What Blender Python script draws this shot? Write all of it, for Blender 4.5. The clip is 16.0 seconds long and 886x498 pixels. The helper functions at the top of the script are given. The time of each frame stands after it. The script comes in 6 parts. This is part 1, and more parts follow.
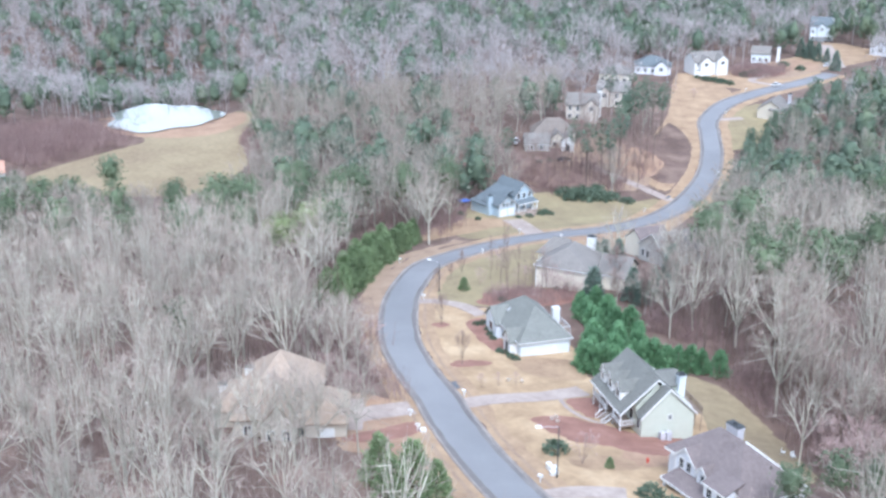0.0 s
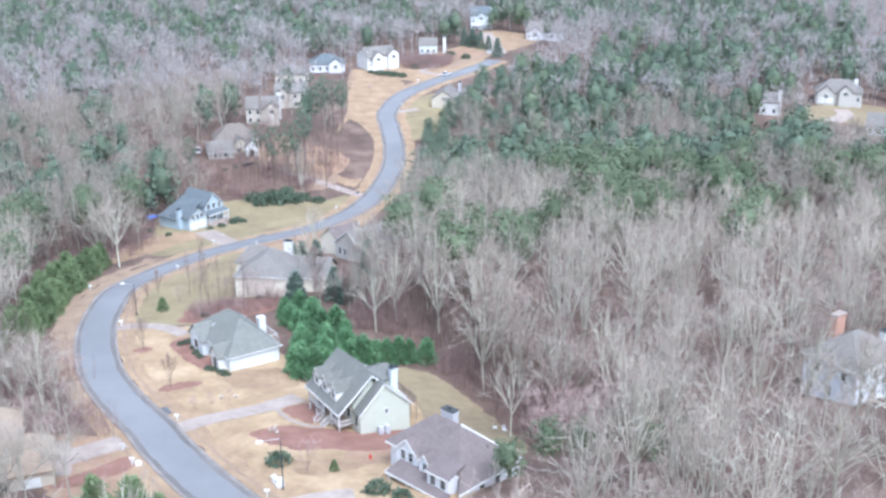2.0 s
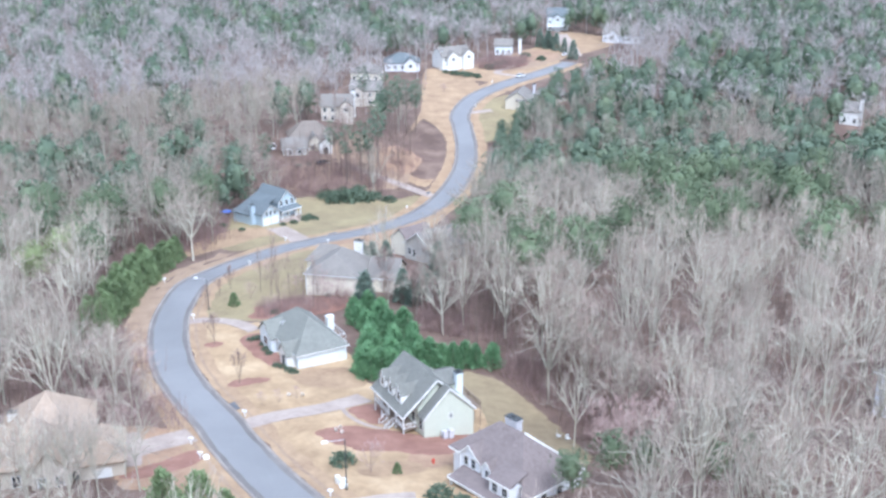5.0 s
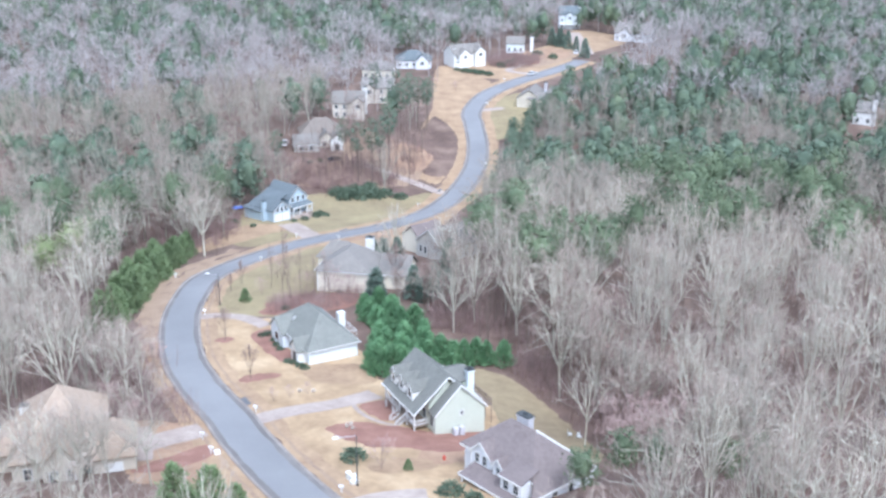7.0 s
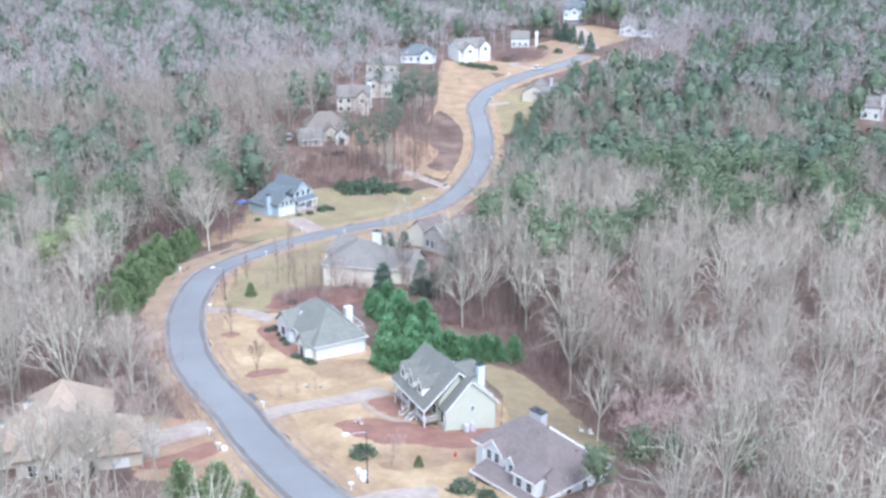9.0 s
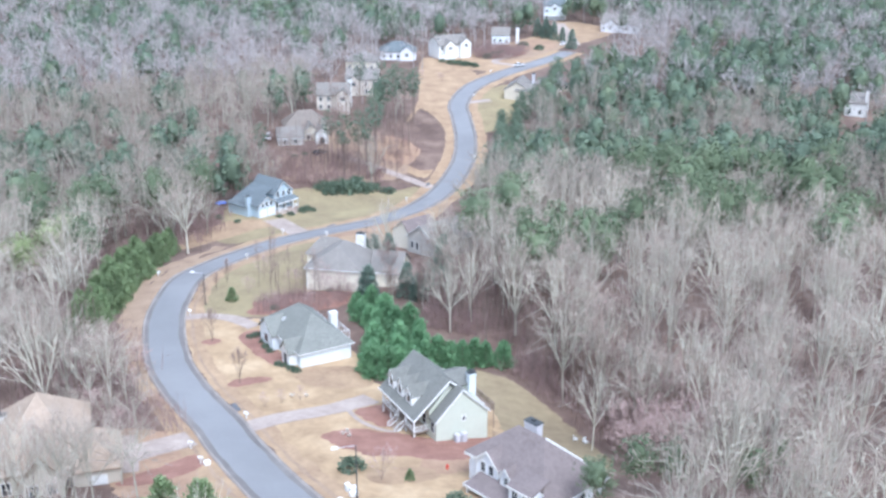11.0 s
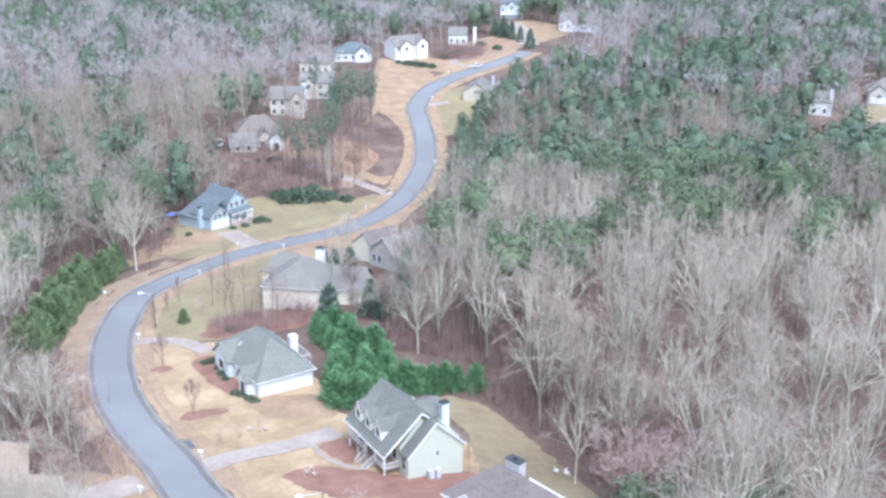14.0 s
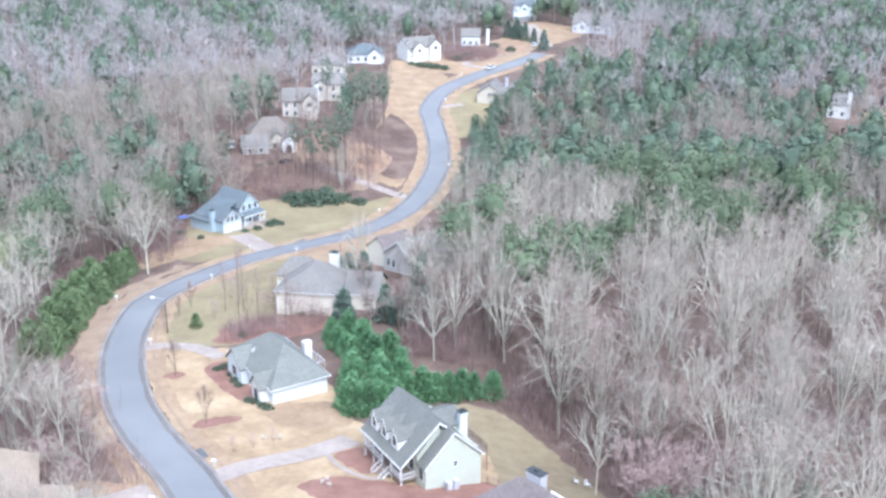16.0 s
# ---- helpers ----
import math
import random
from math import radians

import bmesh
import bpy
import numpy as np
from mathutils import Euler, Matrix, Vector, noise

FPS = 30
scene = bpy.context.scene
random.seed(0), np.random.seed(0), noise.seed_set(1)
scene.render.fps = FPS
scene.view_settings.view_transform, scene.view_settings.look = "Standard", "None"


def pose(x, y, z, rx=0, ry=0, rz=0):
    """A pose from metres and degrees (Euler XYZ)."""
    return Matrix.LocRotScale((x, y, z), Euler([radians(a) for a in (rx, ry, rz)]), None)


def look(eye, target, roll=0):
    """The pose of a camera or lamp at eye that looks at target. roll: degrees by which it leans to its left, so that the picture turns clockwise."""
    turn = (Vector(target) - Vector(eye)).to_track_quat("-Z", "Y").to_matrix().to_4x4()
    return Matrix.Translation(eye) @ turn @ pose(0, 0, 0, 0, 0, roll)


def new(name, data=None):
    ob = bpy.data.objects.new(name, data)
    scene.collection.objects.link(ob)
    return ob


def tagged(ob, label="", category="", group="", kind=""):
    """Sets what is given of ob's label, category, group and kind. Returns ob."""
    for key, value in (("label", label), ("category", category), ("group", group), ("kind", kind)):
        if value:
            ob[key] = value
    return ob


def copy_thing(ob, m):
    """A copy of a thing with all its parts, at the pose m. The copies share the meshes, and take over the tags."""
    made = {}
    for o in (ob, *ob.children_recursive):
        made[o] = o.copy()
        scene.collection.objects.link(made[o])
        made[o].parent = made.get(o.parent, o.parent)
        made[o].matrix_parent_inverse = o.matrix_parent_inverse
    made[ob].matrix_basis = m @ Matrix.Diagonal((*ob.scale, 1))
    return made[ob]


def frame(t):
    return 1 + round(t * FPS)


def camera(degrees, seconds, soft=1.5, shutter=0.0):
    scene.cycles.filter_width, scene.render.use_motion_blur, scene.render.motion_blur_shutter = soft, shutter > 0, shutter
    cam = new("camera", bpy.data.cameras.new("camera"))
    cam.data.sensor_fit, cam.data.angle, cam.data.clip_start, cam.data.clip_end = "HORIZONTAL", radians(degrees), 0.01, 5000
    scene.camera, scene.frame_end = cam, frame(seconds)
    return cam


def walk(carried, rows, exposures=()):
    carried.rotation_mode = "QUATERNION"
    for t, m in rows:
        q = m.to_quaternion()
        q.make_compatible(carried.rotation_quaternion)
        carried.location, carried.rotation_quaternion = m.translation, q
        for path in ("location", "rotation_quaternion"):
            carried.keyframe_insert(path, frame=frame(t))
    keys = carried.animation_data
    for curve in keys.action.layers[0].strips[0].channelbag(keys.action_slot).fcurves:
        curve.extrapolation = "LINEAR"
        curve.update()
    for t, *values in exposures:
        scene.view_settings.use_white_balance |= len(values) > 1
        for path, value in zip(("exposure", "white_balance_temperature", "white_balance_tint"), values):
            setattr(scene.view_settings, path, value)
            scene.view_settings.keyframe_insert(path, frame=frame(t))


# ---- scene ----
SOFT = 2.8
cam = camera(43.69, 16.0, soft=SOFT)
# seconds, eye x y z, yaw, pitch, roll
PATH = [
    (0.0, 0.00, 0.00, 90.00, 0.03, -19.60, -0.26),
    (0.5, -0.15, 0.33, 90.14, -3.82, -19.59, 0.03),
    (1.0, -0.26, 0.68, 90.36, -12.68, -19.63, 0.46),
    (1.5, -0.45, 0.87, 90.61, -15.97, -19.66, 0.57),
    (2.0, -0.64, 0.95, 90.86, -17.00, -19.71, 0.59),
    (2.5, -0.77, 0.96, 91.15, -17.42, -19.73, 0.58),
    (3.0, -0.76, 0.94, 91.40, -15.65, -19.75, 0.45),
    (3.5, -0.72, 0.95, 91.67, -14.63, -19.76, 0.31),
    (4.0, -0.69, 0.96, 91.93, -13.90, -19.77, 0.23),
    (4.5, -0.67, 0.94, 92.14, -13.32, -19.80, 0.19),
    (5.0, -0.70, 0.92, 92.25, -13.03, -19.82, 0.10),
    (7.5, -1.26, 1.44, 91.64, -12.40, -19.96, -0.13),
    (8.0, -1.49, 2.10, 91.25, -12.39, -20.02, -0.15),
    (8.5, -1.74, 2.85, 90.89, -12.35, -20.06, -0.18),
    (11.0, -2.45, 9.35, 89.83, -13.58, -20.26, -0.24),
    (11.5, -2.45, 11.22, 89.58, -14.47, -20.27, -0.22),
    (12.0, -2.36, 13.17, 89.34, -14.96, -20.30, -0.22),
    (12.5, -2.20, 15.18, 89.09, -15.50, -20.31, -0.20),
    (13.0, -1.99, 17.22, 88.87, -15.83, -20.33, -0.19),
    (13.5, -1.73, 19.33, 88.73, -16.03, -20.35, -0.22),
    (14.0, -1.50, 21.38, 88.72, -16.09, -20.34, -0.25),
    (14.5, -1.42, 23.03, 88.71, -16.03, -20.27, -0.29),
    (15.0, -1.50, 23.97, 88.56, -15.75, -20.28, -0.34),
    (15.5, -1.65, 24.41, 88.33, -15.62, -20.29, -0.26),
    (16.0, -1.75, 24.69, 88.16, -15.56, -20.26, -0.23),
]
walk(cam, [(t, pose(x, y, z, 90 + pitch, roll, yaw)) for t, x, y, z, yaw, pitch, roll in PATH],
     exposures=[(0.0, 1.33, 5540, 10.5), (2.0, 1.42, 5540, 10.5), (5.0, 1.42, 5540, 10.5), (8.0, 1.40, 5540, 10.5), (11.0, 1.40, 5540, 10.5), (12.0, 1.38, 5540, 10.5), (12.5, 1.45, 5540, 10.5), (13.0, 1.44, 5540, 10.5), (14.5, 1.43, 5540, 10.5), (15.0, 1.52, 5540, 10.5), (16.0, 1.55, 5540, 10.5)])

# ---- daylight: a high, even overcast ----
SUN_HEIGHT, SUN_TURN = 54.0, 172.0
world = bpy.data.worlds.new("overcast_sky")
scene.world = world
world.use_nodes = True
wt = world.node_tree
sky = wt.nodes.new("ShaderNodeTexSky")
sky.sky_type = "NISHITA"
sky.sun_disc = False
sky.sun_elevation, sky.sun_rotation = radians(SUN_HEIGHT), radians(SUN_TURN)
sky.dust_density, sky.air_density, sky.ozone_density = 1.5, 1.6, 2.0
veil = wt.nodes.new("ShaderNodeHueSaturation")
veil.inputs["Saturation"].default_value = 0.45
wt.links.new(sky.outputs[0], veil.inputs["Color"])
wt.links.new(veil.outputs[0], wt.nodes["Background"].inputs[0])
wt.nodes["Background"].inputs[1].default_value = 0.13
sun = new("sun", bpy.data.lights.new("sun", "SUN"))
sun.data.energy, sun.data.angle, sun.data.color = 1.2, radians(25), (1.0, 0.99, 0.97)
az = radians(SUN_TURN)
toward = Vector((math.sin(az) * math.cos(radians(SUN_HEIGHT)), math.cos(az) * math.cos(radians(SUN_HEIGHT)), math.sin(radians(SUN_HEIGHT))))
sun.matrix_world = look(toward * 200, (0, 0, 0))

rng = random.Random(7)
nrg = np.random.default_rng(7)


# ---- materials ----
def ramp(nt, fac, stops):
    node = nt.nodes.new("ShaderNodeValToRGB")
    el = node.color_ramp.elements
    while len(el) < len(stops):
        el.new(0.5)
    for e, (p, c) in zip(el, stops):
        e.position, e.color = p, (*c, 1)
    nt.links.new(fac, node.inputs[0])
    return node.outputs[0]


def noise_tex(nt, scale, detail=4.0, stretch=None, rough=0.55):
    tex = nt.nodes.new("ShaderNodeTexNoise")
    tex.inputs["Scale"].default_value, tex.inputs["Detail"].default_value = scale, detail
    tex.inputs["Roughness"].default_value = rough
    co = nt.nodes.new("ShaderNodeTexCoord")
    src = co.outputs["Object"]
    if stretch:
        mp = nt.nodes.new("ShaderNodeMapping")
        mp.inputs["Scale"].default_value = stretch
        nt.links.new(src, mp.inputs[0])
        src = mp.outputs[0]
    nt.links.new(src, tex.inputs["Vector"])
    return tex.outputs[0]


def mix(nt, fac, a, b, kind="MIX"):
    m = nt.nodes.new("ShaderNodeMix")
    m.data_type, m.blend_type = "RGBA", kind
    if isinstance(fac, (int, float)):
        m.inputs[0].default_value = fac
    else:
        nt.links.new(fac, m.inputs[0])
    for sock, v in ((m.inputs[6], a), (m.inputs[7], b)):
        if isinstance(v, tuple):
            sock.default_value = (*v, 1)
        else:
            nt.links.new(v, sock)
    return m.outputs[2]


def surface(name, colours, big=0.15, small=3.0, rough=0.85, bump=0.3, bump_scale=6.0, vary=0.0, island=0.0, spec=0.3, stretch=None, metal=0.0, calm=1.0):
    """A material whose colour wanders between colours at a large and a small scale."""
    m = bpy.data.materials.new(name)
    m.use_nodes = True
    nt = m.node_tree
    bs = nt.nodes["Principled BSDF"]
    lo, mid, hi = colours
    c1 = ramp(nt, noise_tex(nt, big, 5, stretch), [(0.32, lo), (0.5, mid), (0.68, hi)])
    c2 = ramp(nt, noise_tex(nt, small, 4, stretch), [(0.3, tuple(v * (1 - 0.28 * calm) for v in mid)), (0.7, tuple(min(1, v * (1 + 0.2 * calm)) for v in mid))])
    col = mix(nt, 0.45, c1, c2)
    if vary:
        info = nt.nodes.new("ShaderNodeObjectInfo")
        col = mix(nt, 1.0, col, ramp(nt, info.outputs["Random"], [(0, (1 - vary,) * 3), (1, (1 + vary * 0.6,) * 3)]), "MULTIPLY")
    if island:
        geo = nt.nodes.new("ShaderNodeNewGeometry")
        col = mix(nt, 1.0, col, ramp(nt, geo.outputs["Random Per Island"], [(0, (1 - island,) * 3), (1, (1 + island * 0.6,) * 3)]), "MULTIPLY")
    nt.links.new(col, bs.inputs["Base Color"])
    bs.inputs["Roughness"].default_value, bs.inputs["Metallic"].default_value = rough, metal
    bs.inputs["Specular IOR Level"].default_value = spec
    if bump:
        b = nt.nodes.new("ShaderNodeBump")
        b.inputs["Strength"].default_value, b.inputs["Distance"].default_value = bump, 0.1
        nt.links.new(noise_tex(nt, bump_scale, 6), b.inputs["Height"])
        nt.links.new(b.outputs[0], bs.inputs["Normal"])
    return m


LITTER = surface("leaf_litter", ((0.085, 0.055, 0.044), (0.16, 0.108, 0.088), (0.3, 0.215, 0.17)), 0.13, 1.0, bump=0.6, bump_scale=2.5)
GRASS = surface("dormant_grass", ((0.25, 0.168, 0.105), (0.415, 0.295, 0.18), (0.575, 0.435, 0.285)), 0.16, 0.9, bump=0.4, bump_scale=8)
GREENISH = surface("thin_winter_grass", ((0.205, 0.155, 0.1), (0.285, 0.23, 0.135), (0.365, 0.305, 0.175)), 0.1, 0.9, bump=0.4, bump_scale=8)
PASTURE = surface("pale_pasture_grass", ((0.21, 0.155, 0.105), (0.285, 0.225, 0.14), (0.36, 0.29, 0.185)), 0.06, 0.6, bump=0.4, bump_scale=8)
VERGE = surface("worn_verge_grass", ((0.25, 0.165, 0.11), (0.36, 0.25, 0.16), (0.48, 0.345, 0.22)), 0.2, 1.2, bump=0.4, bump_scale=8)
MULCH = surface("pine_bark_mulch", ((0.2, 0.105, 0.082), (0.285, 0.152, 0.118), (0.36, 0.21, 0.165)), 0.4, 3.0, bump=0.7, bump_scale=9)
CLAY = surface("red_clay_bank", ((0.255, 0.165, 0.115), (0.35, 0.23, 0.155), (0.44, 0.305, 0.21)), 0.2, 1.4, bump=0.5, bump_scale=5)
EARTH = surface("worn_brown_earth", ((0.26, 0.18, 0.13), (0.33, 0.235, 0.165), (0.41, 0.3, 0.215)), 0.3, 2.0, bump=0.4)
ASPHALT = surface("worn_asphalt", ((0.17, 0.166, 0.17), (0.212, 0.208, 0.214), (0.265, 0.26, 0.266)), 0.07, 3.0, rough=0.5, bump=0.12, bump_scale=30, spec=0.5, calm=0.5)
# dark colour standing for the shade inside the street drains
DRAIN_SHADE = surface("drain_opening_shade", ((0.10, 0.10, 0.11), (0.13, 0.13, 0.14), (0.16, 0.16, 0.17)), 0.5, 3, rough=0.5, bump=0.1)
CONCRETE = surface("stained_concrete", ((0.28, 0.225, 0.195), (0.39, 0.32, 0.28), (0.49, 0.415, 0.365)), 0.2, 1.2, bump=0.2, bump_scale=10)
KERB = surface("kerb_concrete", ((0.2, 0.175, 0.165), (0.28, 0.245, 0.225), (0.37, 0.33, 0.30)), 0.3, 2.0, bump=0.2, bump_scale=10)
BARK = surface("pale_bark", ((0.37, 0.35, 0.29), (0.5, 0.475, 0.395), (0.65, 0.62, 0.525)), 0.12, 3.0, bump=0.5, bump_scale=6, vary=0.3, stretch=(1, 1, 0.3))
UNDER = surface("woodland_brush", ((0.22, 0.145, 0.135), (0.29, 0.2, 0.185), (0.37, 0.275, 0.25)), 0.1, 2.0, bump=0)
TWIG = surface("bare_twigs", ((0.31, 0.25, 0.215), (0.41, 0.34, 0.295), (0.52, 0.44, 0.385)), 0.3, 2.0, bump=0, vary=0.25)
# air haze is put into this greyer, bluer twig colour for distant trees
HAZED_WOODS = surface("hazed_bare_woods", ((0.3, 0.275, 0.272), (0.4, 0.365, 0.358), (0.5, 0.46, 0.45)), 0.09, 0.4, bump=0, island=0.0)
PINEBARK = surface("pine_bark", ((0.15, 0.11, 0.095), (0.21, 0.16, 0.135), (0.27, 0.21, 0.18)), 0.5, 3.0, bump=0.5, bump_scale=6, stretch=(1, 1, 0.3))
NEEDLE = surface("pine_needles", ((0.095, 0.135, 0.105), (0.135, 0.18, 0.125), (0.2, 0.235, 0.135)), 0.11, 0.5, rough=0.8, bump=0, vary=0.15, island=0.12)
CEDAR = surface("leyland_needles", ((0.105, 0.225, 0.11), (0.17, 0.315, 0.16), (0.26, 0.42, 0.225)), 0.3, 1.0, rough=0.7, bump=0, vary=0.2, island=0.35)
SHRUB = surface("dark_evergreen_leaves", ((0.08, 0.115, 0.08), (0.115, 0.155, 0.105), (0.16, 0.2, 0.135)), 0.6, 2.0, rough=0.7, bump=0, island=0.3)
# pale, half-metallic base puts the bright sky reflection into the water's colour
WATER = surface("pond_water_with_sky_sheen", ((0.46, 0.47, 0.45), (0.5, 0.51, 0.49), (0.54, 0.55, 0.53)), 0.1, 0.5, rough=0.05, bump=0.0, spec=1.0, metal=0.55)


def shingles(name, c):
    m = surface(name, (tuple(v * 0.85 for v in c), c, tuple(v * 1.13 for v in c)), 0.35, 2.5, rough=0.9, bump=0)
    nt = m.node_tree
    bs = nt.nodes["Principled BSDF"]
    wave = nt.nodes.new("ShaderNodeTexBrick")
    wave.inputs["Scale"].default_value = 1.0
    wave.inputs["Brick Width"].default_value, wave.inputs["Row Height"].default_value = 0.33, 0.15
    wave.inputs["Mortar Size"].default_value = 0.008
    wave.inputs["Color1"].default_value, wave.inputs["Color2"].default_value = (1, 1, 1, 1), (0.84, 0.84, 0.84, 1)
    wave.inputs["Mortar"].default_value = (0.6, 0.6, 0.6, 1)
    co = nt.nodes.new("ShaderNodeTexCoord")
    nt.links.new(co.outputs["Object"], wave.inputs["Vector"])
    old = bs.inputs["Base Color"].links[0].from_socket
    nt.links.new(mix(nt, 0.8, old, wave.outputs[0], "MULTIPLY"), bs.inputs["Base Color"])
    return m


def siding(name, c, board=0.16):
    m = surface(name, (tuple(v * 0.93 for v in c), c, tuple(min(0.9, v * 1.05) for v in c)), 0.3, 1.5, rough=0.6, bump=0, calm=0.25)
    nt = m.node_tree
    bs = nt.nodes["Principled BSDF"]
    co = nt.nodes.new("ShaderNodeTexCoord")
    sep = nt.nodes.new("ShaderNodeSeparateXYZ")
    nt.links.new(co.outputs["Object"], sep.inputs[0])
    saw = nt.nodes.new("ShaderNodeMath")
    saw.operation = "PINGPONG"
    saw.inputs[1].default_value = board
    nt.links.new(sep.outputs[2], saw.inputs[0])
    b = nt.nodes.new("ShaderNodeBump")
    b.inputs["Strength"].default_value, b.inputs["Distance"].default_value = 0.5, 0.12
    nt.links.new(saw.outputs[0], b.inputs["Height"])
    nt.links.new(b.outputs[0], bs.inputs["Normal"])
    return m


WHITE = surface("white_trim_paint", ((0.68, 0.68, 0.67), (0.74, 0.74, 0.73), (0.79, 0.79, 0.78)), 0.5, 3.0, rough=0.5, bump=0)
PANE = surface("window_glass", ((0.03, 0.035, 0.045), (0.04, 0.05, 0.06), (0.06, 0.07, 0.08)), 0.5, 2.0, rough=0.06, bump=0, spec=0.6)
DARK = surface("dark_metal", ((0.04, 0.045, 0.05), (0.06, 0.065, 0.07), (0.08, 0.085, 0.09)), 0.5, 3.0, rough=0.5, bump=0)
DECKWOOD = surface("weathered_deck_wood", ((0.20, 0.15, 0.12), (0.27, 0.21, 0.17), (0.34, 0.27, 0.22)), 0.5, 3.0, bump=0.4)
STONE = surface("grey_chimney_stone", ((0.42, 0.41, 0.44), (0.52, 0.51, 0.54), (0.62, 0.61, 0.63)), 0.8, 4.0, bump=0.5)
BRICK = surface("red_brick", ((0.4, 0.23, 0.17), (0.49, 0.29, 0.22), (0.56, 0.36, 0.28)), 0.8, 4.0, bump=0.4)
GREY_ROOF = shingles("grey_green_shingles", (0.225, 0.229, 0.208))
OLIVE_ROOF = shingles("weathered_olive_grey_shingles", (0.2, 0.2, 0.183))
BLUE_ROOF = shingles("slate_blue_shingles", (0.16, 0.185, 0.2))
BROWN_ROOF = shingles("brown_shingles", (0.22, 0.182, 0.176))
TAN_ROOF = shingles("tan_shingles", (0.43, 0.335, 0.26))
DULL_ROOF = shingles("weathered_grey_brown_shingles", (0.25, 0.23, 0.213))
SAGE = siding("sage_green_siding", (0.535, 0.56, 0.48))
PALE = siding("white_blue_siding", (0.66, 0.71, 0.74))
BLUE = siding("blue_grey_siding", (0.41, 0.50, 0.57))
CREAM = siding("cream_siding", (0.74, 0.69, 0.585))
LILAC = siding("pale_grey_siding", (0.7, 0.715, 0.76))
WHITESIDE = siding("white_siding", (0.70, 0.70, 0.69))
GREIGE = siding("grey_beige_siding", (0.50, 0.485, 0.455))
BUFF = siding("buff_siding", (0.60, 0.55, 0.485))
TANSIDE = siding("beige_siding", (0.58, 0.53, 0.45))


# ---- mesh helpers ----
class Shape:
    def __init__(self):
        self.v, self.f = [], []

    def poly(self, pts, faces):
        n = len(self.v)
        self.v += [tuple(p) for p in pts]
        self.f += [tuple(n + i for i in f) for f in faces]
        return self

    def box(self, x0, x1, y0, y1, z0, z1):
        return self.poly([(x0, y0, z0), (x1, y0, z0), (x1, y1, z0), (x0, y1, z0), (x0, y0, z1), (x1, y0, z1), (x1, y1, z1), (x0, y1, z1)],
                         [(3, 2, 1, 0), (4, 5, 6, 7), (0, 1, 5, 4), (1, 2, 6, 5), (2, 3, 7, 6), (3, 0, 4, 7)])

    def tube(self, a, b, ra, rb, sides=4):
        a, b = Vector(a), Vector(b)
        d = (b - a).normalized()
        s = d.cross(Vector((0.31, 0.72, 0.62))).normalized()
        t = d.cross(s)
        ring = [(math.cos(2 * math.pi * k / sides), math.sin(2 * math.pi * k / sides)) for k in range(sides)]
        pts = [a + (s * c + t * q) * ra for c, q in ring] + [b + (s * c + t * q) * rb for c, q in ring]
        fs = [(k, (k + 1) % sides, sides + (k + 1) % sides, sides + k) for k in range(sides)]
        return self.poly(pts, fs + [tuple(range(sides, 2 * sides)), tuple(reversed(range(sides)))])

    def slab(self, top, thick):
        """A sheet with thickness under a planar outline."""
        n = len(top)
        low = [(p[0], p[1], p[2] - thick) for p in top]
        sides = [(k, n + k, n + (k + 1) % n, (k + 1) % n) for k in range(n)]
        return self.poly(list(top) + low, [tuple(range(n)), tuple(reversed(range(n, 2 * n)))] + sides)


def mesh_of(name, shape, material):
    me = bpy.data.meshes.new(name)
    me.from_pydata(shape.v, [], shape.f)
    me.materials.append(material)
    me.update()
    return me


def part(name, shape, material, parent, label=""):
    ob = new(name, shape if isinstance(shape, bpy.types.Mesh) else mesh_of(name, shape, material))
    ob.parent = parent
    return tagged(ob, label)


def thing(name, m, label, category, group="", kind="", data=None):
    ob = new(name, data)
    ob.matrix_world = m
    return tagged(ob, label, category, group, kind)


def big_mesh(name, verts, tris, material):
    """A mesh from arrays of points and triangles."""
    me = bpy.data.meshes.new(name)
    me.vertices.add(len(verts))
    me.vertices.foreach_set("co", np.asarray(verts, dtype=np.float32).ravel())
    me.loops.add(len(tris) * 3)
    me.loops.foreach_set("vertex_index", np.asarray(tris, dtype=np.int32).ravel())
    me.polygons.add(len(tris))
    me.polygons.foreach_set("loop_start", np.arange(0, len(tris) * 3, 3, dtype=np.int32))
    me.materials.append(material)
    me.update(calc_edges=True)
    return me


# ---- the lie of the land ----
PROFILE_Y = [-200, 60, 100, 124, 143, 160, 177, 208, 243, 270, 285, 310, 330, 355, 400, 440, 480, 580, 800, 1400, 4000]
PROFILE_Z = [21, 18.6, 16.3, 13.8, 11.0, 9.4, 7.8, 5.6, 2.6, -2.8, -5.4, -8.6, -8.4, -6.2, -1.8, 1.5, 3.2, 3.5, 8, 25, 60]
POND_LEVEL = -1.85
HUMPS = [(28, 372, 7, 30), (230, 350, 5, 70), (62, 150, -6.5, 18), (-75, 230, -4, 36), (155, 190, -5, 40), (8, 300, 3, 20), (-130, 400, 3, 60), (-112, 455, -13, 34), (-150, 505, -22, 42), (18, 176, -0.6, 9)]


def land(x, y):
    z = sum(np.interp(np.asarray(y) + k, PROFILE_Y, PROFILE_Z) for k in (-12, -6, 0, 6, 12)) / 5
    for cx, cy, a, s in HUMPS:
        z = z + a * np.exp(-((x - cx) ** 2 + (y - cy) ** 2) / (2 * s * s))
    w = np.clip(1.5 - ((x + 104) / 22) ** 2 - ((y - 403) / 23) ** 2, 0, 1)
    w = w * w * (3 - 2 * w)
    return z * (1 - w) + (POND_LEVEL - 0.7) * w


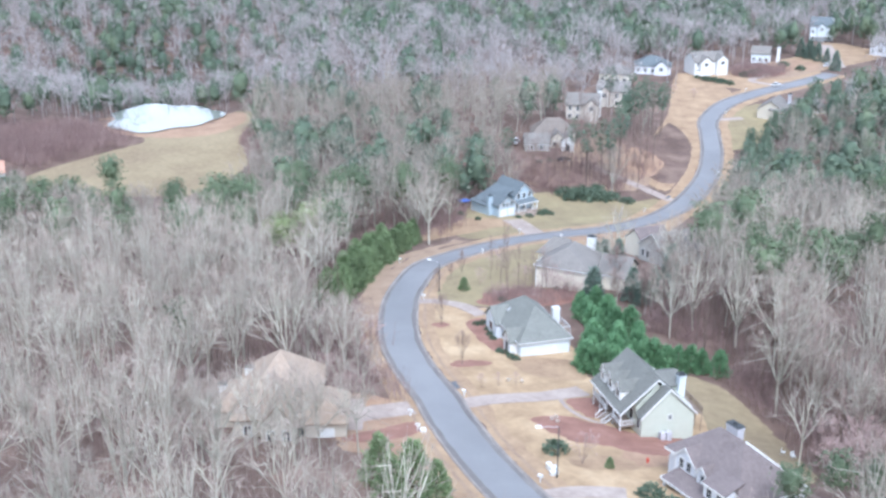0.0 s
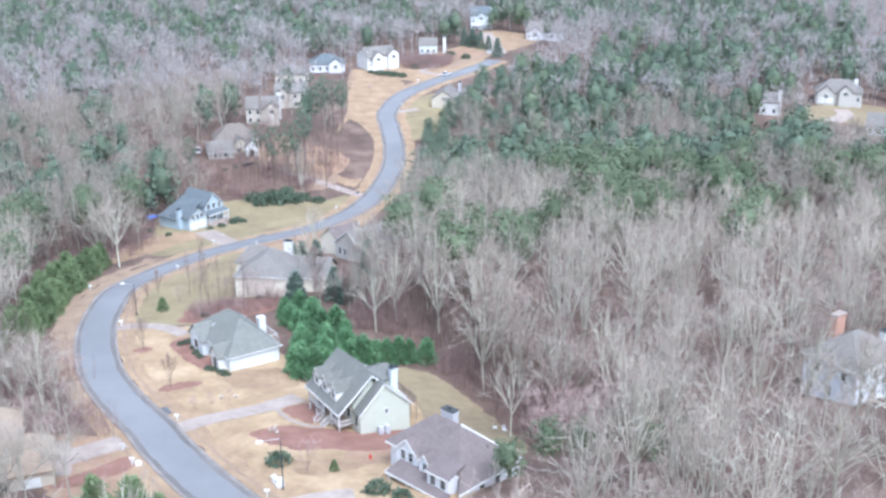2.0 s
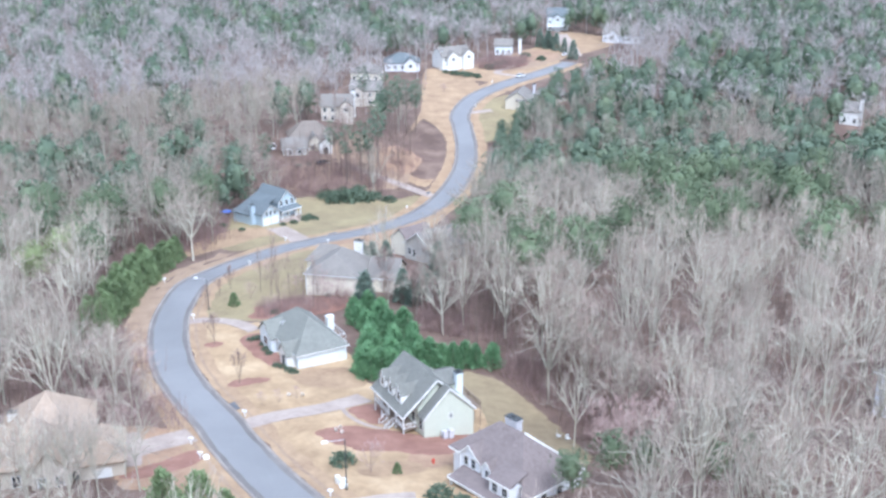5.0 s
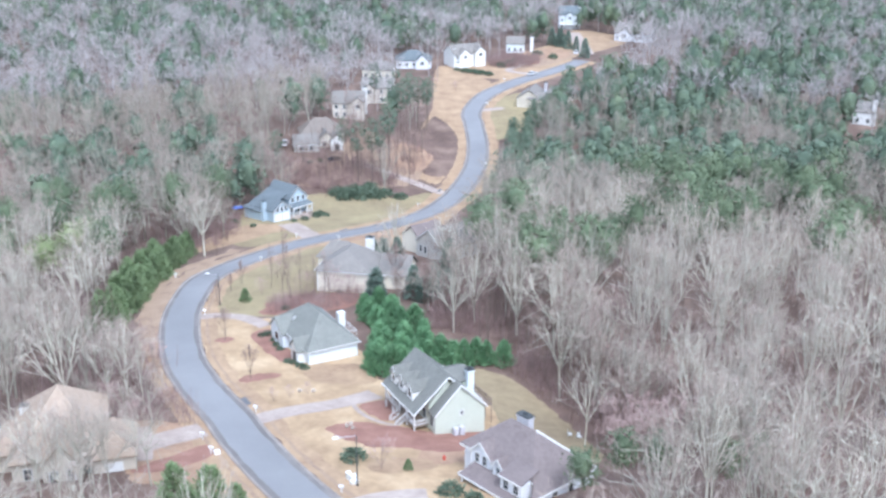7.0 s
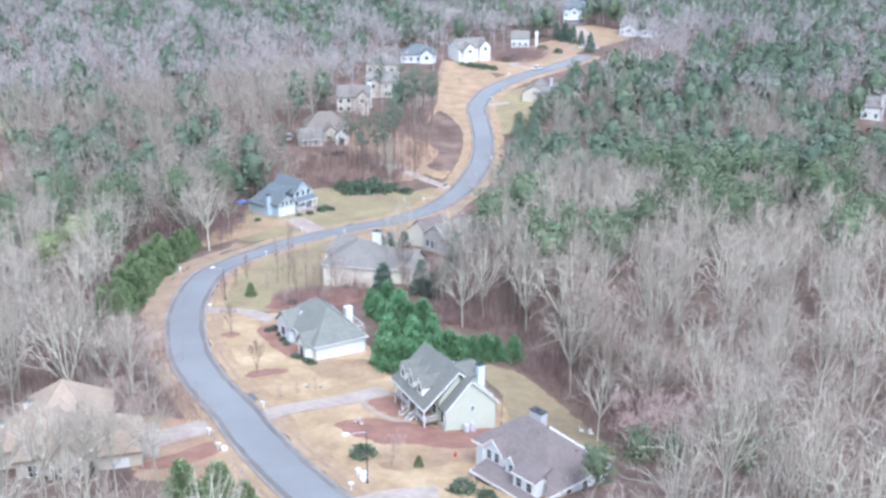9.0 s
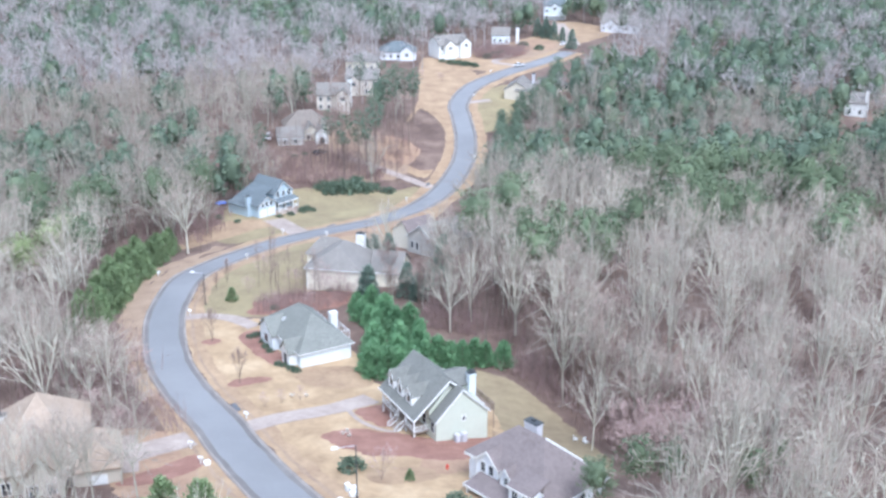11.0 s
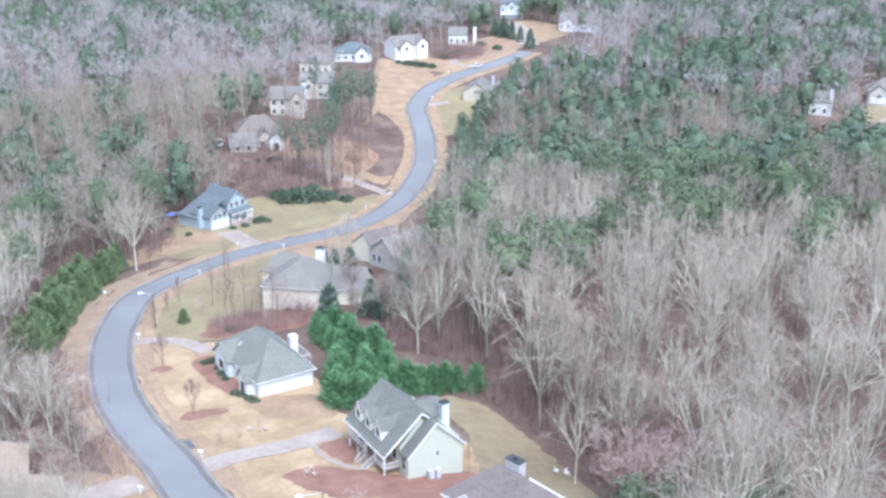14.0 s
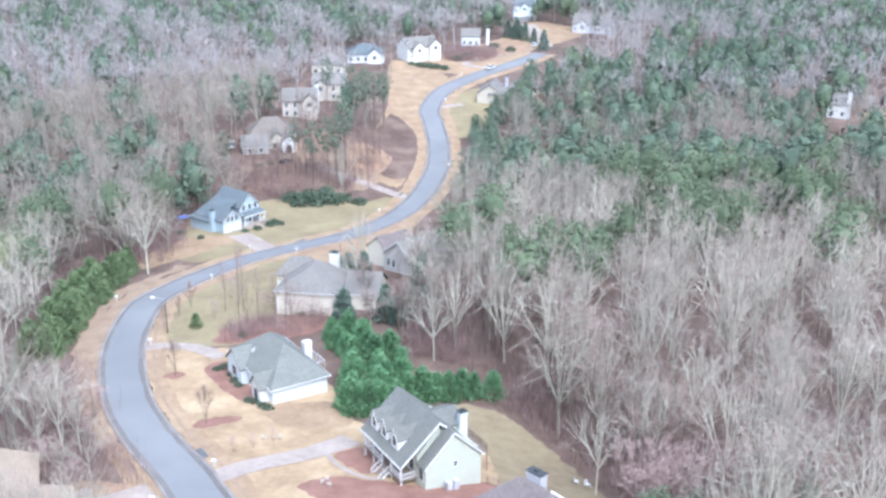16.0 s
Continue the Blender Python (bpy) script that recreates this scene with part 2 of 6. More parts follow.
def axis(parts):
    out = []
    for a, b, step in parts:
        out += list(np.arange(a, b, step))
    return np.array(out + [parts[-1][1]])


gx = axis([(-4000, -800, 400), (-800, -200, 40), (-200, -60, 8), (-60, 140, 3), (140, 320, 8), (320, 800, 40), (800, 4000, 400)])
gy = axis([(-1000, 0, 100), (0, 90, 15), (90, 330, 3), (330, 600, 6), (600, 1000, 40), (1000, 4800, 400)])
X, Y = np.meshgrid(gx, gy)
Z = land(X, Y)
nx, ny = len(gx), len(gy)
i = (np.arange(ny - 1)[:, None] * nx + np.arange(nx - 1)[None, :]).ravel()
tris = np.concatenate([np.stack([i, i + 1, i + nx + 1], 1), np.stack([i, i + nx + 1, i + nx], 1)])
ground = new("ground", big_mesh("ground", np.stack([X.ravel(), Y.ravel(), Z.ravel()], 1), tris, LITTER))
tagged(ground, "wooded hillside floor covered in brown leaf litter", "ground", kind="structure")


def drape(name, outline, lift, material, label, rings=10, ragged=0.0, kind="structure", category="ground cover"):
    """A patch of ground inside a star-shaped outline, lying on the land."""
    pts = []
    n = len(outline)
    for k in range(n):
        p0, p1, p2, p3 = (Vector(outline[(k + j) % n]) for j in (-1, 0, 1, 2))
        steps = max(3, int((p2 - p1).length / 0.75))
        for s in range(steps):
            u = s / steps
            if ragged < 0:
                q = p1.lerp(p2, u)
            else:
                q = 0.5 * ((2 * p1) + (p2 - p0) * u + (2 * p0 - 5 * p1 + 4 * p2 - p3) * u * u + (3 * p1 - p0 - 3 * p2 + p3) * u ** 3)
            pts.append(q)
    c = sum(pts, Vector((0, 0))) / len(pts)
    V, T = [(c.x, c.y)], []
    m = len(pts)
    for r in range(1, rings + 1):
        for k, p in enumerate(pts):
            wob = 1
            if r == rings and ragged >= 0:
                wob += ragged * (noise.noise((p.x * 0.35, p.y * 0.35, 1.7)) + 0.5 * noise.noise((p.x * 1.3, p.y * 1.3, 4.1)))
                wob += 0.55 * (noise.noise((p.x * 0.9, p.y * 0.9, 7.7)) + noise.noise((p.x * 2.3, p.y * 2.3, 2.2))) / max(2.0, (p - c).length)
            q = c + (p - c) * (r / rings) * wob
            V.append((q.x, q.y))
    for k in range(m):
        T.append((0, 1 + k, 1 + (k + 1) % m))
    for r in range(rings - 1):
        a = 1 + r * m
        for k in range(m):
            b = (k + 1) % m
            T += [(a + k, a + m + k, a + m + b), (a + k, a + m + b, a + b)]
    V = np.array(V)
    V = np.column_stack([V, land(V[:, 0], V[:, 1]) + lift])
    area = sum(pts[k].x * pts[(k + 1) % m].y - pts[(k + 1) % m].x * pts[k].y for k in range(m))
    T = np.array(T)
    if area < 0:
        T = T[:, ::-1]
    return tagged(new(name, big_mesh(name, V, T, material)), label, category, kind=kind)


# ---- the road ----
ROAD = [(30, 60), (22, 90), (8.1, 124.5), (1.5, 146.6), (-0.4, 154.9), (-4.3, 167.9), (-7.4, 182.4), (-8.4, 197.8), (-7.9, 211.6), (-5.4, 226.4), (-2.6, 234.8), (3.2, 243.0),
        (11.1, 252.8), (18.5, 261.0), (26.1, 267.0), (42.5, 278.4), (52.2, 287.6), (62.8, 300.8), (71.8, 314.8), (80.4, 330.8), (86.6, 345.6), (91.6, 365),
        (94.6, 382.3), (97.6, 397.5), (108.5, 418.2), (125.1, 433.9), (146.8, 450), (166, 468), (178, 490)]


def spline(pts, step=1.5):
    out = []
    pts = [Vector(p) for p in pts]
    for k in range(1, len(pts) - 2):
        p0, p1, p2, p3 = pts[k - 1:k + 3]
        n = max(2, int((p2 - p1).length / step))
        for s in range(n):
            u = s / n
            out.append(0.5 * ((2 * p1) + (p2 - p0) * u + (2 * p0 - 5 * p1 + 4 * p2 - p3) * u * u + (3 * p1 - p0 - 3 * p2 + p3) * u ** 3))
    return out


def ribbon(line, section, wobble=0.0):
    """A strip along a line; section: (offset to the right, lift) pairs from left to right."""
    V, T = [], []
    n = len(section)
    for k, p in enumerate(line):
        d = (line[min(k + 1, len(line) - 1)] - line[max(k - 1, 0)]).normalized()
        side = Vector((d.y, -d.x))
        for j, (o, h) in enumerate(section):
            w = wobble * noise.noise((p.x * 0.3 + 9 * j, p.y * 0.3, 3.3)) if j in (0, n - 1) else 0
            q = p + side * (o + w)
            V.append((q.x, q.y, float(land(q.x, q.y)) + h))
    for k in range(len(line) - 1):
        for j in range(n - 1):
            a = k * n + j
            T += [(a, a + 1, a + n + 1), (a, a + n + 1, a + n)]
    return np.array(V), np.array(T)


line = spline([Vector(p) for p in ROAD])
HALF = 3.45
tagged(new("road", big_mesh("road", *ribbon(line, [(-HALF, 0.10), (0, 0.18), (HALF, 0.10)]), ASPHALT)), "worn grey asphalt street winding downhill", "road", kind="structure")
GUTTER = surface("silted_gutter_concrete", ((0.13, 0.115, 0.11), (0.19, 0.172, 0.165), (0.27, 0.245, 0.23)), 0.12, 1.2, rough=0.7, bump=0.2, bump_scale=10)
for side, nm in ((-1, "kerb_west"), (1, "kerb_east")):
    sec = [(side * (HALF - 0.75), 0.136), (side * (HALF - 0.35), 0.122), (side * (HALF - 0.003), 0.108)]
    if side < 0:
        sec = sec[::-1]
    tagged(new("gutter", big_mesh("gutter", *ribbon(line, sec, 0.22), GUTTER)), "silted concrete gutter at the street's edge", "gutter", kind="structure")
    sec = [(side * HALF, 0.10), (side * (HALF + 0.12), 0.22), (side * (HALF + 0.45), 0.22), (side * (HALF + 0.5), 0.02)]
    if side < 0:
        sec = sec[::-1]
    tagged(new(nm, big_mesh(nm, *ribbon(line, sec), KERB)), "low rolled concrete kerb along the street", "kerb", kind="structure")
    sec = [(side * (HALF + 0.5), 0.06), (side * (HALF + 2.0), 0.06), (side * (HALF + 3.6), 0.04)]
    if side < 0:
        sec = sec[::-1]
    tagged(new("verge", big_mesh("verge", *ribbon(line, sec, 0.9), VERGE)), "strip of worn tan grass beside the kerb", "verge", kind="structure")
    sec = [(side * (HALF + 1.5), 0.065), (side * (HALF + 1.75), 0.075), (side * (HALF + 2.0), 0.065)]
    if side < 0:
        sec = sec[::-1]
    tagged(new("worn_line", big_mesh("worn_line", *ribbon([p for p in line if p.y < 262], sec, 0.35), EARTH)), "narrow brown worn line in the verge", "verge", kind="structure")

# ---- open ground ----
LOT_GREEN = [(-1.6, 174), (0.4, 167), (3.6, 157), (5.6, 149), (8.2, 139), (11.6, 128), (15.5, 117), (33, 114), (43, 122), (52, 136), (52, 152), (47, 166), (38, 169), (27, 165), (22, 173), (23.5, 181), (12, 199), (4, 203), (-3.4, 209), (-4.0, 190)]
LOT_CREAM = [(-3.2, 211), (3, 205), (12, 202), (22, 204), (31, 212), (33, 240), (31, 262), (22, 258), (13, 249), (5, 239), (-0.5, 229)]
LOT_BLUE = [(6, 287), (2, 273), (7.5, 263), (16, 268), (25, 274.5), (40, 282), (50, 291.5), (60, 303.5), (66, 315), (63.4, 319), (54.7, 316), (33.6, 321), (20, 312), (9, 303)]
LOT_FAR = [(100.7, 469), (115, 437), (95, 407), (88, 373), (76, 341), (69, 327), (63, 337), (66, 352), (74, 378), (84, 405)]
LOT_HIGH = [(103, 463), (118, 441), (140, 453), (166, 476), (200, 505), (204, 532), (190, 550), (176, 520), (150, 498), (124, 472)]
LOT_EAST = [(103, 403), (113, 415), (126, 417), (124, 398), (114, 379), (98.5, 366)]
LOT_HILL = [(243, 352), (255, 357), (276, 356), (283, 342), (268, 320), (257, 332), (244, 342)]
FIELD = [(-131, 333), (-124, 346), (-106, 362), (-104, 374), (-126, 400), (-124, 424), (-106, 433), (-84, 427), (-72, 412), (-70, 390), (-70, 372), (-64, 350), (-72, 326), (-91, 320), (-118, 324)]
LOT_TAN = [(-17, 157), (-5.5, 153), (1, 138), (9, 118), (2, 116), (-8, 132), (-14.5, 137)]
POND_BRUSH = [(-152, 342), (-133, 344), (-120, 352), (-107, 366), (-110, 376), (-122, 386), (-136, 392), (-160, 380)]
HEDGE_BANK = [(-25, 203), (-17, 203), (-13, 230), (-5, 262), (-10, 266), (-19, 240)]
SCREEN = [(23, 164), (50, 167), (51, 177), (39, 188), (36, 204), (24, 204)]
CLEAR = [SCREEN, POND_BRUSH, HEDGE_BANK, LOT_GREEN, LOT_CREAM, LOT_BLUE, LOT_FAR, LOT_HIGH, LOT_EAST, LOT_HILL, FIELD, LOT_TAN]

drape("lawn", LOT_GREEN, 0.03, GRASS, "broad dormant tan front lawn", 16, 0.02, category="lawn")
drape("lawn", LOT_CREAM, 0.035, GREENISH, "thin greenish winter lawn", 16, 0.02, category="lawn")
drape("lawn", LOT_BLUE, 0.03, GREENISH, "thin greenish winter lawn", 16, 0.03, category="lawn")
drape("lawn", LOT_FAR, 0.03, VERGE, "sloping dormant tan lawn", 16, 0.03, category="lawn")
drape("lawn", LOT_HIGH, 0.03, VERGE, "dormant tan lawn on the hilltop", 16, 0.03, category="lawn")
drape("lawn", LOT_EAST, 0.03, GREENISH, "small winter lawn across the street", 12, 0.02, category="lawn")
drape("lawn", LOT_HILL, 0.03, PASTURE, "pale bare lawn on the hill", 12, 0.03, category="lawn")
drape("pasture", FIELD, 0.03, PASTURE, "open tan pasture on the pond dam", 18, 0.04, category="field")
drape("clay_yard", LOT_TAN, 0.03, CLAY, "bare red clay front yard", 12, 0.03, category="yard")

# pond
pv = Shape()
for k in range(64):
    a = k * math.pi / 32
    q = 1 + 0.10 * math.sin(3 * a + 1) + 0.06 * math.sin(7 * a)
    pv.v.append((-104 + 20 * q * math.cos(a), 403 + 22 * q * math.sin(a), POND_LEVEL))
pv.v += [(x, y, z - 0.3) for x, y, z in pv.v]
pv.f += [tuple(range(64))] + [(k, k + 64, (k + 1) % 64 + 64, (k + 1) % 64) for k in range(64)]
drape("pond_bank", [(-128, 404), (-124, 422), (-106, 430), (-86, 424), (-75, 412), (-73, 394), (-80, 379), (-98, 374), (-116, 380)], 0.06, CLAY, "bare clay bank round the pond", 10, 0.03, category="bank")
tagged(new("pond", mesh_of("pond", pv, WATER)), "still farm pond mirroring the pale sky", "pond", kind="structure")


# ---- houses ----
def gable_roof(s, x0, x1, y0, y1, ze, zr, along="y", over=0.4, thick=0.22, ridge=None):
    """Two thick slopes; the ridge runs along y or x."""
    if along == "y":
        r = (x0 + x1) / 2 if ridge is None else ridge
        for e in (x0, x1):
            k = (zr - ze) / abs(r - e)
            xe = e + (over if e > r else -over)
            zz = ze - k * over
            q = [(xe, y0 - over, zz), (r, y0 - over, zr), (r, y1 + over, zr), (xe, y1 + over, zz)]
            s.slab([(a, b, c + thick) for a, b, c in (q if e < r else q[::-1])], thick)
    else:
        r = (y0 + y1) / 2 if ridge is None else ridge
        for e in (y0, y1):
            k = (zr - ze) / abs(r - e)
            ye = e + (over if e > r else -over)
            zz = ze - k * over
            q = [(x0 - over, ye, zz), (x1 + over, ye, zz), (x1 + over, r, zr), (x0 - over, r, zr)]
            s.slab([(a, b, c + thick) for a, b, c in (q if e < r else q[::-1])], thick)
    return s


def hip_roof(s, x0, x1, y0, y1, ze, zr, over=0.45, thick=0.2, cap=None, back=None):
    """Four slopes; the ridge runs along the longer side."""
    x0, x1, y0, y1 = x0 - over, x1 + over, y0 - over, y1 + over
    w, d = x1 - x0, y1 - y0
    if d >= w:
        c = cap if cap is not None else w / 2
        a, b = ((x0 + x1) / 2, y0 + c, zr), ((x0 + x1) / 2, y1 - (back or c), zr)
        pts = [(x0, y0, ze), (x1, y0, ze), (x1, y1, ze), (x0, y1, ze), a, b]
        fs = [(0, 1, 4), (1, 2, 5, 4), (2, 3, 5), (3, 0, 4, 5)]
    else:
        c = cap if cap is not None else d / 2
        a, b = (x0 + c, (y0 + y1) / 2, zr), (x1 - c, (y0 + y1) / 2, zr)
        pts = [(x0, y0, ze), (x1, y0, ze), (x1, y1, ze), (x0, y1, ze), a, b]
        fs = [(0, 1, 5, 4), (1, 2, 5), (2, 3, 4, 5), (3, 0, 4)]
    low = [(p[0], p[1], ze - thick) for p in pts[:4]]
    return s.poly(pts + low, fs + [(0, 6, 7, 1), (1, 7, 8, 2), (2, 8, 9, 3), (3, 9, 6, 0), (9, 8, 7, 6)])


def gable_wall(s, x0, x1, y0, y1, z0, ze, zr, along="y", ridge=None):
    """A closed body whose two ends rise to the ridge."""
    if along == "y":
        r = (x0 + x1) / 2 if ridge is None else ridge
        prof = [(x0, z0), (x1, z0), (x1, ze), (r, zr), (x0, ze)]
        return s.poly([(x, y0, z) for x, z in prof] + [(x, y1, z) for x, z in prof],
                      [(0, 1, 2, 3, 4), (9, 8, 7, 6, 5)] + [(k, 5 + k, 5 + (k + 1) % 5, (k + 1) % 5) for k in range(5)])
    r = (y0 + y1) / 2 if ridge is None else ridge
    prof = [(y0, z0), (y1, z0), (y1, ze), (r, zr), (y0, ze)]
    return s.poly([(x0, y, z) for y, z in prof] + [(x1, y, z) for y, z in prof],
                  [(4, 3, 2, 1, 0), (5, 6, 7, 8, 9)] + [((k + 1) % 5, 5 + (k + 1) % 5, 5 + k, k) for k in range(5)])


def window(house, face, at, c, z, w=0.95, h=1.5, panes=2):
    """A framed window on a wall; face: -x, +x, -y or +y; at: the wall's plane; c: its middle along the wall."""
    sign = 1 if face[0] == "+" else -1

    def block(a0, a1, d0, d1, z0, z1):
        lo, hi = sorted((at + sign * d0, at + sign * d1))
        return Shape().box(lo, hi, a0, a1, z0, z1) if face[1] == "x" else Shape().box(a0, a1, lo, hi, z0, z1)
    t = 0.11
    win = part("window", block(c - w / 2 - t, c + w / 2 + t, 0.0, 0.05, z - t, z + h + t), WHITE, house)
    pw, ph = w / panes, h / 2
    for k in range(panes):
        for r in range(2):
            part("pane", block(c - w / 2 + k * pw + 0.02, c - w / 2 + (k + 1) * pw - 0.02, 0.05, 0.062, z + r * ph + 0.03, z + (r + 1) * ph - 0.03), PANE, win)
    return win


def door(house, face, at, c, z, w=0.95, h=2.05, material=None, name="door"):
    s = Shape()
    sign = 1 if face[0] == "+" else -1

    def put(a0, a1, d0, d1, z0, z1):
        lo, hi = sorted((at + sign * d0, at + sign * d1))
        if face[1] == "x":
            s.box(lo, hi, a0, a1, z0, z1)
        else:
            s.box(a0, a1, lo, hi, z0, z1)
    put(c - w / 2, c + w / 2, 0, 0.04, z, z + h)
    rows = 4
    for r in range(rows):
        n = max(2, int(w / 0.6))
        for k in range(n):
            a = c - w / 2 + w * k / n
            put(a + 0.06, a + w / n - 0.06, 0.04, 0.06, z + h * r / rows + 0.06, z + h * (r + 1) / rows - 0.06)
    return part(name, s, material or WHITE, house)


def chimney(house, x, y, z0, z1, w, d, material, name="chimney", label="", cap=True):
    s = Shape().box(x - w / 2, x + w / 2, y - d / 2, y + d / 2, z0, z1)
    s.box(x - w / 2 - 0.07, x + w / 2 + 0.07, y - d / 2 - 0.07, y + d / 2 + 0.07, z1 - 0.35, z1 - 0.12)
    ob = part(name, s, material, house, label)
    if cap:
        c = Shape().box(x - w / 2 - 0.1, x + w / 2 + 0.1, y - d / 2 - 0.1, y + d / 2 + 0.1, z1 + 0.003, z1 + 0.12)
        c.box(x - 0.25, x + 0.25, y - 0.2, y + 0.2, z1 + 0.12, z1 + 0.42)
        part("chimney_cap", c, DARK, ob)
    return ob


def base(name, x, y, z, rz, label, group=""):
    return thing(name, pose(x, y, z, 0, 0, rz), label, "house", group)


def green_house():
    h = base("house", 29.2, 143, 10.1, 14, "sage green storey-and-a-half house with grey roof, dormers and white porch")
    zr, ze = 7.9, 3.3
    # main body under the tall roof, then the lower gabled wing at the near end
    w = Shape()
    gable_wall(w, 0.0, 8.3, 2.2, 13.2, -2.5, 3.6, 7.2, ridge=3.0)
    gable_wall(w, 0.0, 8.3, 0.0, 2.2, -2.5, 3.0, 7.0, ridge=4.1)
    part("wall", w, SAGE, h)
    r = Shape()
    gable_roof(r, -2.4, 8.3, 1.9, 13.0, 3.2, zr, over=0.35, ridge=3.0)
    part("roof", r, OLIVE_ROOF, h)
    r = Shape()
    gable_roof(r, 0.0, 8.3, 0.0, 1.6, 3.1, 7.1, over=0.3, ridge=4.1)
    part("roof", r, OLIVE_ROOF, h, "lower grey shingle roof of the wing")
    # white rakes and fascia
    t = Shape()
    for y, a, b, c in ((-0.34, (-0.3, 2.82), (4.1, 7.12), (8.6, 2.82)), (1.52, (-2.75, 2.9), (3.0, 7.92), (8.65, 3.0))):
        for p, q in ((a, b), (b, c)):
            t.poly([(p[0], y - 0.03, p[1] - 0.05), (q[0], y - 0.03, q[1] - 0.05), (q[0], y - 0.03, q[1] + 0.26), (p[0], y - 0.03, p[1] + 0.26),
                    (p[0], y + 0.05, p[1] - 0.05), (q[0], y + 0.05, q[1] - 0.05), (q[0], y + 0.05, q[1] + 0.26), (p[0], y + 0.05, p[1] + 0.26)],
                   [(0, 1, 2, 3), (7, 6, 5, 4), (0, 4, 5, 1), (3, 2, 6, 7)])
    t.box(-2.85, -2.77, 1.55, 13.4, 2.82, 3.1)
    part("trim", t, WHITE, h)
    # dormers
    for y in (5.2, 8.15, 11.1):
        d = Shape()
        gable_wall(d, -1.75, 1.9, y - 0.95, y + 0.95, 3.3, 5.6, 6.75, along="x")
        dw = part("dormer", d, WHITE, h, "white gabled dormer")
        d = Shape()
        gable_roof(d, -1.75, 2.3, y - 0.95, y + 0.95, 5.6, 6.8, along="x", over=0.18, thick=0.1)
        part("dormer_roof", d, OLIVE_ROOF, dw)
        t2 = Shape()
        for s2 in (-1, 1):
            t2.poly([(-1.99, y + s2 * 1.15, 5.35), (-1.99, y, 6.85), (-1.99, y, 6.62), (-1.99, y + s2 * 1.15, 5.1), (-1.94, y + s2 * 1.15, 5.35), (-1.94, y, 6.85), (-1.94, y, 6.62), (-1.94, y + s2 * 1.15, 5.1)],
                    [(0, 1, 2, 3), (7, 6, 5, 4), (0, 4, 5, 1), (3, 2, 6, 7), (3, 2, 1, 0)])
        part("dormer_trim", t2, WHITE, dw)
        part("pane", Shape().box(-1.79, -1.74, y - 0.4, y + 0.4, 4.35, 5.6), PANE, dw)
    # porch
    f = Shape().box(-2.5, 0, 2.2, 12.9, 0.55, 0.72)
    part("porch_floor", f, DECKWOOD, h)
    for y in (2.3, 5.0, 7.6, 10.2, 12.8):
        p = Shape().box(-2.45, -2.25, y - 0.1, y + 0.1, -1.2, 3.0)
        p.box(-2.5, -2.2, y - 0.15, y + 0.15, 2.75, 2.9)
        part("post", p, WHITE, h)
    for a, b in ((2.4, 4.9), (7.7, 10.1), (10.3, 12.7)):
        rail = Shape().box(-2.4, -2.3, a, b, 1.55, 1.63).box(-2.4, -2.3, a, b, 0.85, 0.92)
        for k in range(int((b - a) / 0.2)):
            rail.box(-2.37, -2.33, a + 0.1 + k * 0.2, a + 0.14 + k * 0.2, 0.92, 1.55)
        part("railing", rail, WHITE, h)
    rail = Shape().box(-2.3, 0, 2.25, 2.33, 1.55, 1.63).box(-2.3, 0, 2.25, 2.33, 0.85, 0.92)
    for k in range(11):
        rail.box(-2.2 + k * 0.2, -2.16 + k * 0.2, 2.27, 2.31, 0.92, 1.55)
    part("railing", rail, WHITE, h)
    for k in range(5):
        st = Shape().box(-2.82 - 0.3 * k, -2.5 - 0.3 * k, 5.3, 7.3, 0.43 - 0.2 * k, 0.48 - 0.2 * k)
        part("step", st, DECKWOOD, h)
    for y in (5.2, 7.4):
        sr = Shape().tube((-2.4, y, 1.6), (-4.1, y, 0.5), 0.06, 0.06).tube((-4.1, y, -1.2), (-4.1, y, 0.6), 0.07, 0.07).tube((-2.4, y, 0.6), (-4.1, y, -0.5), 0.09, 0.09)
        for k in range(6):
            sr.tube((-2.6 - 0.25 * k, y, 0.45 - 0.16 * k), (-2.6 - 0.25 * k, y, 1.45 - 0.16 * k), 0.025, 0.025)
        part("stair_rail", sr, WHITE, h)
    # openings
    for y in (3.7, 9.0, 11.6):
        window(h, "-x", 0.0, y, 1.2, 1.0, 1.5)
    door(h, "-x", 0.0, 6.3, 0.72, 1.0, 2.1, DARK)
    window(h, "-x", 0.0, 1.1, 0.9, 0.9, 1.6)
    window(h, "-y", 0.0, 4.4, 2.3, 0.5, 0.7)
    # rear lean-to, chimney, deck
    part("rear_wall", gable_wall(Shape(), 5.6, 8.7, 5.4, 10.6, -3.0, 4.9, 6.0, along="x"), SAGE, h)
    part("rear_roof", gable_roof(Shape(), 4.8, 8.7, 5.4, 10.6, 4.9, 6.05, along="x", over=0.3, thick=0.15), OLIVE_ROOF, h)
    chimney(h, 8.3, 5.0, -2.0, 6.75, 1.1, 0.9, PALE)
    deck = part("deck", Shape().box(8.72, 11.6, 3.6, 9.4, 0.5, 0.68), DECKWOOD, h, "weathered brown timber deck")
    rl = Shape()
    for a in (3.65, 5.6, 7.5, 9.3):
        rl.box(11.48, 11.58, a, a + 0.1, -3.2, 1.65)
    rl.box(11.48, 11.58, 3.6, 9.4, 1.58, 1.66).box(8.72, 11.6, 3.6, 3.68, 1.58, 1.66)
    for k in range(28):
        rl.box(11.51, 11.55, 3.7 + k * 0.2, 3.74 + k * 0.2, 0.68, 1.58)
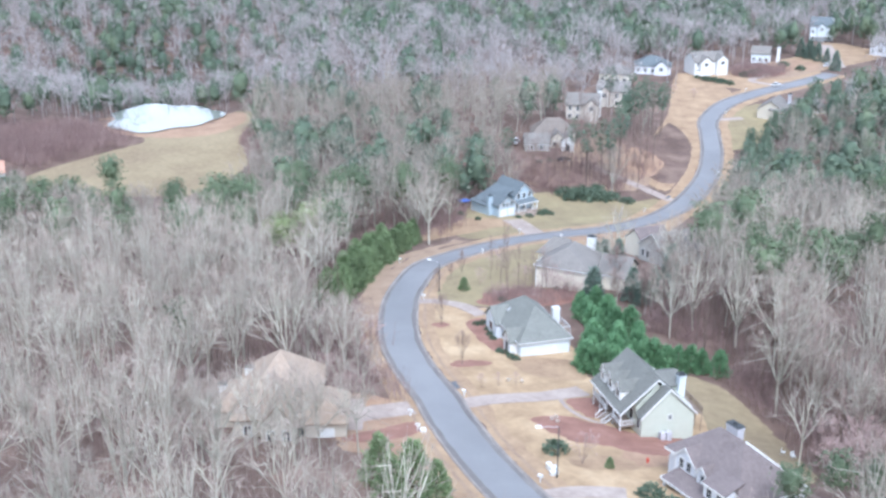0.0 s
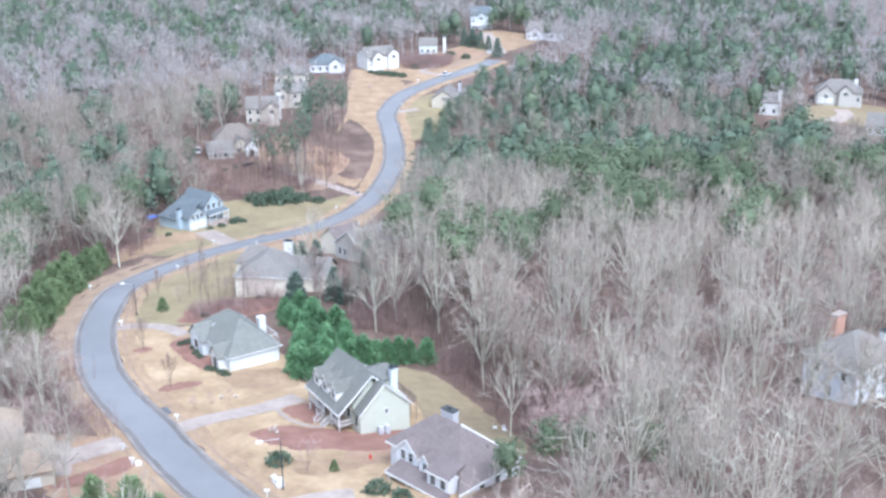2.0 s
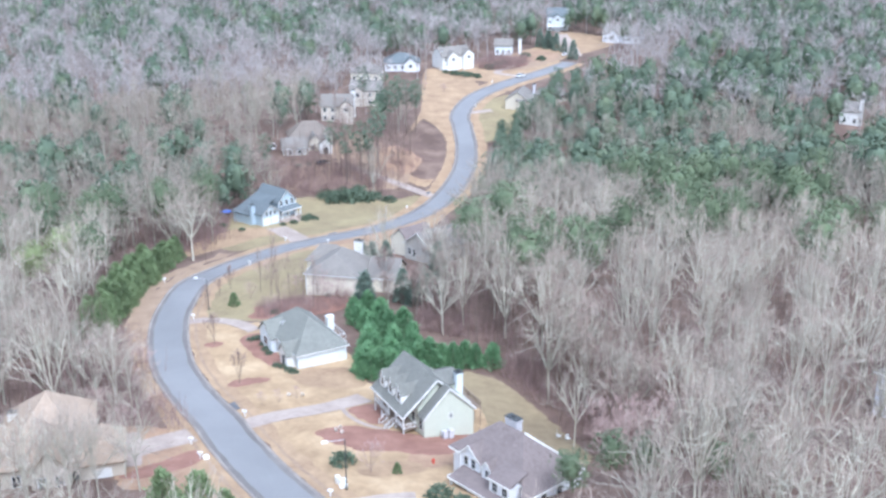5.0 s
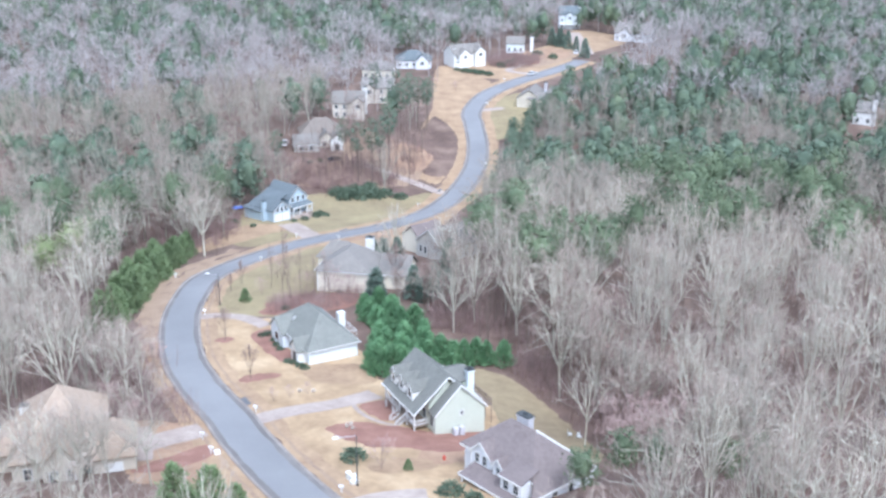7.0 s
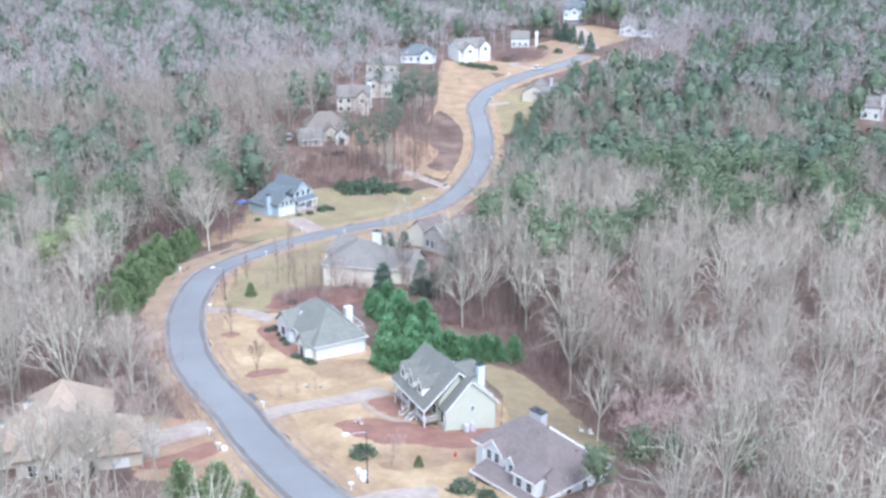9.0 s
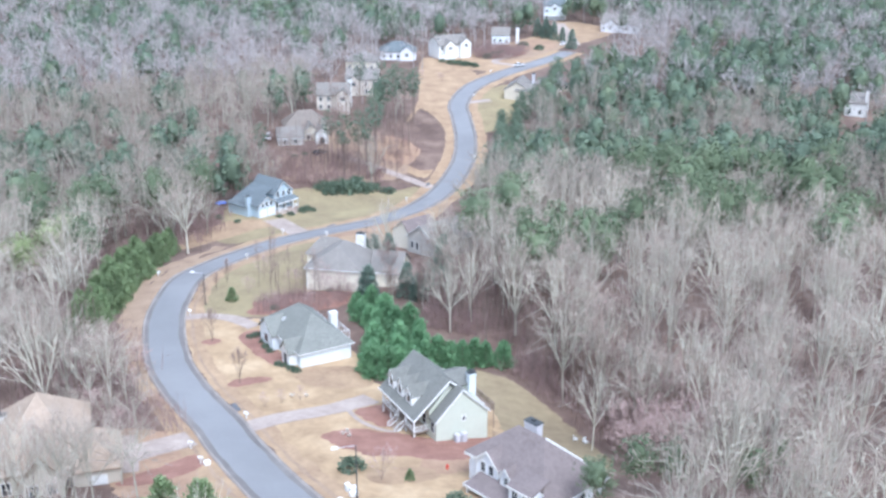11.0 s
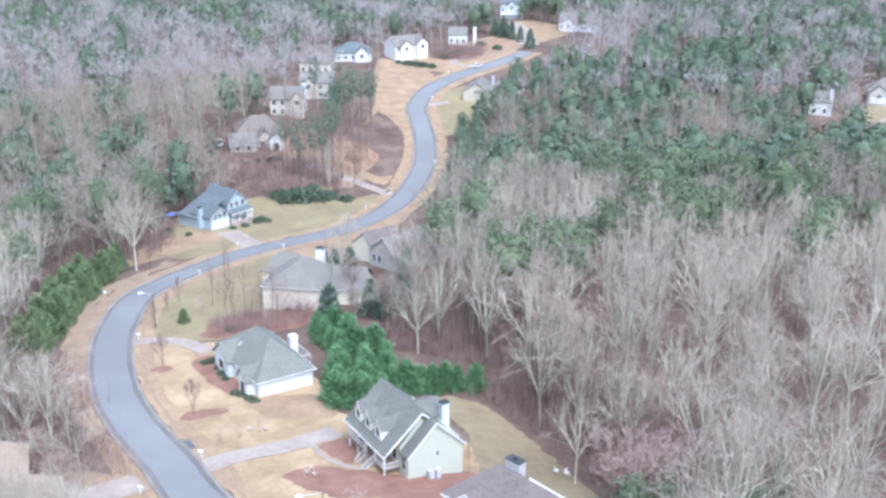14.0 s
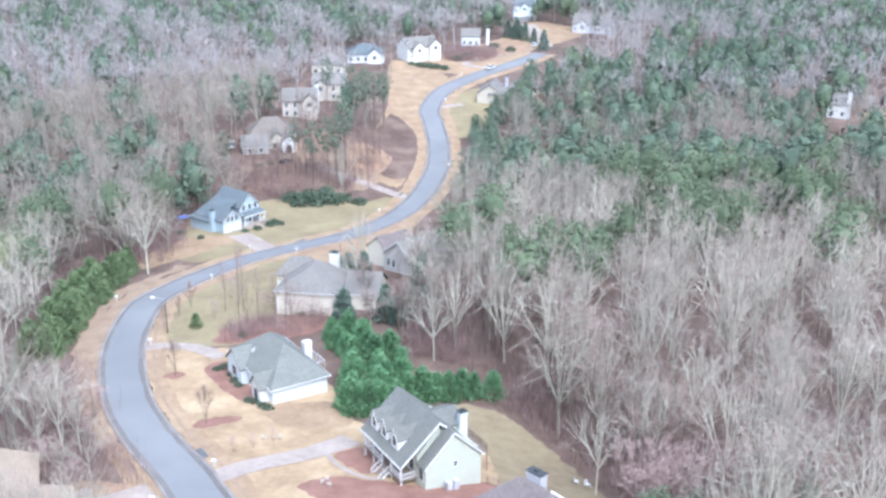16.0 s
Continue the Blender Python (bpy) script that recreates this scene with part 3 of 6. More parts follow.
    for k in range(13):
        rl.box(8.85 + k * 0.2, 8.89 + k * 0.2, 3.62, 3.66, 0.68, 1.58)
    part("deck_railing", rl, DECKWOOD, deck)
    for x in (3.0, 4.0):
        ac = Shape().box(x - 0.38, x + 0.38, -1.15, -0.4, -0.75, 0.75)
        for k in range(6):
            ac.box(x - 0.4, x + 0.4, -1.17, -0.38, -0.15 + 0.14 * k, -0.1 + 0.14 * k)
        ac.tube((x, -0.78, 0.75), (x, -0.78, 0.81), 0.3, 0.3, 10)
        thing("air_conditioner", h.matrix_world @ pose(0, 0, 0), "grey outdoor cooling unit beside the house wall", "air conditioner", "cooling units", data=mesh_of("air_conditioner", ac, STONE))


def white_house():
    h = base("house", 13.7, 176.0, 7.2, 17, "white single-storey house with grey hipped roof")
    part("wall", Shape().box(0.2, 9.5, 0.2, 16.4, -2.4, 2.7), PALE, h)
    part("roof", hip_roof(Shape(), 0.2, 9.5, 0.2, 16.4, 2.7, 7.1, cap=6.0), GREY_ROOF, h)
    t = Shape()
    t.box(-0.3, 10.0, -0.33, -0.26, 2.52, 2.67).box(-0.33, -0.26, -0.3, 16.9, 2.52, 2.67).box(9.96, 10.03, -0.3, 16.9, 2.52, 2.67)
    part("trim", t, WHITE, h)
    e = part("entrance_gable", gable_wall(Shape(), -1.3, 3.0, 1.6, 4.6, -1.5, 2.6, 4.3, along="x"), WHITE, h, "white gabled entrance")
    part("entrance_roof", gable_roof(Shape(), -1.3, 3.0, 1.6, 4.6, 2.6, 4.35, along="x", over=0.3, thick=0.14), GREY_ROOF, e)
    door(h, "-x", -1.3, 3.1, -0.3, 1.1, 2.3, DARK)
    part("front_wing", gable_wall(Shape(), -1.0, 3.0, 9.5, 15.0, -1.5, 2.6, 4.9, along="x"), PALE, h)
    part("front_wing_roof", gable_roof(Shape(), -1.0, 3.6, 9.5, 15.0, 2.6, 4.95, along="x", over=0.35, thick=0.15), GREY_ROOF, h)
    window(h, "-x", -1.0, 12.2, 0.5, 1.6, 1.5, 3)
    window(h, "-x", 0.2, 6.9, 0.5, 1.4, 1.5, 3)
    door(h, "-y", 0.2, 6.6, -0.6, 0.9, 2.0)
    chimney(h, 10.0, 8.2, -1, 5.2, 1.3, 1.0, WHITESIDE, cap=False)
    part("skylight", Shape().poly([(1.5, 11.1, 4.42), (2.15, 11.1, 5.0), (2.15, 10.3, 5.0), (1.5, 10.3, 4.42)], [(0, 1, 2, 3), (3, 2, 1, 0)]), WHITE, h)
    dk = part("deck", Shape().box(9.85, 12.8, 7.5, 12.5, 0.1, 0.3), DECKWOOD, h)
    rl = Shape().box(12.7, 12.8, 7.5, 12.5, 1.2, 1.3).box(9.85, 12.8, 7.5, 7.6, 1.2, 1.3)
    for k in range(6):
        rl.box(12.7, 12.8, 7.5 + k * 0.98, 7.6 + k * 0.98, -2, 1.2)
    part("deck_railing", rl, WHITE, dk)


def blue_house():
    h = base("house", 15.6, 287.5, -3.3, 36, "blue-grey two-storey house with slate roof and white porch")
    part("wall", gable_wall(Shape(), 6.4, 12.6, 1.0, 10.5, -2, 5.0, 8.0), BLUE, h)
    part("roof", gable_roof(Shape(), 6.4, 12.6, 1.0, 10.5, 5.0, 8.05, over=0.35), BLUE_ROOF, h)
    part("middle_wall", Shape().box(0.0, 6.39, 3.0, 10.6, -2, 3.3), BLUE, h)
    part("middle_roof", Shape().slab([(-0.4, 2.6, 3.2), (8.0, 2.6, 6.5), (8.0, 10.9, 6.5), (-0.4, 10.9, 3.2)], 0.2), BLUE_ROOF, h)
    part("garage_wing", gable_wall(Shape(), 0.0, 5.6, 0.0, 6.5, -2, 3.4, 5.4), BLUE, h)
    part("garage_roof", gable_roof(Shape(), 0.0, 5.6, 0.0, 7.0, 3.4, 5.5), BLUE_ROOF, h)
    part("side_wall", Shape().box(-1.2, 0, 4.0, 11.0, -2, 2.4), BLUE, h)
    part("side_roof", Shape().slab([(-1.6, 3.7, 2.75), (-0.42, 3.7, 3.15), (-0.42, 11.3, 3.15), (-1.6, 11.3, 2.75)], 0.18), BLUE_ROOF, h)
    door(h, "-y", 0.0, 1.6, 0.1, 2.3, 2.1, WHITE, "garage_door")
    door(h, "-y", 0.0, 4.2, 0.1, 2.3, 2.1, WHITE, "garage_door")
    part("porch_floor", Shape().box(5.7, 13.0, -0.9, 1.0, -1.5, 0.6), CONCRETE, h)
    part("porch_roof", Shape().slab([(5.75, -1.2, 3.0), (13.0, -1.2, 3.0), (13.0, 0.98, 3.7), (5.75, 0.98, 3.7)], 0.2), BLUE_ROOF, h)
    part("porch_fascia", Shape().box(5.75, 13.0, -1.26, -1.2, 2.7, 3.0), WHITE, h)
    for x in (6.2, 8.7, 11.2, 12.9):
        part("post", Shape().box(x - 0.12, x + 0.12, -0.85, -0.6, 0.6, 2.95), WHITE, h)
    st = Shape()
    for k in range(5):
        st.box(8.9, 11.0, -1.2 - 0.3 * k, -0.9 - 0.3 * k, -1.5, 0.42 - 0.18 * k)
    part("steps", st, CONCRETE, h)
    for a, b in ((6.3, 8.6), (11.3, 12.8)):
        rl = Shape().box(a, b, -0.76, -0.68, 1.4, 1.48).box(a, b, -0.76, -0.68, 0.75, 0.82)
        for k in range(int((b - a) / 0.22)):
            rl.box(a + 0.1 + k * 0.22, a + 0.15 + k * 0.22, -0.74, -0.7, 0.82, 1.4)
        part("railing", rl, WHITE, h)
    for x in (7.4, 12.4):
        window(h, "-y", 1.0, x, 1.2, 1.2, 1.5)
    door(h, "-y", 1.0, 9.9, 0.6, 1.1, 2.1, DARK)
    for x in (7.6, 9.5, 11.4):
        window(h, "-y", 1.0, x, 3.95, 1.0, 1.4)
    for x in (1.4, 2.8, 4.2):
        window(h, "-y", 0.0, x, 2.75, 0.85, 1.25)
    t = Shape()
    for c, hw, ze, zr, fy in ((2.8, 3.2, 3.35, 5.45, -0.42), (9.5, 3.45, 4.7, 8.0, 0.6)):
        for sg in (-1, 1):
            p, q = (c + sg * hw, ze), (c, zr)
            t.poly([(p[0], fy, p[1] - 0.2), (q[0], fy, q[1] - 0.2), (q[0], fy, q[1] + 0.08), (p[0], fy, p[1] + 0.08), (p[0], fy + 0.06, p[1] - 0.2), (q[0], fy + 0.06, q[1] - 0.2), (q[0], fy + 0.06, q[1] + 0.08), (p[0], fy + 0.06, p[1] + 0.08)],
                   [(0, 1, 2, 3), (3, 2, 1, 0), (7, 6, 5, 4), (0, 4, 5, 1), (3, 2, 6, 7)])
    for cx, y0, zt in ((0.0, -0.06, 3.5), (5.6, -0.06, 3.5), (6.4, 0.94, 5.0), (12.6, 0.94, 5.0)):
        t.box(cx - 0.13, cx + 0.13, y0, y0 + 0.08, -0.5 if y0 < 0 else 2.7, zt)
    part("trim", t, WHITE, h)
    chimney(h, -0.6, 3.4, -1, 5.6, 1.3, 0.9, BLUE)


def cream_house():
    h = base("house", 19.7, 216.2, 4.7, -25, "cream house with weathered brown-grey hipped roof among trees", )
    part("wall", Shape().box(0, 11.3, 0, 11.5, -2.5, 5.0), CREAM, h)
    part("roof", hip_roof(Shape(), 0, 11.3, 0, 11.5, 5.0, 8.6, cap=4.2), DULL_ROOF, h)
    part("trim", Shape().box(-0.46, 11.76, -0.53, -0.47, 4.82, 4.98).box(-0.53, -0.47, -0.5, 7.4, 4.82, 4.98).box(-0.06, 0.12, -0.06, -0.003, -0.5, 4.7), WHITE, h)
    chimney(h, 8.6, 10.2, 0, 9.3, 1.7, 1.1, WHITESIDE)
    window(h, "-x", 0.0, 2.2, 1.2, 0.9, 1.5)
    part("side_wing", Shape().box(-2.4, -0.003, 8.0, 12.8, -2.5, 4.9), CREAM, h)
    part("side_wing_roof", hip_roof(Shape(), -2.4, 6.0, 8.0, 12.8, 4.9, 8.0), DULL_ROOF, h)
    part("link", Shape().box(11.303, 12.2, 4.6, 11.0, -2.5, 3.2), CREAM, h)
    part("link_roof", Shape().slab([(11.31, 4.3, 3.3), (12.0, 4.3, 3.3), (12.0, 11.3, 3.3), (11.31, 11.3, 3.3)], 0.12), DULL_ROOF, h)
    part("rear_wing", gable_wall(Shape(), 12.2, 18.2, 4.2, 12.4, -2.5, 3.7, 6.4, along="x"), CREAM, h)
    part("rear_wing_roof", gable_roof(Shape(), 12.2, 18.2, 4.2, 12.4, 3.7, 6.5, along="x"), DULL_ROOF, h)
    part("rear_wing_fascia", Shape().box(11.8, 18.6, 3.74, 3.8, 3.25, 3.5), WHITE, h)
    part("porch_wall", Shape().box(11.31, 13.2, 0.6, 4.0, -2.5, 2.2), CREAM, h)
    part("porch_roof", Shape().slab([(11.31, 0.2, 2.3), (13.5, 0.2, 2.3), (13.5, 4.15, 3.2), (11.31, 4.15, 3.2)], 0.15), DULL_ROOF, h)


def valley_house():
    h = base("house", 47.3, 235.0, 3.3, 27, "grey-beige house with broad brown-grey roof behind trees")
    part("wall", gable_wall(Shape(), 0, 15, -5, 4.6, -3, 3.3, 6.6, along="x"), GREIGE, h)
    part("roof", gable_roof(Shape(), 0, 15, -5, 4.6, 3.3, 6.7, along="x"), DULL_ROOF, h)
    t = Shape()
    for p, q in (((-5.4, 3.1), (-0.2, 6.8)), ((-0.2, 6.8), (5.0, 3.1))):
        t.poly([(-0.46, p[0], p[1] - 0.15), (-0.46, q[0], q[1] - 0.15), (-0.46, q[0], q[1] + 0.1), (-0.46, p[0], p[1] + 0.1), (-0.41, p[0], p[1] - 0.15), (-0.41, q[0], q[1] - 0.15), (-0.41, q[0], q[1] + 0.1), (-0.41, p[0], p[1] + 0.1)],
               [(0, 3, 2, 1), (4, 5, 6, 7), (0, 1, 5, 4), (3, 7, 6, 2)])
    part("trim", t, WHITE, h)
    window(h, "-x", 0.0, 1.2, 0.8, 0.9, 1.6)
    window(h, "-x", 0.0, 2.9, 0.8, 0.9, 1.6)
    part("wing", gable_wall(Shape(), 1.2, 9, 4.603, 11.5, -3, 2.5, 5.2, along="x"), CREAM, h)
    part("wing_roof", gable_roof(Shape(), 1.2, 9, 4.603, 11.5, 2.5, 5.3, along="x", over=0.3), BROWN_ROOF, h)


def brown_house():
    h = base("house", 31.3, 126.4, 12.2, -61, "pale grey house with brown hipped roof and stone chimney")
    # local x runs along the front, local y to the back
    part("wall", Shape().box(-3, 11.5, 0.6, 9.9, -3, 2.9).box(-2.8, 9.6, 0.603, 5.0, 2.9, 4.1), LILAC, h)
    top = [(1.2, 5.2, 7.9), (5.6, 5.2, 7.9), (-3.4, 0.1, 4.2), (10.4, 0.1, 4.2), (12.0, -1.9, 3.0), (12.0, 10.4, 3.0), (-3.4, 10.4, 3.0)]
    low = [(x, y, z - 0.2) for x, y, z in top]
    part("roof", Shape().poly(top + low, [(2, 3, 1, 0), (3, 4, 5, 1), (1, 5, 6, 0), (0, 6, 2), (2, 9, 10, 3), (3, 10, 11, 4), (4, 11, 12, 5), (5, 12, 13, 6), (6, 13, 9, 2), (9, 13, 12, 11, 10)]), BROWN_ROOF, h)
    part("trim", Shape().box(-3.4, 10.3, 0.03, 0.09, 3.8, 4.1).box(12.01, 12.08, -1.9, 10.4, 2.72, 3.02), WHITE, h)
    part("porch_roof", Shape().slab([(-0.3, -3.0, 2.0), (6.3, -3.0, 2.0), (6.3, 0.58, 2.8), (-0.3, 0.58, 2.8)], 0.16), BROWN_ROOF, h)
    part("porch_roof", Shape().slab([(6.31, -3.0, 2.0), (10.4, -3.0, 2.0), (10.4, -1.62, 2.35), (6.31, -1.62, 2.35)], 0.16), BROWN_ROOF, h)
    part("porch_fascia", Shape().box(-0.36, 10.46, -3.06, -3.0, 1.72, 2.0).box(-0.42, -0.36, -3.0, 0, 1.72, 2.1), WHITE, h)
    for x in (0.2, 3.6, 7.0, 10.1):
        part("post", Shape().box(x - 0.12, x + 0.12, -2.9, -2.66, -1.5, 2.0), WHITE, h)
    def front_gable(x0, x1, y0, ze, zr, label):
        c = (x0 + x1) / 2
        d = part("front_gable", gable_wall(Shape(), x0, x1, y0, 4.6, 0.0, ze, zr), LILAC, h, label)
        part("front_gable_roof", gable_roof(Shape(), x0, x1, y0, 5.0, ze, zr + 0.05, over=0.28, thick=0.12), BROWN_ROOF, d)
        t = Shape()
        k = (zr - ze) / (c - x0)
        for p, q in (((x0 - 0.3, ze - 0.3 * k), (c, zr)), ((c, zr), (x1 + 0.3, ze - 0.3 * k))):
            t.poly([(p[0], y0 - 0.34, p[1] - 0.1), (q[0], y0 - 0.34, q[1] - 0.1), (q[0], y0 - 0.34, q[1] + 0.2), (p[0], y0 - 0.34, p[1] + 0.2),
                    (p[0], y0 - 0.28, p[1] - 0.1), (q[0], y0 - 0.28, q[1] - 0.1), (q[0], y0 - 0.28, q[1] + 0.2), (p[0], y0 - 0.28, p[1] + 0.2)],
                   [(0, 1, 2, 3), (7, 6, 5, 4), (0, 4, 5, 1), (3, 2, 6, 7)])
        for e in (x0, x1):
            t.box(e - 0.09, e + 0.09, y0 - 0.05, y0 - 0.003, 1.0, ze)
        part("front_gable_trim", t, WHITE, d)

    front_gable(-1.0, 2.8, -0.05, 4.2, 5.9, "two-storey front gable with white trim")
    window(h, "-y", -0.05, 0.2, 2.85, 0.75, 1.3)
    window(h, "-y", -0.05, 1.6, 2.85, 0.75, 1.3)
    front_gable(3.6, 5.4, -0.35, 4.0, 5.1, "small entry gable with white trim")
    window(h, "-y", -0.35, 4.5, 2.9, 0.6, 1.0)
    # the near bay stands forward under the main roof
    bay = part("bay", Shape().box(6.3, 9.9, -1.6, 0.597, 0.0, 4.2), LILAC, h, "two-storey front bay with white window frames")
    part("bay_roof", Shape().slab([(6.0, -1.95, 4.35), (10.15, -1.95, 4.35), (10.15, 1.4, 5.4), (6.0, 1.4, 5.4)], 0.16), BROWN_ROOF, bay)
    part("bay_fascia", Shape().box(6.0, 10.15, -2.01, -1.95, 4.08, 4.34).box(6.22, 6.38, -1.66, -1.603, 0.5, 4.1).box(9.82, 9.98, -1.66, -1.603, 0.5, 4.1), WHITE, bay)
    for x in (7.2, 9.0):
        window(h, "-y", -1.6, x, 2.55, 0.85, 1.3)
    # white rake along the back slope
    part("rear_rake", Shape().poly([(11.9, 10.5, 2.85), (5.7, 5.3, 7.72), (5.7, 5.3, 8.0), (11.9, 10.5, 3.15), (12.02, 10.38, 2.85), (5.82, 5.18, 7.72), (5.82, 5.18, 8.0), (12.02, 10.38, 3.15)],
                                   [(0, 1, 2, 3), (7, 6, 5, 4), (0, 4, 5, 1), (3, 2, 6, 7)]), WHITE, h)
    for y in (3.0, 6.0, 8.4):
        window(h, "+x", 11.5, y, 0.9, 0.9, 1.5)
    part("rear_wing", Shape().box(1.0, 10.3, 9.91, 12.0, -3, 1.3), LILAC, h)
    part("rear_roof", Shape().slab([(0.6, 10.42, 2.8), (10.75, 10.42, 2.8), (10.75, 12.5, 1.35), (0.6, 12.5, 1.35)], 0.18), BROWN_ROOF, h)
    part("rear_fascia", Shape().box(0.6, 10.75, 12.5, 12.56, 1.1, 1.35), WHITE, h)
    chimney(h, 2.9, 6.1, 0, 8.7, 2.1, 1.1, STONE, label="grey stone chimney with dark metal cap")


def tan_house():
    h = base("house", -31.6, 139.6, 11.0, 3, "beige house with large tan hipped roof behind bare trees")
    part("wall", Shape().box(2, 14.0, 0, 17, -2.5, 3.4), TANSIDE, h)
    part("roof", hip_roof(Shape(), 2, 14.0, 0, 17, 3.4, 8.9, cap=11.5, back=5.8), TAN_ROOF, h)
    part("garage_wing", Shape().box(12.5, 18.0, -0.6, 8.5, -2.5, 2.9), TANSIDE, h)
    part("garage_roof", hip_roof(Shape(), 12.5, 18.0, -0.6, 8.5, 2.9, 5.6), TAN_ROOF, h)
    part("front_gable", gable_wall(Shape(), 6.0, 11.0, -1.6, 5, -2.5, 3.2, 6.2), TANSIDE, h)
    part("front_gable_roof", gable_roof(Shape(), 6.0, 11.0, -1.6, 6, 3.2, 6.3), TAN_ROOF, h)
    part("side_wing", Shape().box(-1.0, 3.0, 4.0, 12, -2.5, 2.8), TANSIDE, h)
    part("side_wing_roof", hip_roof(Shape(), -1.0, 4.5, 4.0, 12, 2.8, 5.4), TAN_ROOF, h)
    door(h, "-y", -0.6, 15.2, -0.2, 2.4, 2.2, WHITE, "garage_door")
    for x in (7.4, 9.6):
        window(h, "-y", -1.6, x, 0.6, 1.0, 1.7)
    window(h, "-y", 0.0, 4.0, 0.6, 1.0, 1.7)
    door(h, "-y", 0.0, 11.7, -0.2, 1.0, 2.1, DARK)
    chimney(h, -0.6, 9.0, 0, 4.6, 1.2, 0.9, WHITESIDE)
    chimney(h, 3.0, 13.0, 3, 5.4, 1.2, 0.9, WHITESIDE)


def wood_house():
    h = base("house", 99.7, 123.4, 12.0, 19, "tall pale blue-grey house with grey hipped roof deep in the woods")
    part("wall", Shape().box(0, 11, 0, 9.3, -3.0, 6.6), LILAC, h)
    part("roof", hip_roof(Shape(), 0, 11, 0, 9.3, 6.6, 10.2), DULL_ROOF, h)
    part("trim", Shape().box(-0.5, 11.5, -0.53, -0.46, 6.3, 6.57).box(-0.53, -0.46, -0.5, 9.8, 6.3, 6.57), WHITE, h)
    part("wing", Shape().box(7, 15, -5.5, 0, -3, 3.2), PALE, h)
    part("wing_roof", hip_roof(Shape(), 7, 15, -5.5, 0.4, 3.2, 5.8), DULL_ROOF, h)
    for y in (2.2, 6.8):
        window(h, "-x", 0.0, y, 4.2, 0.9, 1.4)
    window(h, "-x", 0.0, 4.6, 1.0, 0.9, 1.5)
    for x in (1.5, 4.5):
        window(h, "-y", 0.0, x, 4.2, 0.9, 1.5)
        window(h, "-y", 0.0, x, 1.0, 0.9, 1.7)
    chimney(h, 8.6, 9.9, 0, 10.2, 2.3, 1.1, BRICK, label="pale red brick chimney with concrete top", cap=False)
    part("chimney_cap", Shape().box(7.3, 9.9, 9.2, 10.6, 10.2, 10.42), CONCRETE, h)
    chimney(h, 10.3, 2.7, 6, 9.5, 1.4, 1.0, WHITESIDE)
    dk = part("deck", Shape().box(1.0, 6.8, -3.0, 0.0, 0.6, 0.8), WHITE, h)
    for x in (1.0, 3.8, 6.6):
        part("post", Shape().box(x, x + 0.15, -2.95, -2.8, -3.0, 1.8), WHITE, dk)
    part("deck_railing", Shape().box(1, 6.8, -2.96, -2.88, 1.7, 1.8).box(1, 1.08, -2.9, 0, 1.7, 1.8), WHITE, dk)


def far_house(x, y, rz, w, d, ht, pitch, wall, roof, label, gables=(), garage=(), chim=None, porch=False, sink=3.0, lift=0.0, hip=False):
    """A plainer house: body, gabled roof, front gables at given places, windows in storeys."""
    h = base("house", x, y, float(land(x, y)) + lift, rz, label)
    x0, x1 = -w / 2, w / 2
    if hip:
        part("wall", Shape().box(x0, x1, 0, d, -sink, ht), wall, h)
        part("roof", hip_roof(Shape(), x0, x1, 0, d, ht, ht + pitch), roof, h)
    else:
        part("wall", gable_wall(Shape(), x0, x1, 0, d, -sink, ht, ht + pitch, along="x"), wall, h)
        part("roof", gable_roof(Shape(), x0, x1, 0, d, ht, ht + pitch + 0.05, along="x"), roof, h)
    for c, gw, gh in gables:
        part("front_gable", gable_wall(Shape(), c - gw / 2, c + gw / 2, -1.6, d / 2, -sink, gh, gh + gw * 0.42), wall, h)
        part("front_gable_roof", gable_roof(Shape(), c - gw / 2, c + gw / 2, -1.6, d / 2, gh, gh + gw * 0.42 + 0.05, over=0.35), roof, h)
        window(h, "-y", -1.6, c, gh - 1.9, 1.5, 1.4, 3)
    for c in garage:
        door(h, "-y", -1.62, c, 0.0, 2.5, 2.2, WHITE, "garage_door")
    floors = max(1, int(ht / 2.8))
    for fl in range(floors):
        k = int(w / 2.6)
        for n in range(k):
            c = x0 + w * (n + 0.5) / k
            if all(abs(c - g[0]) > g[1] / 2 for g in gables):
                window(h, "-y", 0.0, c, 0.9 + 2.8 * fl, 1.0, 1.5)
    if chim:
        chimney(h, chim[0], chim[1], 0, ht + chim[2], 1.4, 1.0, chim[3])
    if porch:
        p = part("porch", Shape().box(x0 - 0.5, x1 + 0.5, -3.0, 0, 2.3, 2.5), WHITE, h, "white raised deck on posts")
        for n in range(6):
            c = x0 + w * n / 5
            part("post", Shape().box(c - 0.1, c + 0.1, -2.95, -2.75, -sink, 3.5), WHITE, p)
        rl = Shape().box(x0 - 0.5, x1 + 0.5, -3.0, -2.92, 3.4, 3.5)
        for n in range(int(w / 0.25)):
            rl.box(x0 + n * 0.25, x0 + 0.06 + n * 0.25, -2.98, -2.94, 2.5, 3.4)
        part("railing", rl, WHITE, p)
    return h


green_house()
white_house()
blue_house()
cream_house()
valley_house()
brown_house()
tan_house()
wood_house()
far_house(113, 466, 14, 14, 10, 5.8, 3.2, WHITESIDE, DULL_ROOF, "white two-storey house with gables on the far lawn", ((-2.5, 5, 5.8), (5.0, 5.0, 6.4)), (-6.3,), (-6.0, 3.0, 2.2, WHITESIDE))
far_house(89, 467, -10, 15, 11, 3.6, 3.6, LILAC, BLUE_ROOF, "pale house with blue-grey hipped roof at the wood's edge", ((3.5, 5.5, 3.6),), hip=True)
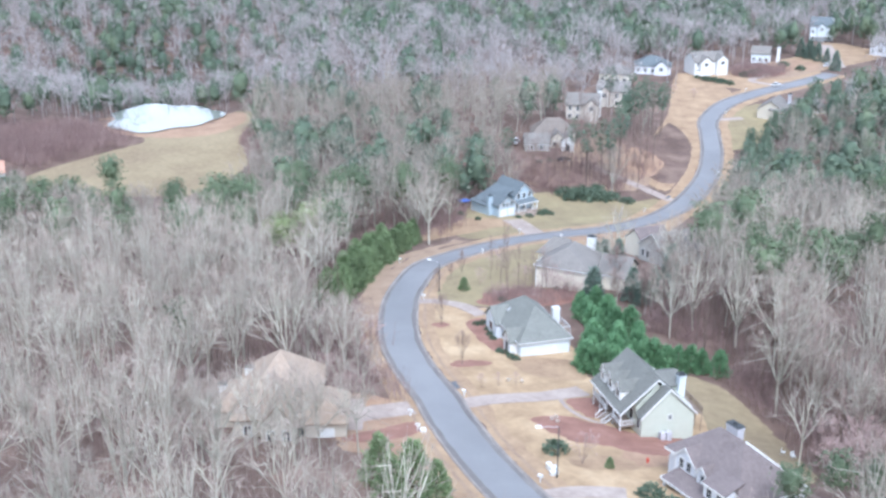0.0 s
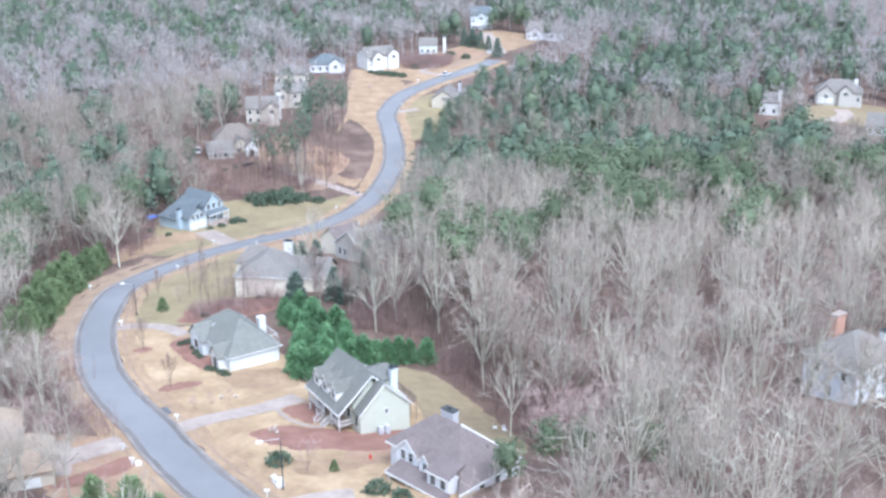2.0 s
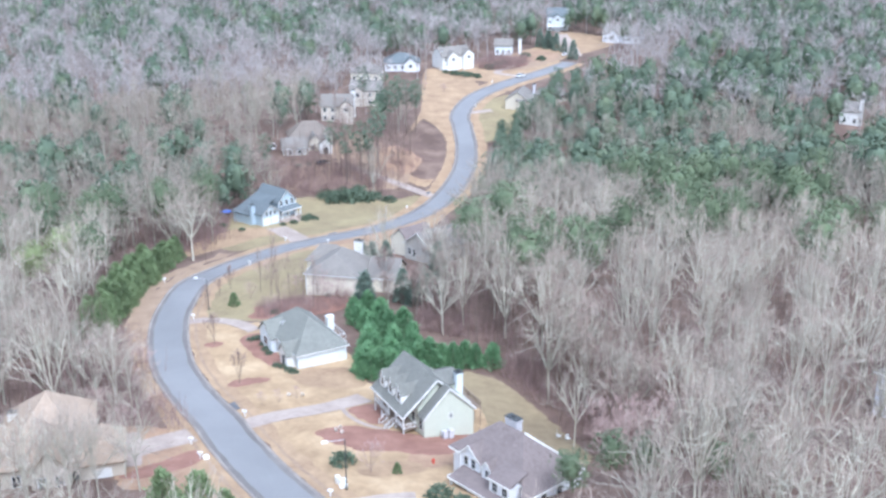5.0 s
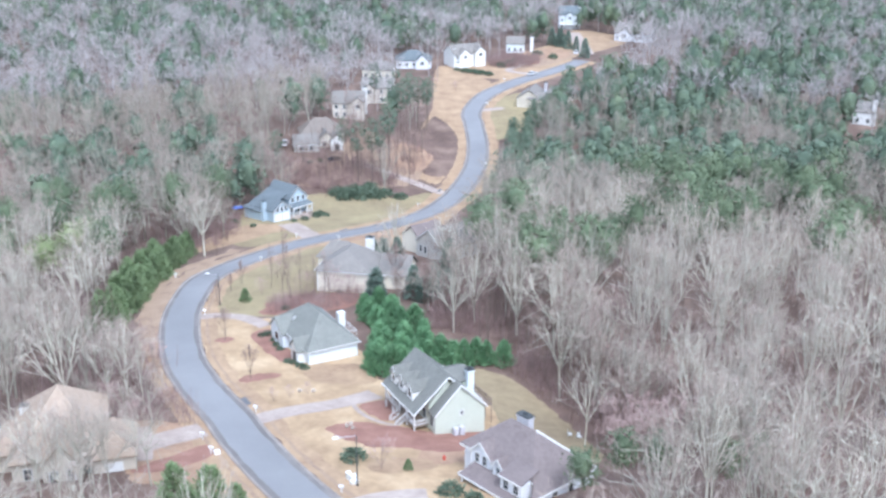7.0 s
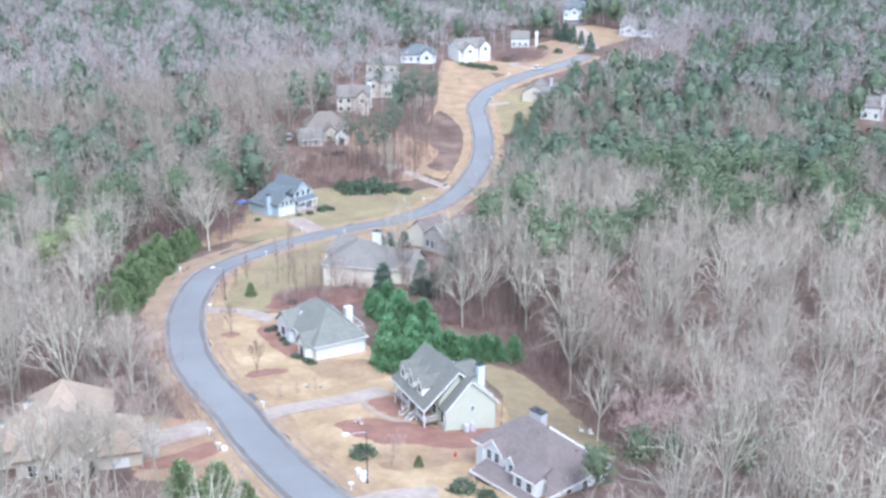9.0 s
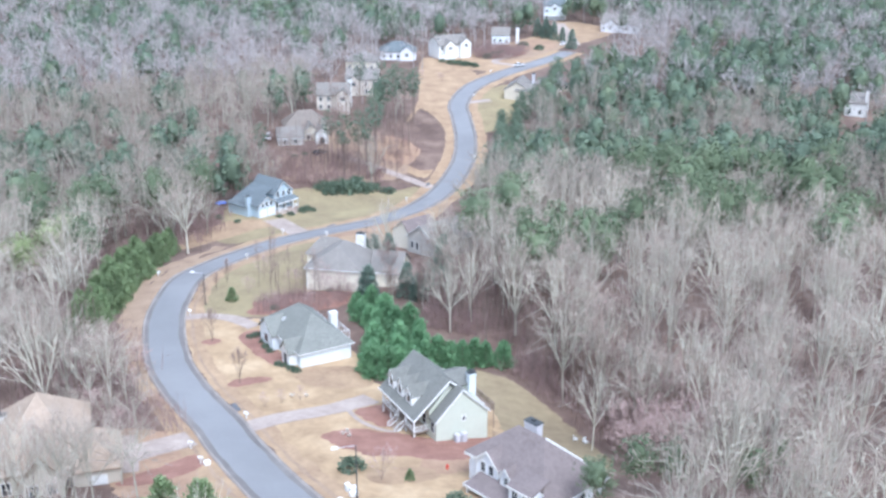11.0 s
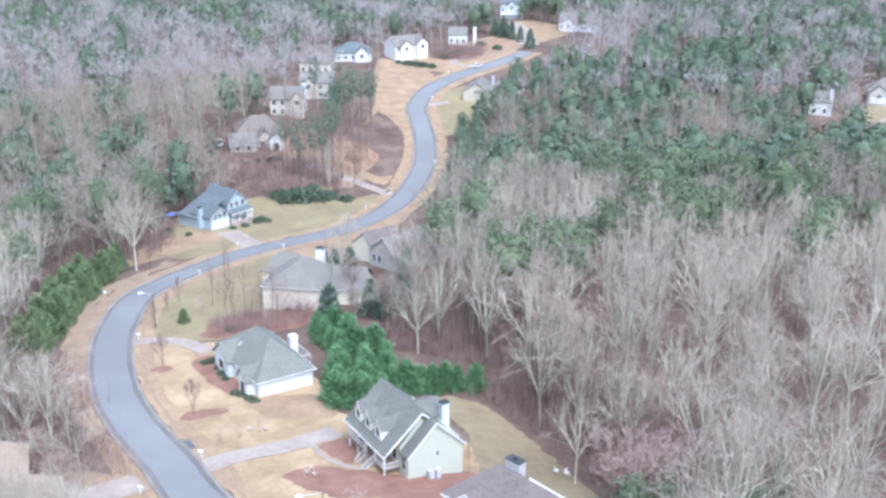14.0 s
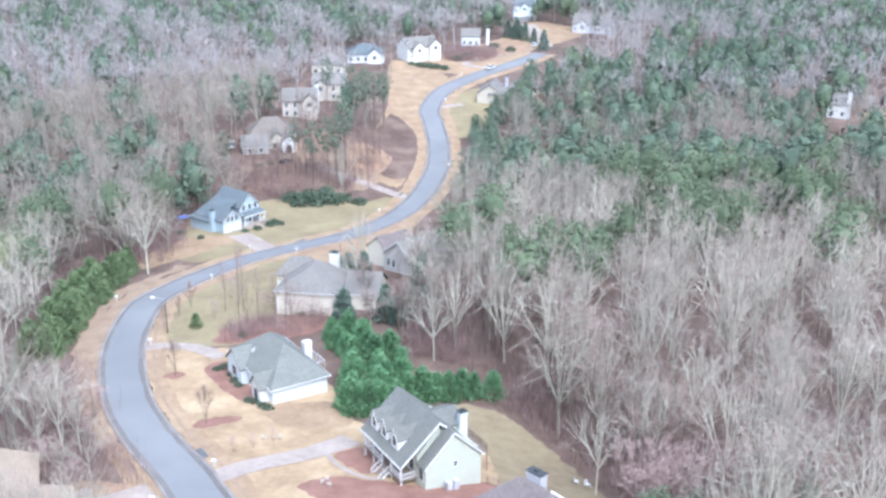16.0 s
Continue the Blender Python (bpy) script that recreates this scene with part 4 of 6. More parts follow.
far_house(70, 450, -20, 12, 10, 4.0, 3.6, CREAM, DULL_ROOF, "cream house with grey roof in the trees", hip=True)
far_house(49, 383, -12, 11, 9, 5.8, 3.2, BUFF, DULL_ROOF, "cream two-storey house with grey-brown roof in the trees", ((3.5, 4.5, 6.0),), (), (5.5, 8.0, 4.0, WHITESIDE))
far_house(64, 411, -15, 12, 9, 6.0, 3.0, BUFF, DULL_ROOF, "pale two-storey house half hidden by pines", ((-3.0, 4.5, 5.8),))
bank_house = base("house", 27.0, 351.0, -1.0, 0, "beige house with tan roof, grey garage wing and white arched entry")
part("garage_wing", gable_wall(Shape(), 0, 8.2, 0, 7.0, -3, 2.7, 5.2, along="x"), GREIGE, bank_house)
part("garage_wing_roof", gable_roof(Shape(), 0, 8.2, 0, 7.0, 2.7, 5.25, along="x"), DULL_ROOF, bank_house)
part("garage_fascia", Shape().box(-0.4, 8.6, -0.47, -0.41, 2.2, 2.45), WHITE, bank_house)
part("wall", Shape().box(3.0, 17.0, 7.003, 17.0, -3, 4.2), TANSIDE, bank_house)
part("roof", hip_roof(Shape(), 3.0, 17.0, 7.5, 17.0, 4.2, 8.6), shingles("pinkish_tan_shingles", (0.235, 0.2, 0.175)), bank_house)
part("front_gable", gable_wall(Shape(), 8.6, 13.0, 3.0, 9.0, -3, 3.6, 5.6), TANSIDE, bank_house)
part("front_gable_roof", gable_roof(Shape(), 8.6, 13.0, 3.0, 10.0, 3.6, 5.7), DULL_ROOF, bank_house)
window(bank_house, "-y", 3.0, 10.0, 0.9, 1.0, 1.6)
window(bank_house, "-y", 0.0, 2.2, 0.7, 1.0, 1.3)
window(bank_house, "-y", 0.0, 5.4, 0.7, 1.0, 1.3)
entry = part("entry", gable_wall(Shape(), 12.0, 16.0, 0.6, 6.9, -3, 3.2, 5.0), WHITE, bank_house, "white arched entry porch")
part("entry_roof", gable_roof(Shape(), 12.0, 16.0, 0.8, 8.0, 3.2, 5.05, over=0.3), DULL_ROOF, entry)
# flat dark arch on the closed wall paints the shade of the open porch
arch = Shape().box(13.2, 14.8, 0.54, 0.598, -0.8, 1.5)
for k in range(8):
    a, b = k * math.pi / 8, (k + 1) * math.pi / 8
    arch.poly([(14, 0.54, 1.5), (14 + 0.8 * math.cos(a), 0.54, 1.5 + 0.8 * math.sin(a)), (14 + 0.8 * math.cos(b), 0.54, 1.5 + 0.8 * math.sin(b))], [(0, 1, 2), (2, 1, 0)])
part("entry_opening_shade", arch, DARK, entry)
far_house(141, 491, -20, 8, 7, 4.4, 2.6, PALE, DULL_ROOF, "pale teal house half hidden by trees", (), (), (7.5, 3.0, 3.0, WHITESIDE))
far_house(189, 556, -15, 10.5, 10, 7.4, 3.6, PALE, BLUE_ROOF, "tall pale blue house with raised white deck", ((0, 4.0, 7.0),), (), (5.4, 4.0, 3.6, WHITESIDE), True)
far_house(206, 510, -35, 18, 12, 3.8, 3.8, LILAC, DULL_ROOF, "low grey house on the hilltop lot", ((-4, 6, 3.8), (4, 5, 3.4)), (), (2.0, 5, 3.6, WHITESIDE))
far_house(127, 402, 62, 13, 9, 3.2, 3.0, TANSIDE, DULL_ROOF, "beige house with grey roof and stone chimney below pines", ((-4.5, 5, 3.2),), (), (3.0, -0.3, 4.6, STONE))
far_house(265, 356, -35, 17, 10, 4.2, 4.2, GREIGE, DULL_ROOF, "beige-grey house with two white garage doors on the hill", ((-4.5, 6.5, 3.8), (2.5, 4.5, 5.0)), (-6.0, -3.2), (6.0, 6.0, 4.4, WHITESIDE), hip=True, lift=0.9)
far_house(231, 350, -35, 7, 9, 5.0, 2.6, WHITESIDE, DULL_ROOF, "white house with tall chimney behind pines", (), (), (3.6, 0.5, 4.6, WHITESIDE))
far_house(258, 316, -40, 16, 11, 3.4, 3.6, PALE, DULL_ROOF, "pale house with grey roof below the hill", ((3.5, 4.5, 3.4),), (), (7.0, 2.0, 4.0, WHITESIDE))
far_house(137.2, 401.8, 35, 14, 9, 2.8, 3.6, TANSIDE, DULL_ROOF, "low house with broad grey roof below the street", ((-4, 5, 2.8),), (), None, hip=True)
far_house(-141, 330, 20, 10, 8, 3.2, 2.6, WHITESIDE, BRICK, "small white building with red roof beyond the pasture")


# ---- drives and beds ----
def strip(name, pts, w0, w1, lift, material, label, category, wob=0.25):
    ln = spline([Vector(pts[0]) * 2 - Vector(pts[1])] + [Vector(p) for p in pts] + [Vector(pts[-1]) * 2 - Vector(pts[-2])], 1.2)
    V, T = ribbon(ln, [(-w0 / 2, lift), (0, lift + 0.02), (w1 / 2, lift)], wob)
    return tagged(new(name, big_mesh(name, V, T, material)), label, category, kind="structure")


strip("driveway", [(3.3, 153.4), (6.7, 154.9), (11.1, 156.1), (15.7, 157.1), (19.5, 158.7), (24, 161.0)], 3.6, 4.4, 0.09, CONCRETE, "stained pinkish concrete driveway", "driveway")
strip("driveway", [(13.0, 120.6), (18, 122), (25, 121.5)], 3.6, 3.6, 0.09, CONCRETE, "stained pale concrete driveway", "driveway")
strip("driveway", [(-5.0, 206.5), (-1, 206.2), (4, 203.2), (8.5, 196)], 3.0, 3.0, 0.09, CONCRETE, "curved concrete driveway", "driveway")
strip("driveway", [(24.5, 269.5), (22.5, 276), (20.5, 282), (18.5, 287)], 6.0, 6.0, 0.09, CONCRETE, "wide concrete driveway below the garage", "driveway")
strip("driveway", [(-4.5, 151.5), (-10, 149.5), (-16, 146)], 5.5, 5.5, 0.09, CONCRETE, "grey concrete driveway", "driveway")
strip("driveway", [(-13.5, 155.1), (-13.2, 147.9), (-12.9, 140.8)], 3.0, 3.0, 0.11, CONCRETE, "grey concrete parking pad beside the beige house", "driveway")
strip("driveway", [(69, 318), (63, 327), (54, 337), (44, 345)], 3.4, 3.4, 0.09, CONCRETE, "long concrete drive climbing through trees", "driveway")
strip("driveway", [(98, 398), (104, 399), (112, 400)], 3.2, 3.2, 0.09, CONCRETE, "short concrete driveway", "driveway")
strip("driveway", [(135, 446), (128, 455), (140, 468)], 3.4, 3.4, 0.09, CONCRETE, "pale concrete driveway", "driveway")
strip("driveway", [(172, 480), (178, 505), (187, 545)], 7, 7, 0.09, CONCRETE, "broad pale concrete driveway", "driveway")
strip("driveway", [(250, 338), (260, 344), (263, 352)], 6, 6, 0.09, CONCRETE, "pale concrete driveway", "driveway")


# ---- trees ----
def rod(s, a, b, ra, rb, sides):
    """An open tapered stick."""
    d = (b - a).normalized()
    u = d.cross(Vector((0.31, 0.72, 0.62))).normalized()
    w = d.cross(u)
    n = len(s.v)
    if sides == 2:
        q = (u * math.cos(ra * 9e3) + w * math.sin(ra * 9e3))
        s.v += [tuple(a - q * ra), tuple(a + q * ra), tuple(b + q * rb), tuple(b - q * rb)]
        s.f.append((n, n + 1, n + 2, n + 3))
        return
    for p, r in ((a, ra), (b, rb)):
        for k in range(sides):
            g = 2 * math.pi * k / sides
            q = p + (u * math.cos(g) + w * math.sin(g)) * r
            s.v.append((q.x, q.y, q.z))
    s.f += [(n + k, n + (k + 1) % sides, n + sides + (k + 1) % sides, n + sides + k) for k in range(sides)]


def bare_template(seed, H, limbs, split, twigs, fine, thick=1.0, sides=5, wide=1.0, fork=(0.24, 0.36), twig=1.0):
    """Wood (trunk, limbs, branches) and twigs of one leafless tree: limbs curve out and up from a fork towards a domed crown."""
    r = random.Random(seed)
    wood, V, T = Shape(), [], []

    def sliver(a, b, w):
        s = (b - a).cross(Vector((r.uniform(-1, 1), r.uniform(-1, 1), r.uniform(-1, 1)))).normalized() * w
        n = len(V)
        V.extend([a - s, a + s, b])
        T.append((n, n + 1, n + 2))

    def bend(p, e, out, rise):
        c = Vector((p.x + (e.x - p.x) * out, p.y + (e.y - p.y) * out, p.z + (e.z - p.z) * rise))
        return lambda u: p * (1 - u) ** 2 + c * 2 * u * (1 - u) + e * u * u

    lim = 2 if sides < 4 else 3
    z0 = H * r.uniform(*fork)
    R = 0.0105 * H * thick
    top = Vector((r.uniform(-0.4, 0.4), r.uniform(-0.4, 0.4), z0))
    rod(wood, Vector((0, 0, -0.6)), top, R * 1.2, R * 0.85, sides)
    mid = Vector((0, 0, H * 0.53))
    reach, rise = 0.36 * H * wide, 0.46 * H

    def dome(a, th, q):
        return mid + Vector((math.cos(a) * math.sin(th) * reach, math.sin(a) * math.sin(th) * reach, math.cos(th) * rise)) * q

    for k in range(limbs):
        a = 2 * math.pi * (k + r.uniform(-0.35, 0.35)) / limbs
        th = r.uniform(0.1, 0.5) if k % 3 == 0 else r.uniform(0.7, 1.35)
        limb = bend(top * r.uniform(0.8, 1.0), dome(a, th, r.uniform(0.5, 0.72)), 0.5, 0.42)
        for n in range(3):
            rod(wood, limb(n / 3), limb((n + 1) / 3), R * (0.55 - 0.1 * n), R * (0.45 - 0.1 * n), lim)
        for j in range(split * 2):
            u = 1.0 if j == 0 else r.uniform(0.3, 1.0)
            q = limb(u)
            e = dome(a + r.gauss(0, 0.5) / max(0.5, math.sin(th)), max(0.0, th + r.gauss(0, 0.32)), r.uniform(0.8, 1.06))
            way = bend(q, e, 0.55, 0.42)
            m = way(0.5)
            rod(wood, q, m, R * 0.27, R * 0.19, lim)
            rod(wood, m, e, R * 0.19, R * 0.07, 2)
            d = (e - m).normalized()
            out = (e - mid).normalized()
            for n in range(twigs):
                h = way(r.uniform(0.3, 1.0))
                d2 = (d * 0.45 + out * 0.5 + Vector((r.gauss(0, 0.55), r.gauss(0, 0.55), r.gauss(0.12, 0.35)))).normalized()
                t = h + d2 * H * r.uniform(0.05, 0.11)
                sliver(h, t, 0.022 * twig)
                for g in range(fine):
                    b = h.lerp(t, r.uniform(0.2, 0.85))
                    d3 = (d2 * 0.7 + Vector((r.gauss(0, 0.6), r.gauss(0, 0.6), r.gauss(0.1, 0.4)))).normalized()
                    sliver(b, b + d3 * H * r.uniform(0.025, 0.055), 0.017 * twig)
    return wood, (V, T)


def tri_arrays(shape):
    """Points and triangles of a shape."""
    T = []
    for f in shape.f:
        T += [(f[0], f[k], f[k + 1]) for k in range(1, len(f) - 1)]
    return np.array([tuple(p) for p in shape.v]), np.array(T)


def clump(r, c, size, n, leaf, flat=0.7, heart=None):
    """A loose clump of needle sprays round c: small triangles at all angles."""
    V, T = [], []
    for k in range(n):
        o = Vector((r.gauss(0, 1), r.gauss(0, 1), r.gauss(0, 1)))
        o = o.normalized() * size * r.uniform(0.3, 1.0) ** 0.6
        o.z *= flat
        p = c + o
        out = (o.normalized() * 0.45 + Vector((r.gauss(0, 0.6), r.gauss(0, 0.6), r.gauss(0.15, 0.45)))).normalized()
        s = out.cross(Vector((r.gauss(0, 1), r.gauss(0, 1), r.gauss(0, 1)))).normalized()
        if heart is not None:
            face = ((p - heart).normalized() * 0.6 + o.normalized() * 0.4 + Vector((r.gauss(0, 0.35), r.gauss(0, 0.35), r.gauss(0.15, 0.3)))).normalized()
            s = face.cross(Vector((r.gauss(0, 1), r.gauss(0, 1), r.gauss(0, 1)))).normalized()
            out = face.cross(s)
        L = leaf * r.uniform(0.7, 1.4)
        i = len(V)
        V += [p - s * L * 0.4, p + s * L * 0.4, p + out * L]
        T.append((i, i + 1, i + 2))
    return V, T


def pine_template(seed, H, lobes, leaves, leaf, low=0.5, wide=0.2, puff=1.0, core=0.0):
    """A loblolly pine: bare trunk under a rounded, broken crown of needle-clothed lobes."""
    r = random.Random(seed)
    wood = Shape()
    rod(wood, Vector((0, 0, -0.6)), Vector((0, 0, H * 0.6)), 0.011 * H, 0.008 * H, 5)
    rod(wood, Vector((0, 0, H * 0.6)), Vector((0.2, 0.1, H * 0.95)), 0.008 * H, 0.002 * H, 3)
    V, T = [], []
    if core:
        # the shaded inner mass of twigs and needles behind the outer sprays
        zc, zr = H * (low + 0.97) / 2, H * (0.97 - low) / 2 * core
        for n in range(1, 5):
            for m in range(8):
                q = H * wide * core * math.sin(math.pi * n / 5) ** 0.8 * r.uniform(0.75, 1.15)
                V.append(Vector((q * math.cos(m * 0.785 + n * 0.39), q * math.sin(m * 0.785 + n * 0.39), zc + zr * math.cos(math.pi * n / 5) * 1.15 + r.uniform(-0.3, 0.3))))
        V += [Vector((0, 0, zc + zr * 1.15)), Vector((0, 0, zc - zr))]
        for m in range(8):
            w = (m + 1) % 8
            T += [(32, m, w), (33, 24 + w, 24 + m)]
            for n in range(3):
                T += [(n * 8 + m, n * 8 + 8 + m, n * 8 + 8 + w), (n * 8 + m, n * 8 + 8 + w, n * 8 + w)]
    heart = Vector((0, 0, H * (low + 0.15)))
    for k in range(lobes):
        f = (k + 0.5) / lobes
        girth = math.sin(math.pi * (0.12 + 0.8 * f)) ** 0.7
        a = k * 2.4 + r.uniform(-0.5, 0.5)
        L = H * wide * girth * r.uniform(0.4, 1.0)
        e = Vector((math.cos(a) * L, math.sin(a) * L, H * (low + (0.93 - low) * f) + r.uniform(-0.4, 0.4)))
        if k % 2 == 0:
            rod(wood, Vector((0, 0, e.z - L * 0.4)), e, 0.06, 0.02, 3)
        size = H * 0.085 * puff * r.uniform(0.75, 1.3) * (0.65 + 0.45 * girth)
        for n in range(leaves):
            o = Vector((r.gauss(0, 1), r.gauss(0, 1), r.gauss(0.25, 1))).normalized()
            p = e + Vector((o.x, o.y, o.z * 0.72)) * size * r.uniform(0.7, 1.08)
            face = (o * 0.55 + (p - heart).normalized() * 0.45 + Vector((r.gauss(0, 0.27), r.gauss(0, 0.27), r.gauss(0.1, 0.25)))).normalized()
            s = face.cross(Vector((r.gauss(0, 1), r.gauss(0, 1), r.gauss(0, 1)))).normalized()
            out = face.cross(s)
            q = leaf * r.uniform(0.6, 1.35)
            i = len(V)
            V += [p - s * q * 0.45 - out * q * 0.4, p + s * q * 0.45 - out * q * 0.4, p + out * q * 0.7]
            T.append((i, i + 1, i + 2))
    return wood, (V, T)


def cone_template(seed, H, R, n, leaf, power=0.62, sway=1.0, up=0.75):
    """A dense conifer clothed to the ground in upright, feathery sprays set in tiers."""
    r = random.Random(seed)
    wood = Shape()
    rod(wood, Vector((0, 0, -0.4)), Vector((0, 0, H * 0.9)), 0.16, 0.03, 5)
    V, T = [], []
    ph = [r.uniform(0, 6.283) for k in range(3)]
    for k in range(n):
        f = r.random() ** 1.3
        a = r.uniform(0, 2 * math.pi)
        tier = (f * 8 + 0.35 * math.sin(2 * a + ph[0]) + 0.3 * math.sin(5 * a + ph[1])) % 1.0
        lump = 1 + sway * (0.12 * math.sin(a * 3 + f * 9 + ph[2]) + 0.16 * (0.5 - tier))
        rad = R * (1 - f) ** power * lump * r.uniform(0.72, 1.04)
        c = Vector((math.cos(a) * rad, math.sin(a) * rad, 0.1 + f * H * 0.97))
        radial = Vector((math.cos(a), math.sin(a), 0.0))
        for m in range(6):
            p = c + Vector((r.gauss(0, 0.6), r.gauss(0, 0.6), r.gauss(0, 0.6))) * leaf
            out = (radial * 0.6 + Vector((r.gauss(0, 0.4), r.gauss(0, 0.4), up + r.gauss(0, 0.3)))).normalized()
            face = radial * 0.7 + Vector((r.gauss(0, 0.35), r.gauss(0, 0.35), 1.0 + r.gauss(0, 0.3)))
            s = out.cross(face).normalized()
            q = leaf * r.uniform(0.7, 1.4)
            i = len(V)
            V += [p - s * q * 0.3, p + s * q * 0.3, p + out * q * 1.2]
            T.append((i, i + 1, i + 2))
    return wood, (V, T)


def inside(poly, x, y):
    odd = False
    n = len(poly)
    for k in range(n):
        (x0, y0), (x1, y1) = poly[k], poly[(k + 1) % n]
        if (y0 > y) != (y1 > y) and x < (x1 - x0) * (y - y0) / (y1 - y0) + x0:
            odd = not odd
    return odd


# houses in the open, and houses that stand half hidden among trees: middle and reach
OPEN_HOUSES = [(231, 349, 8), (126, 408, 5), (-35, 239, 5), (58, 133, 5), (33, 150, 10), (19, 184, 12), (20, 296, 11), (26, 221, 10), (39, 121, 11), (113, 470, 11), (90, 471, 9), (189, 561, 9), (207, 514, 10), (266, 358, 10)]
VEILED = [(40, 362, 7), (36, 217, 8), (53, 238, 11), (-24, 147, 13), (102, 129, 8), (70, 454, 8), (53, 388, 9), (64, 414, 8), (36, 357, 9), (142, 496, 7), (118, 402, 9), (233, 354, 6), (260, 321, 8), (-141, 334, 8)]
LINE = np.array([(p.x, p.y) for p in line])


def open_ground(x, y, r):
    """Whether a place lies on the street, in a clearing or on an open house."""
    if np.min((LINE[:, 0] - x) ** 2 + (LINE[:, 1] - y) ** 2) < (HALF + 2.2 + r) ** 2:
        return True
    if any(inside(p, x, y) for p in CLEAR):
        return True
    return any((hx - x) ** 2 + (hy - y) ** 2 < (hr + r) ** 2 for hx, hy, hr in OPEN_HOUSES)


def veiled(x, y, r):
    return any((hx - x) ** 2 + (hy - y) ** 2 < (hr + r) ** 2 for hx, hy, hr in VEILED)


VIEW = (0.0, 8.0, 90.0)


BANK_WOOD = [(16, 318), (62, 322), (72, 352), (68, 372), (46, 384), (18, 350)]


def free(x, y, H, r):
    """Whether a tree may stand here: the woods stand back from the lots, so that these lie open to the south; only a few trees veil the houses in the woods."""
    if open_ground(x, y, r * 0.5) or veiled(x, y, r * 0.5):
        return False
    if inside(BANK_WOOD, x, y):
        return False
    z = float(land(x, y))
    thin = False
    for f in (0.35, 0.55, 0.75, 0.92):
        k = (VIEW[2] - z) / (VIEW[2] - z - H * f)
        px, py = VIEW[0] + (x - VIEW[0]) * k, VIEW[1] + (y - VIEW[1]) * k
        if open_ground(px, py, -0.2):
            return False
        thin = thin or veiled(px, py, -1.0)
    return not thin or rng.random() < 0.55


# where evergreens gather: centre, reach, share
GREENS = [(117, 237, 11, 0.85), (140, 238, 13, 0.8), (157, 230, 9, 0.75), (125, 268, 17, 0.85), (92, 302, 13, 0.85), (152, 268, 24, 0.75), (-10, 302, 14, 0.6), (7, 308, 10, 0.6), (-36, 360, 16, 0.6), (-50, 345, 16, 0.55), (-15, 320, 12, 0.6), (66, 203, 5, 0.85), (79, 206, 6, 0.8), (55, 226, 4, 0.8), (92, 222, 7, 0.6), (106, 229, 9, 0.8), (175, 240, 14, 0.7), (112, 312, 30, 0.85), (145, 335, 36, 0.85), (185, 325, 40, 0.75), (110, 372, 24, 0.8), (150, 395, 45, 0.85), (205, 400, 55, 0.78), (150, 560, 70, 0.55), (60, 580, 80, 0.6), (270, 520, 90, 0.7),
          (-40, 600, 80, 0.6), (-150, 640, 80, 0.6), (120, 680, 120, 0.65), (-5, 345, 25, 0.25), (-25, 300, 22, 0.45), (-70, 270, 22, 0.35), (-10, 330, 20, 0.4), (-110, 305, 18, 0.55), (-50, 420, 25, 0.4), (-150, 540, 50, 0.6), (300, 420, 70, 0.5), (115, 262, 16, 0.5), (85, 222, 10, 0.35), (170, 280, 30, 0.6), (210, 255, 30, 0.45), (-45, 355, 18, 0.5)]


# stands of bare hardwoods between the evergreens
HARDS = [(98, 250, 8), (168, 298, 8), (172, 320, 9), (215, 465, 22), (176, 433, 14), (124, 505, 16), (84, 250, 10)]


def green_share(x, y):
    s = 0.0 if y < 200 else 0.01 if y < 240 else (0.06 if x > 0 else 0.2)
    for cx, cy, w, a in GREENS:
        s = max(s, a * math.exp(-((x - cx) ** 2 + (y - cy) ** 2) / (2 * w * w)))
    for cx, cy, w in HARDS:
        s *= 1 - 0.92 * math.exp(-((x - cx) ** 2 + (y - cy) ** 2) / (2 * w * w))
    return s


spots = []
y = 62.0
while y < 780:
    gap = 7.9 if y < 240 else (8.0 if y < 400 else 8.6)
    x = -0.43 * y - 12
    while x < 0.85 * y + 15:
        px, py = x + rng.uniform(-0.5, 0.5) * gap, y + rng.uniform(-0.5, 0.5) * gap
        g = rng.random() < green_share(px, py)
        x += gap * ((0.66 if y < 430 else 0.8) if g else 0.88 if px < 30 and y > 240 else 1.0)
        H = rng.uniform(14, 20) if g and y < 300 else rng.uniform(10, 18) if g else rng.triangular(11, 20, 17.5)
        if math.hypot(px, py) < 745 and free(px, py, H, 3.0 if g else 4.5):
            spots.append((px, py, H, g, rng.uniform(0, 6.283), rng.uniform(0.85, 1.2), math.hypot(px, py)))
    y += gap * 0.95
spots.sort(key=lambda s: s[6])

bare_near = [bare_template(100 + k, 16.0, 8, 3, 9, 1, twig=1.1, thick=rng.uniform(0.75, 1.1), wide=rng.uniform(0.95, 1.25)) for k in range(12)]
bare_mid = [bare_template(200 + k, 16.0, 8, 3, 6, 1, thick=1.0, twig=1.8, sides=3, wide=rng.uniform(1.0, 1.3)) for k in range(8)]
bare_far = [bare_template(250 + k, 15.0, 6, 2, 5, 1, thick=0.95, twig=3.6, sides=3, wide=1.2, fork=(0.3, 0.42)) for k in range(6)]
pine_near = [pine_template(300 + k, 16.0, 32, 34, 0.42, low=0.4, wide=0.23, puff=1.0, core=0.5) for k in range(5)]
pine_far = [pine_template(400 + k, 15.0, 20, 16, 0.72, low=0.27, wide=0.26, puff=1.25, core=0.62) for k in range(6)]


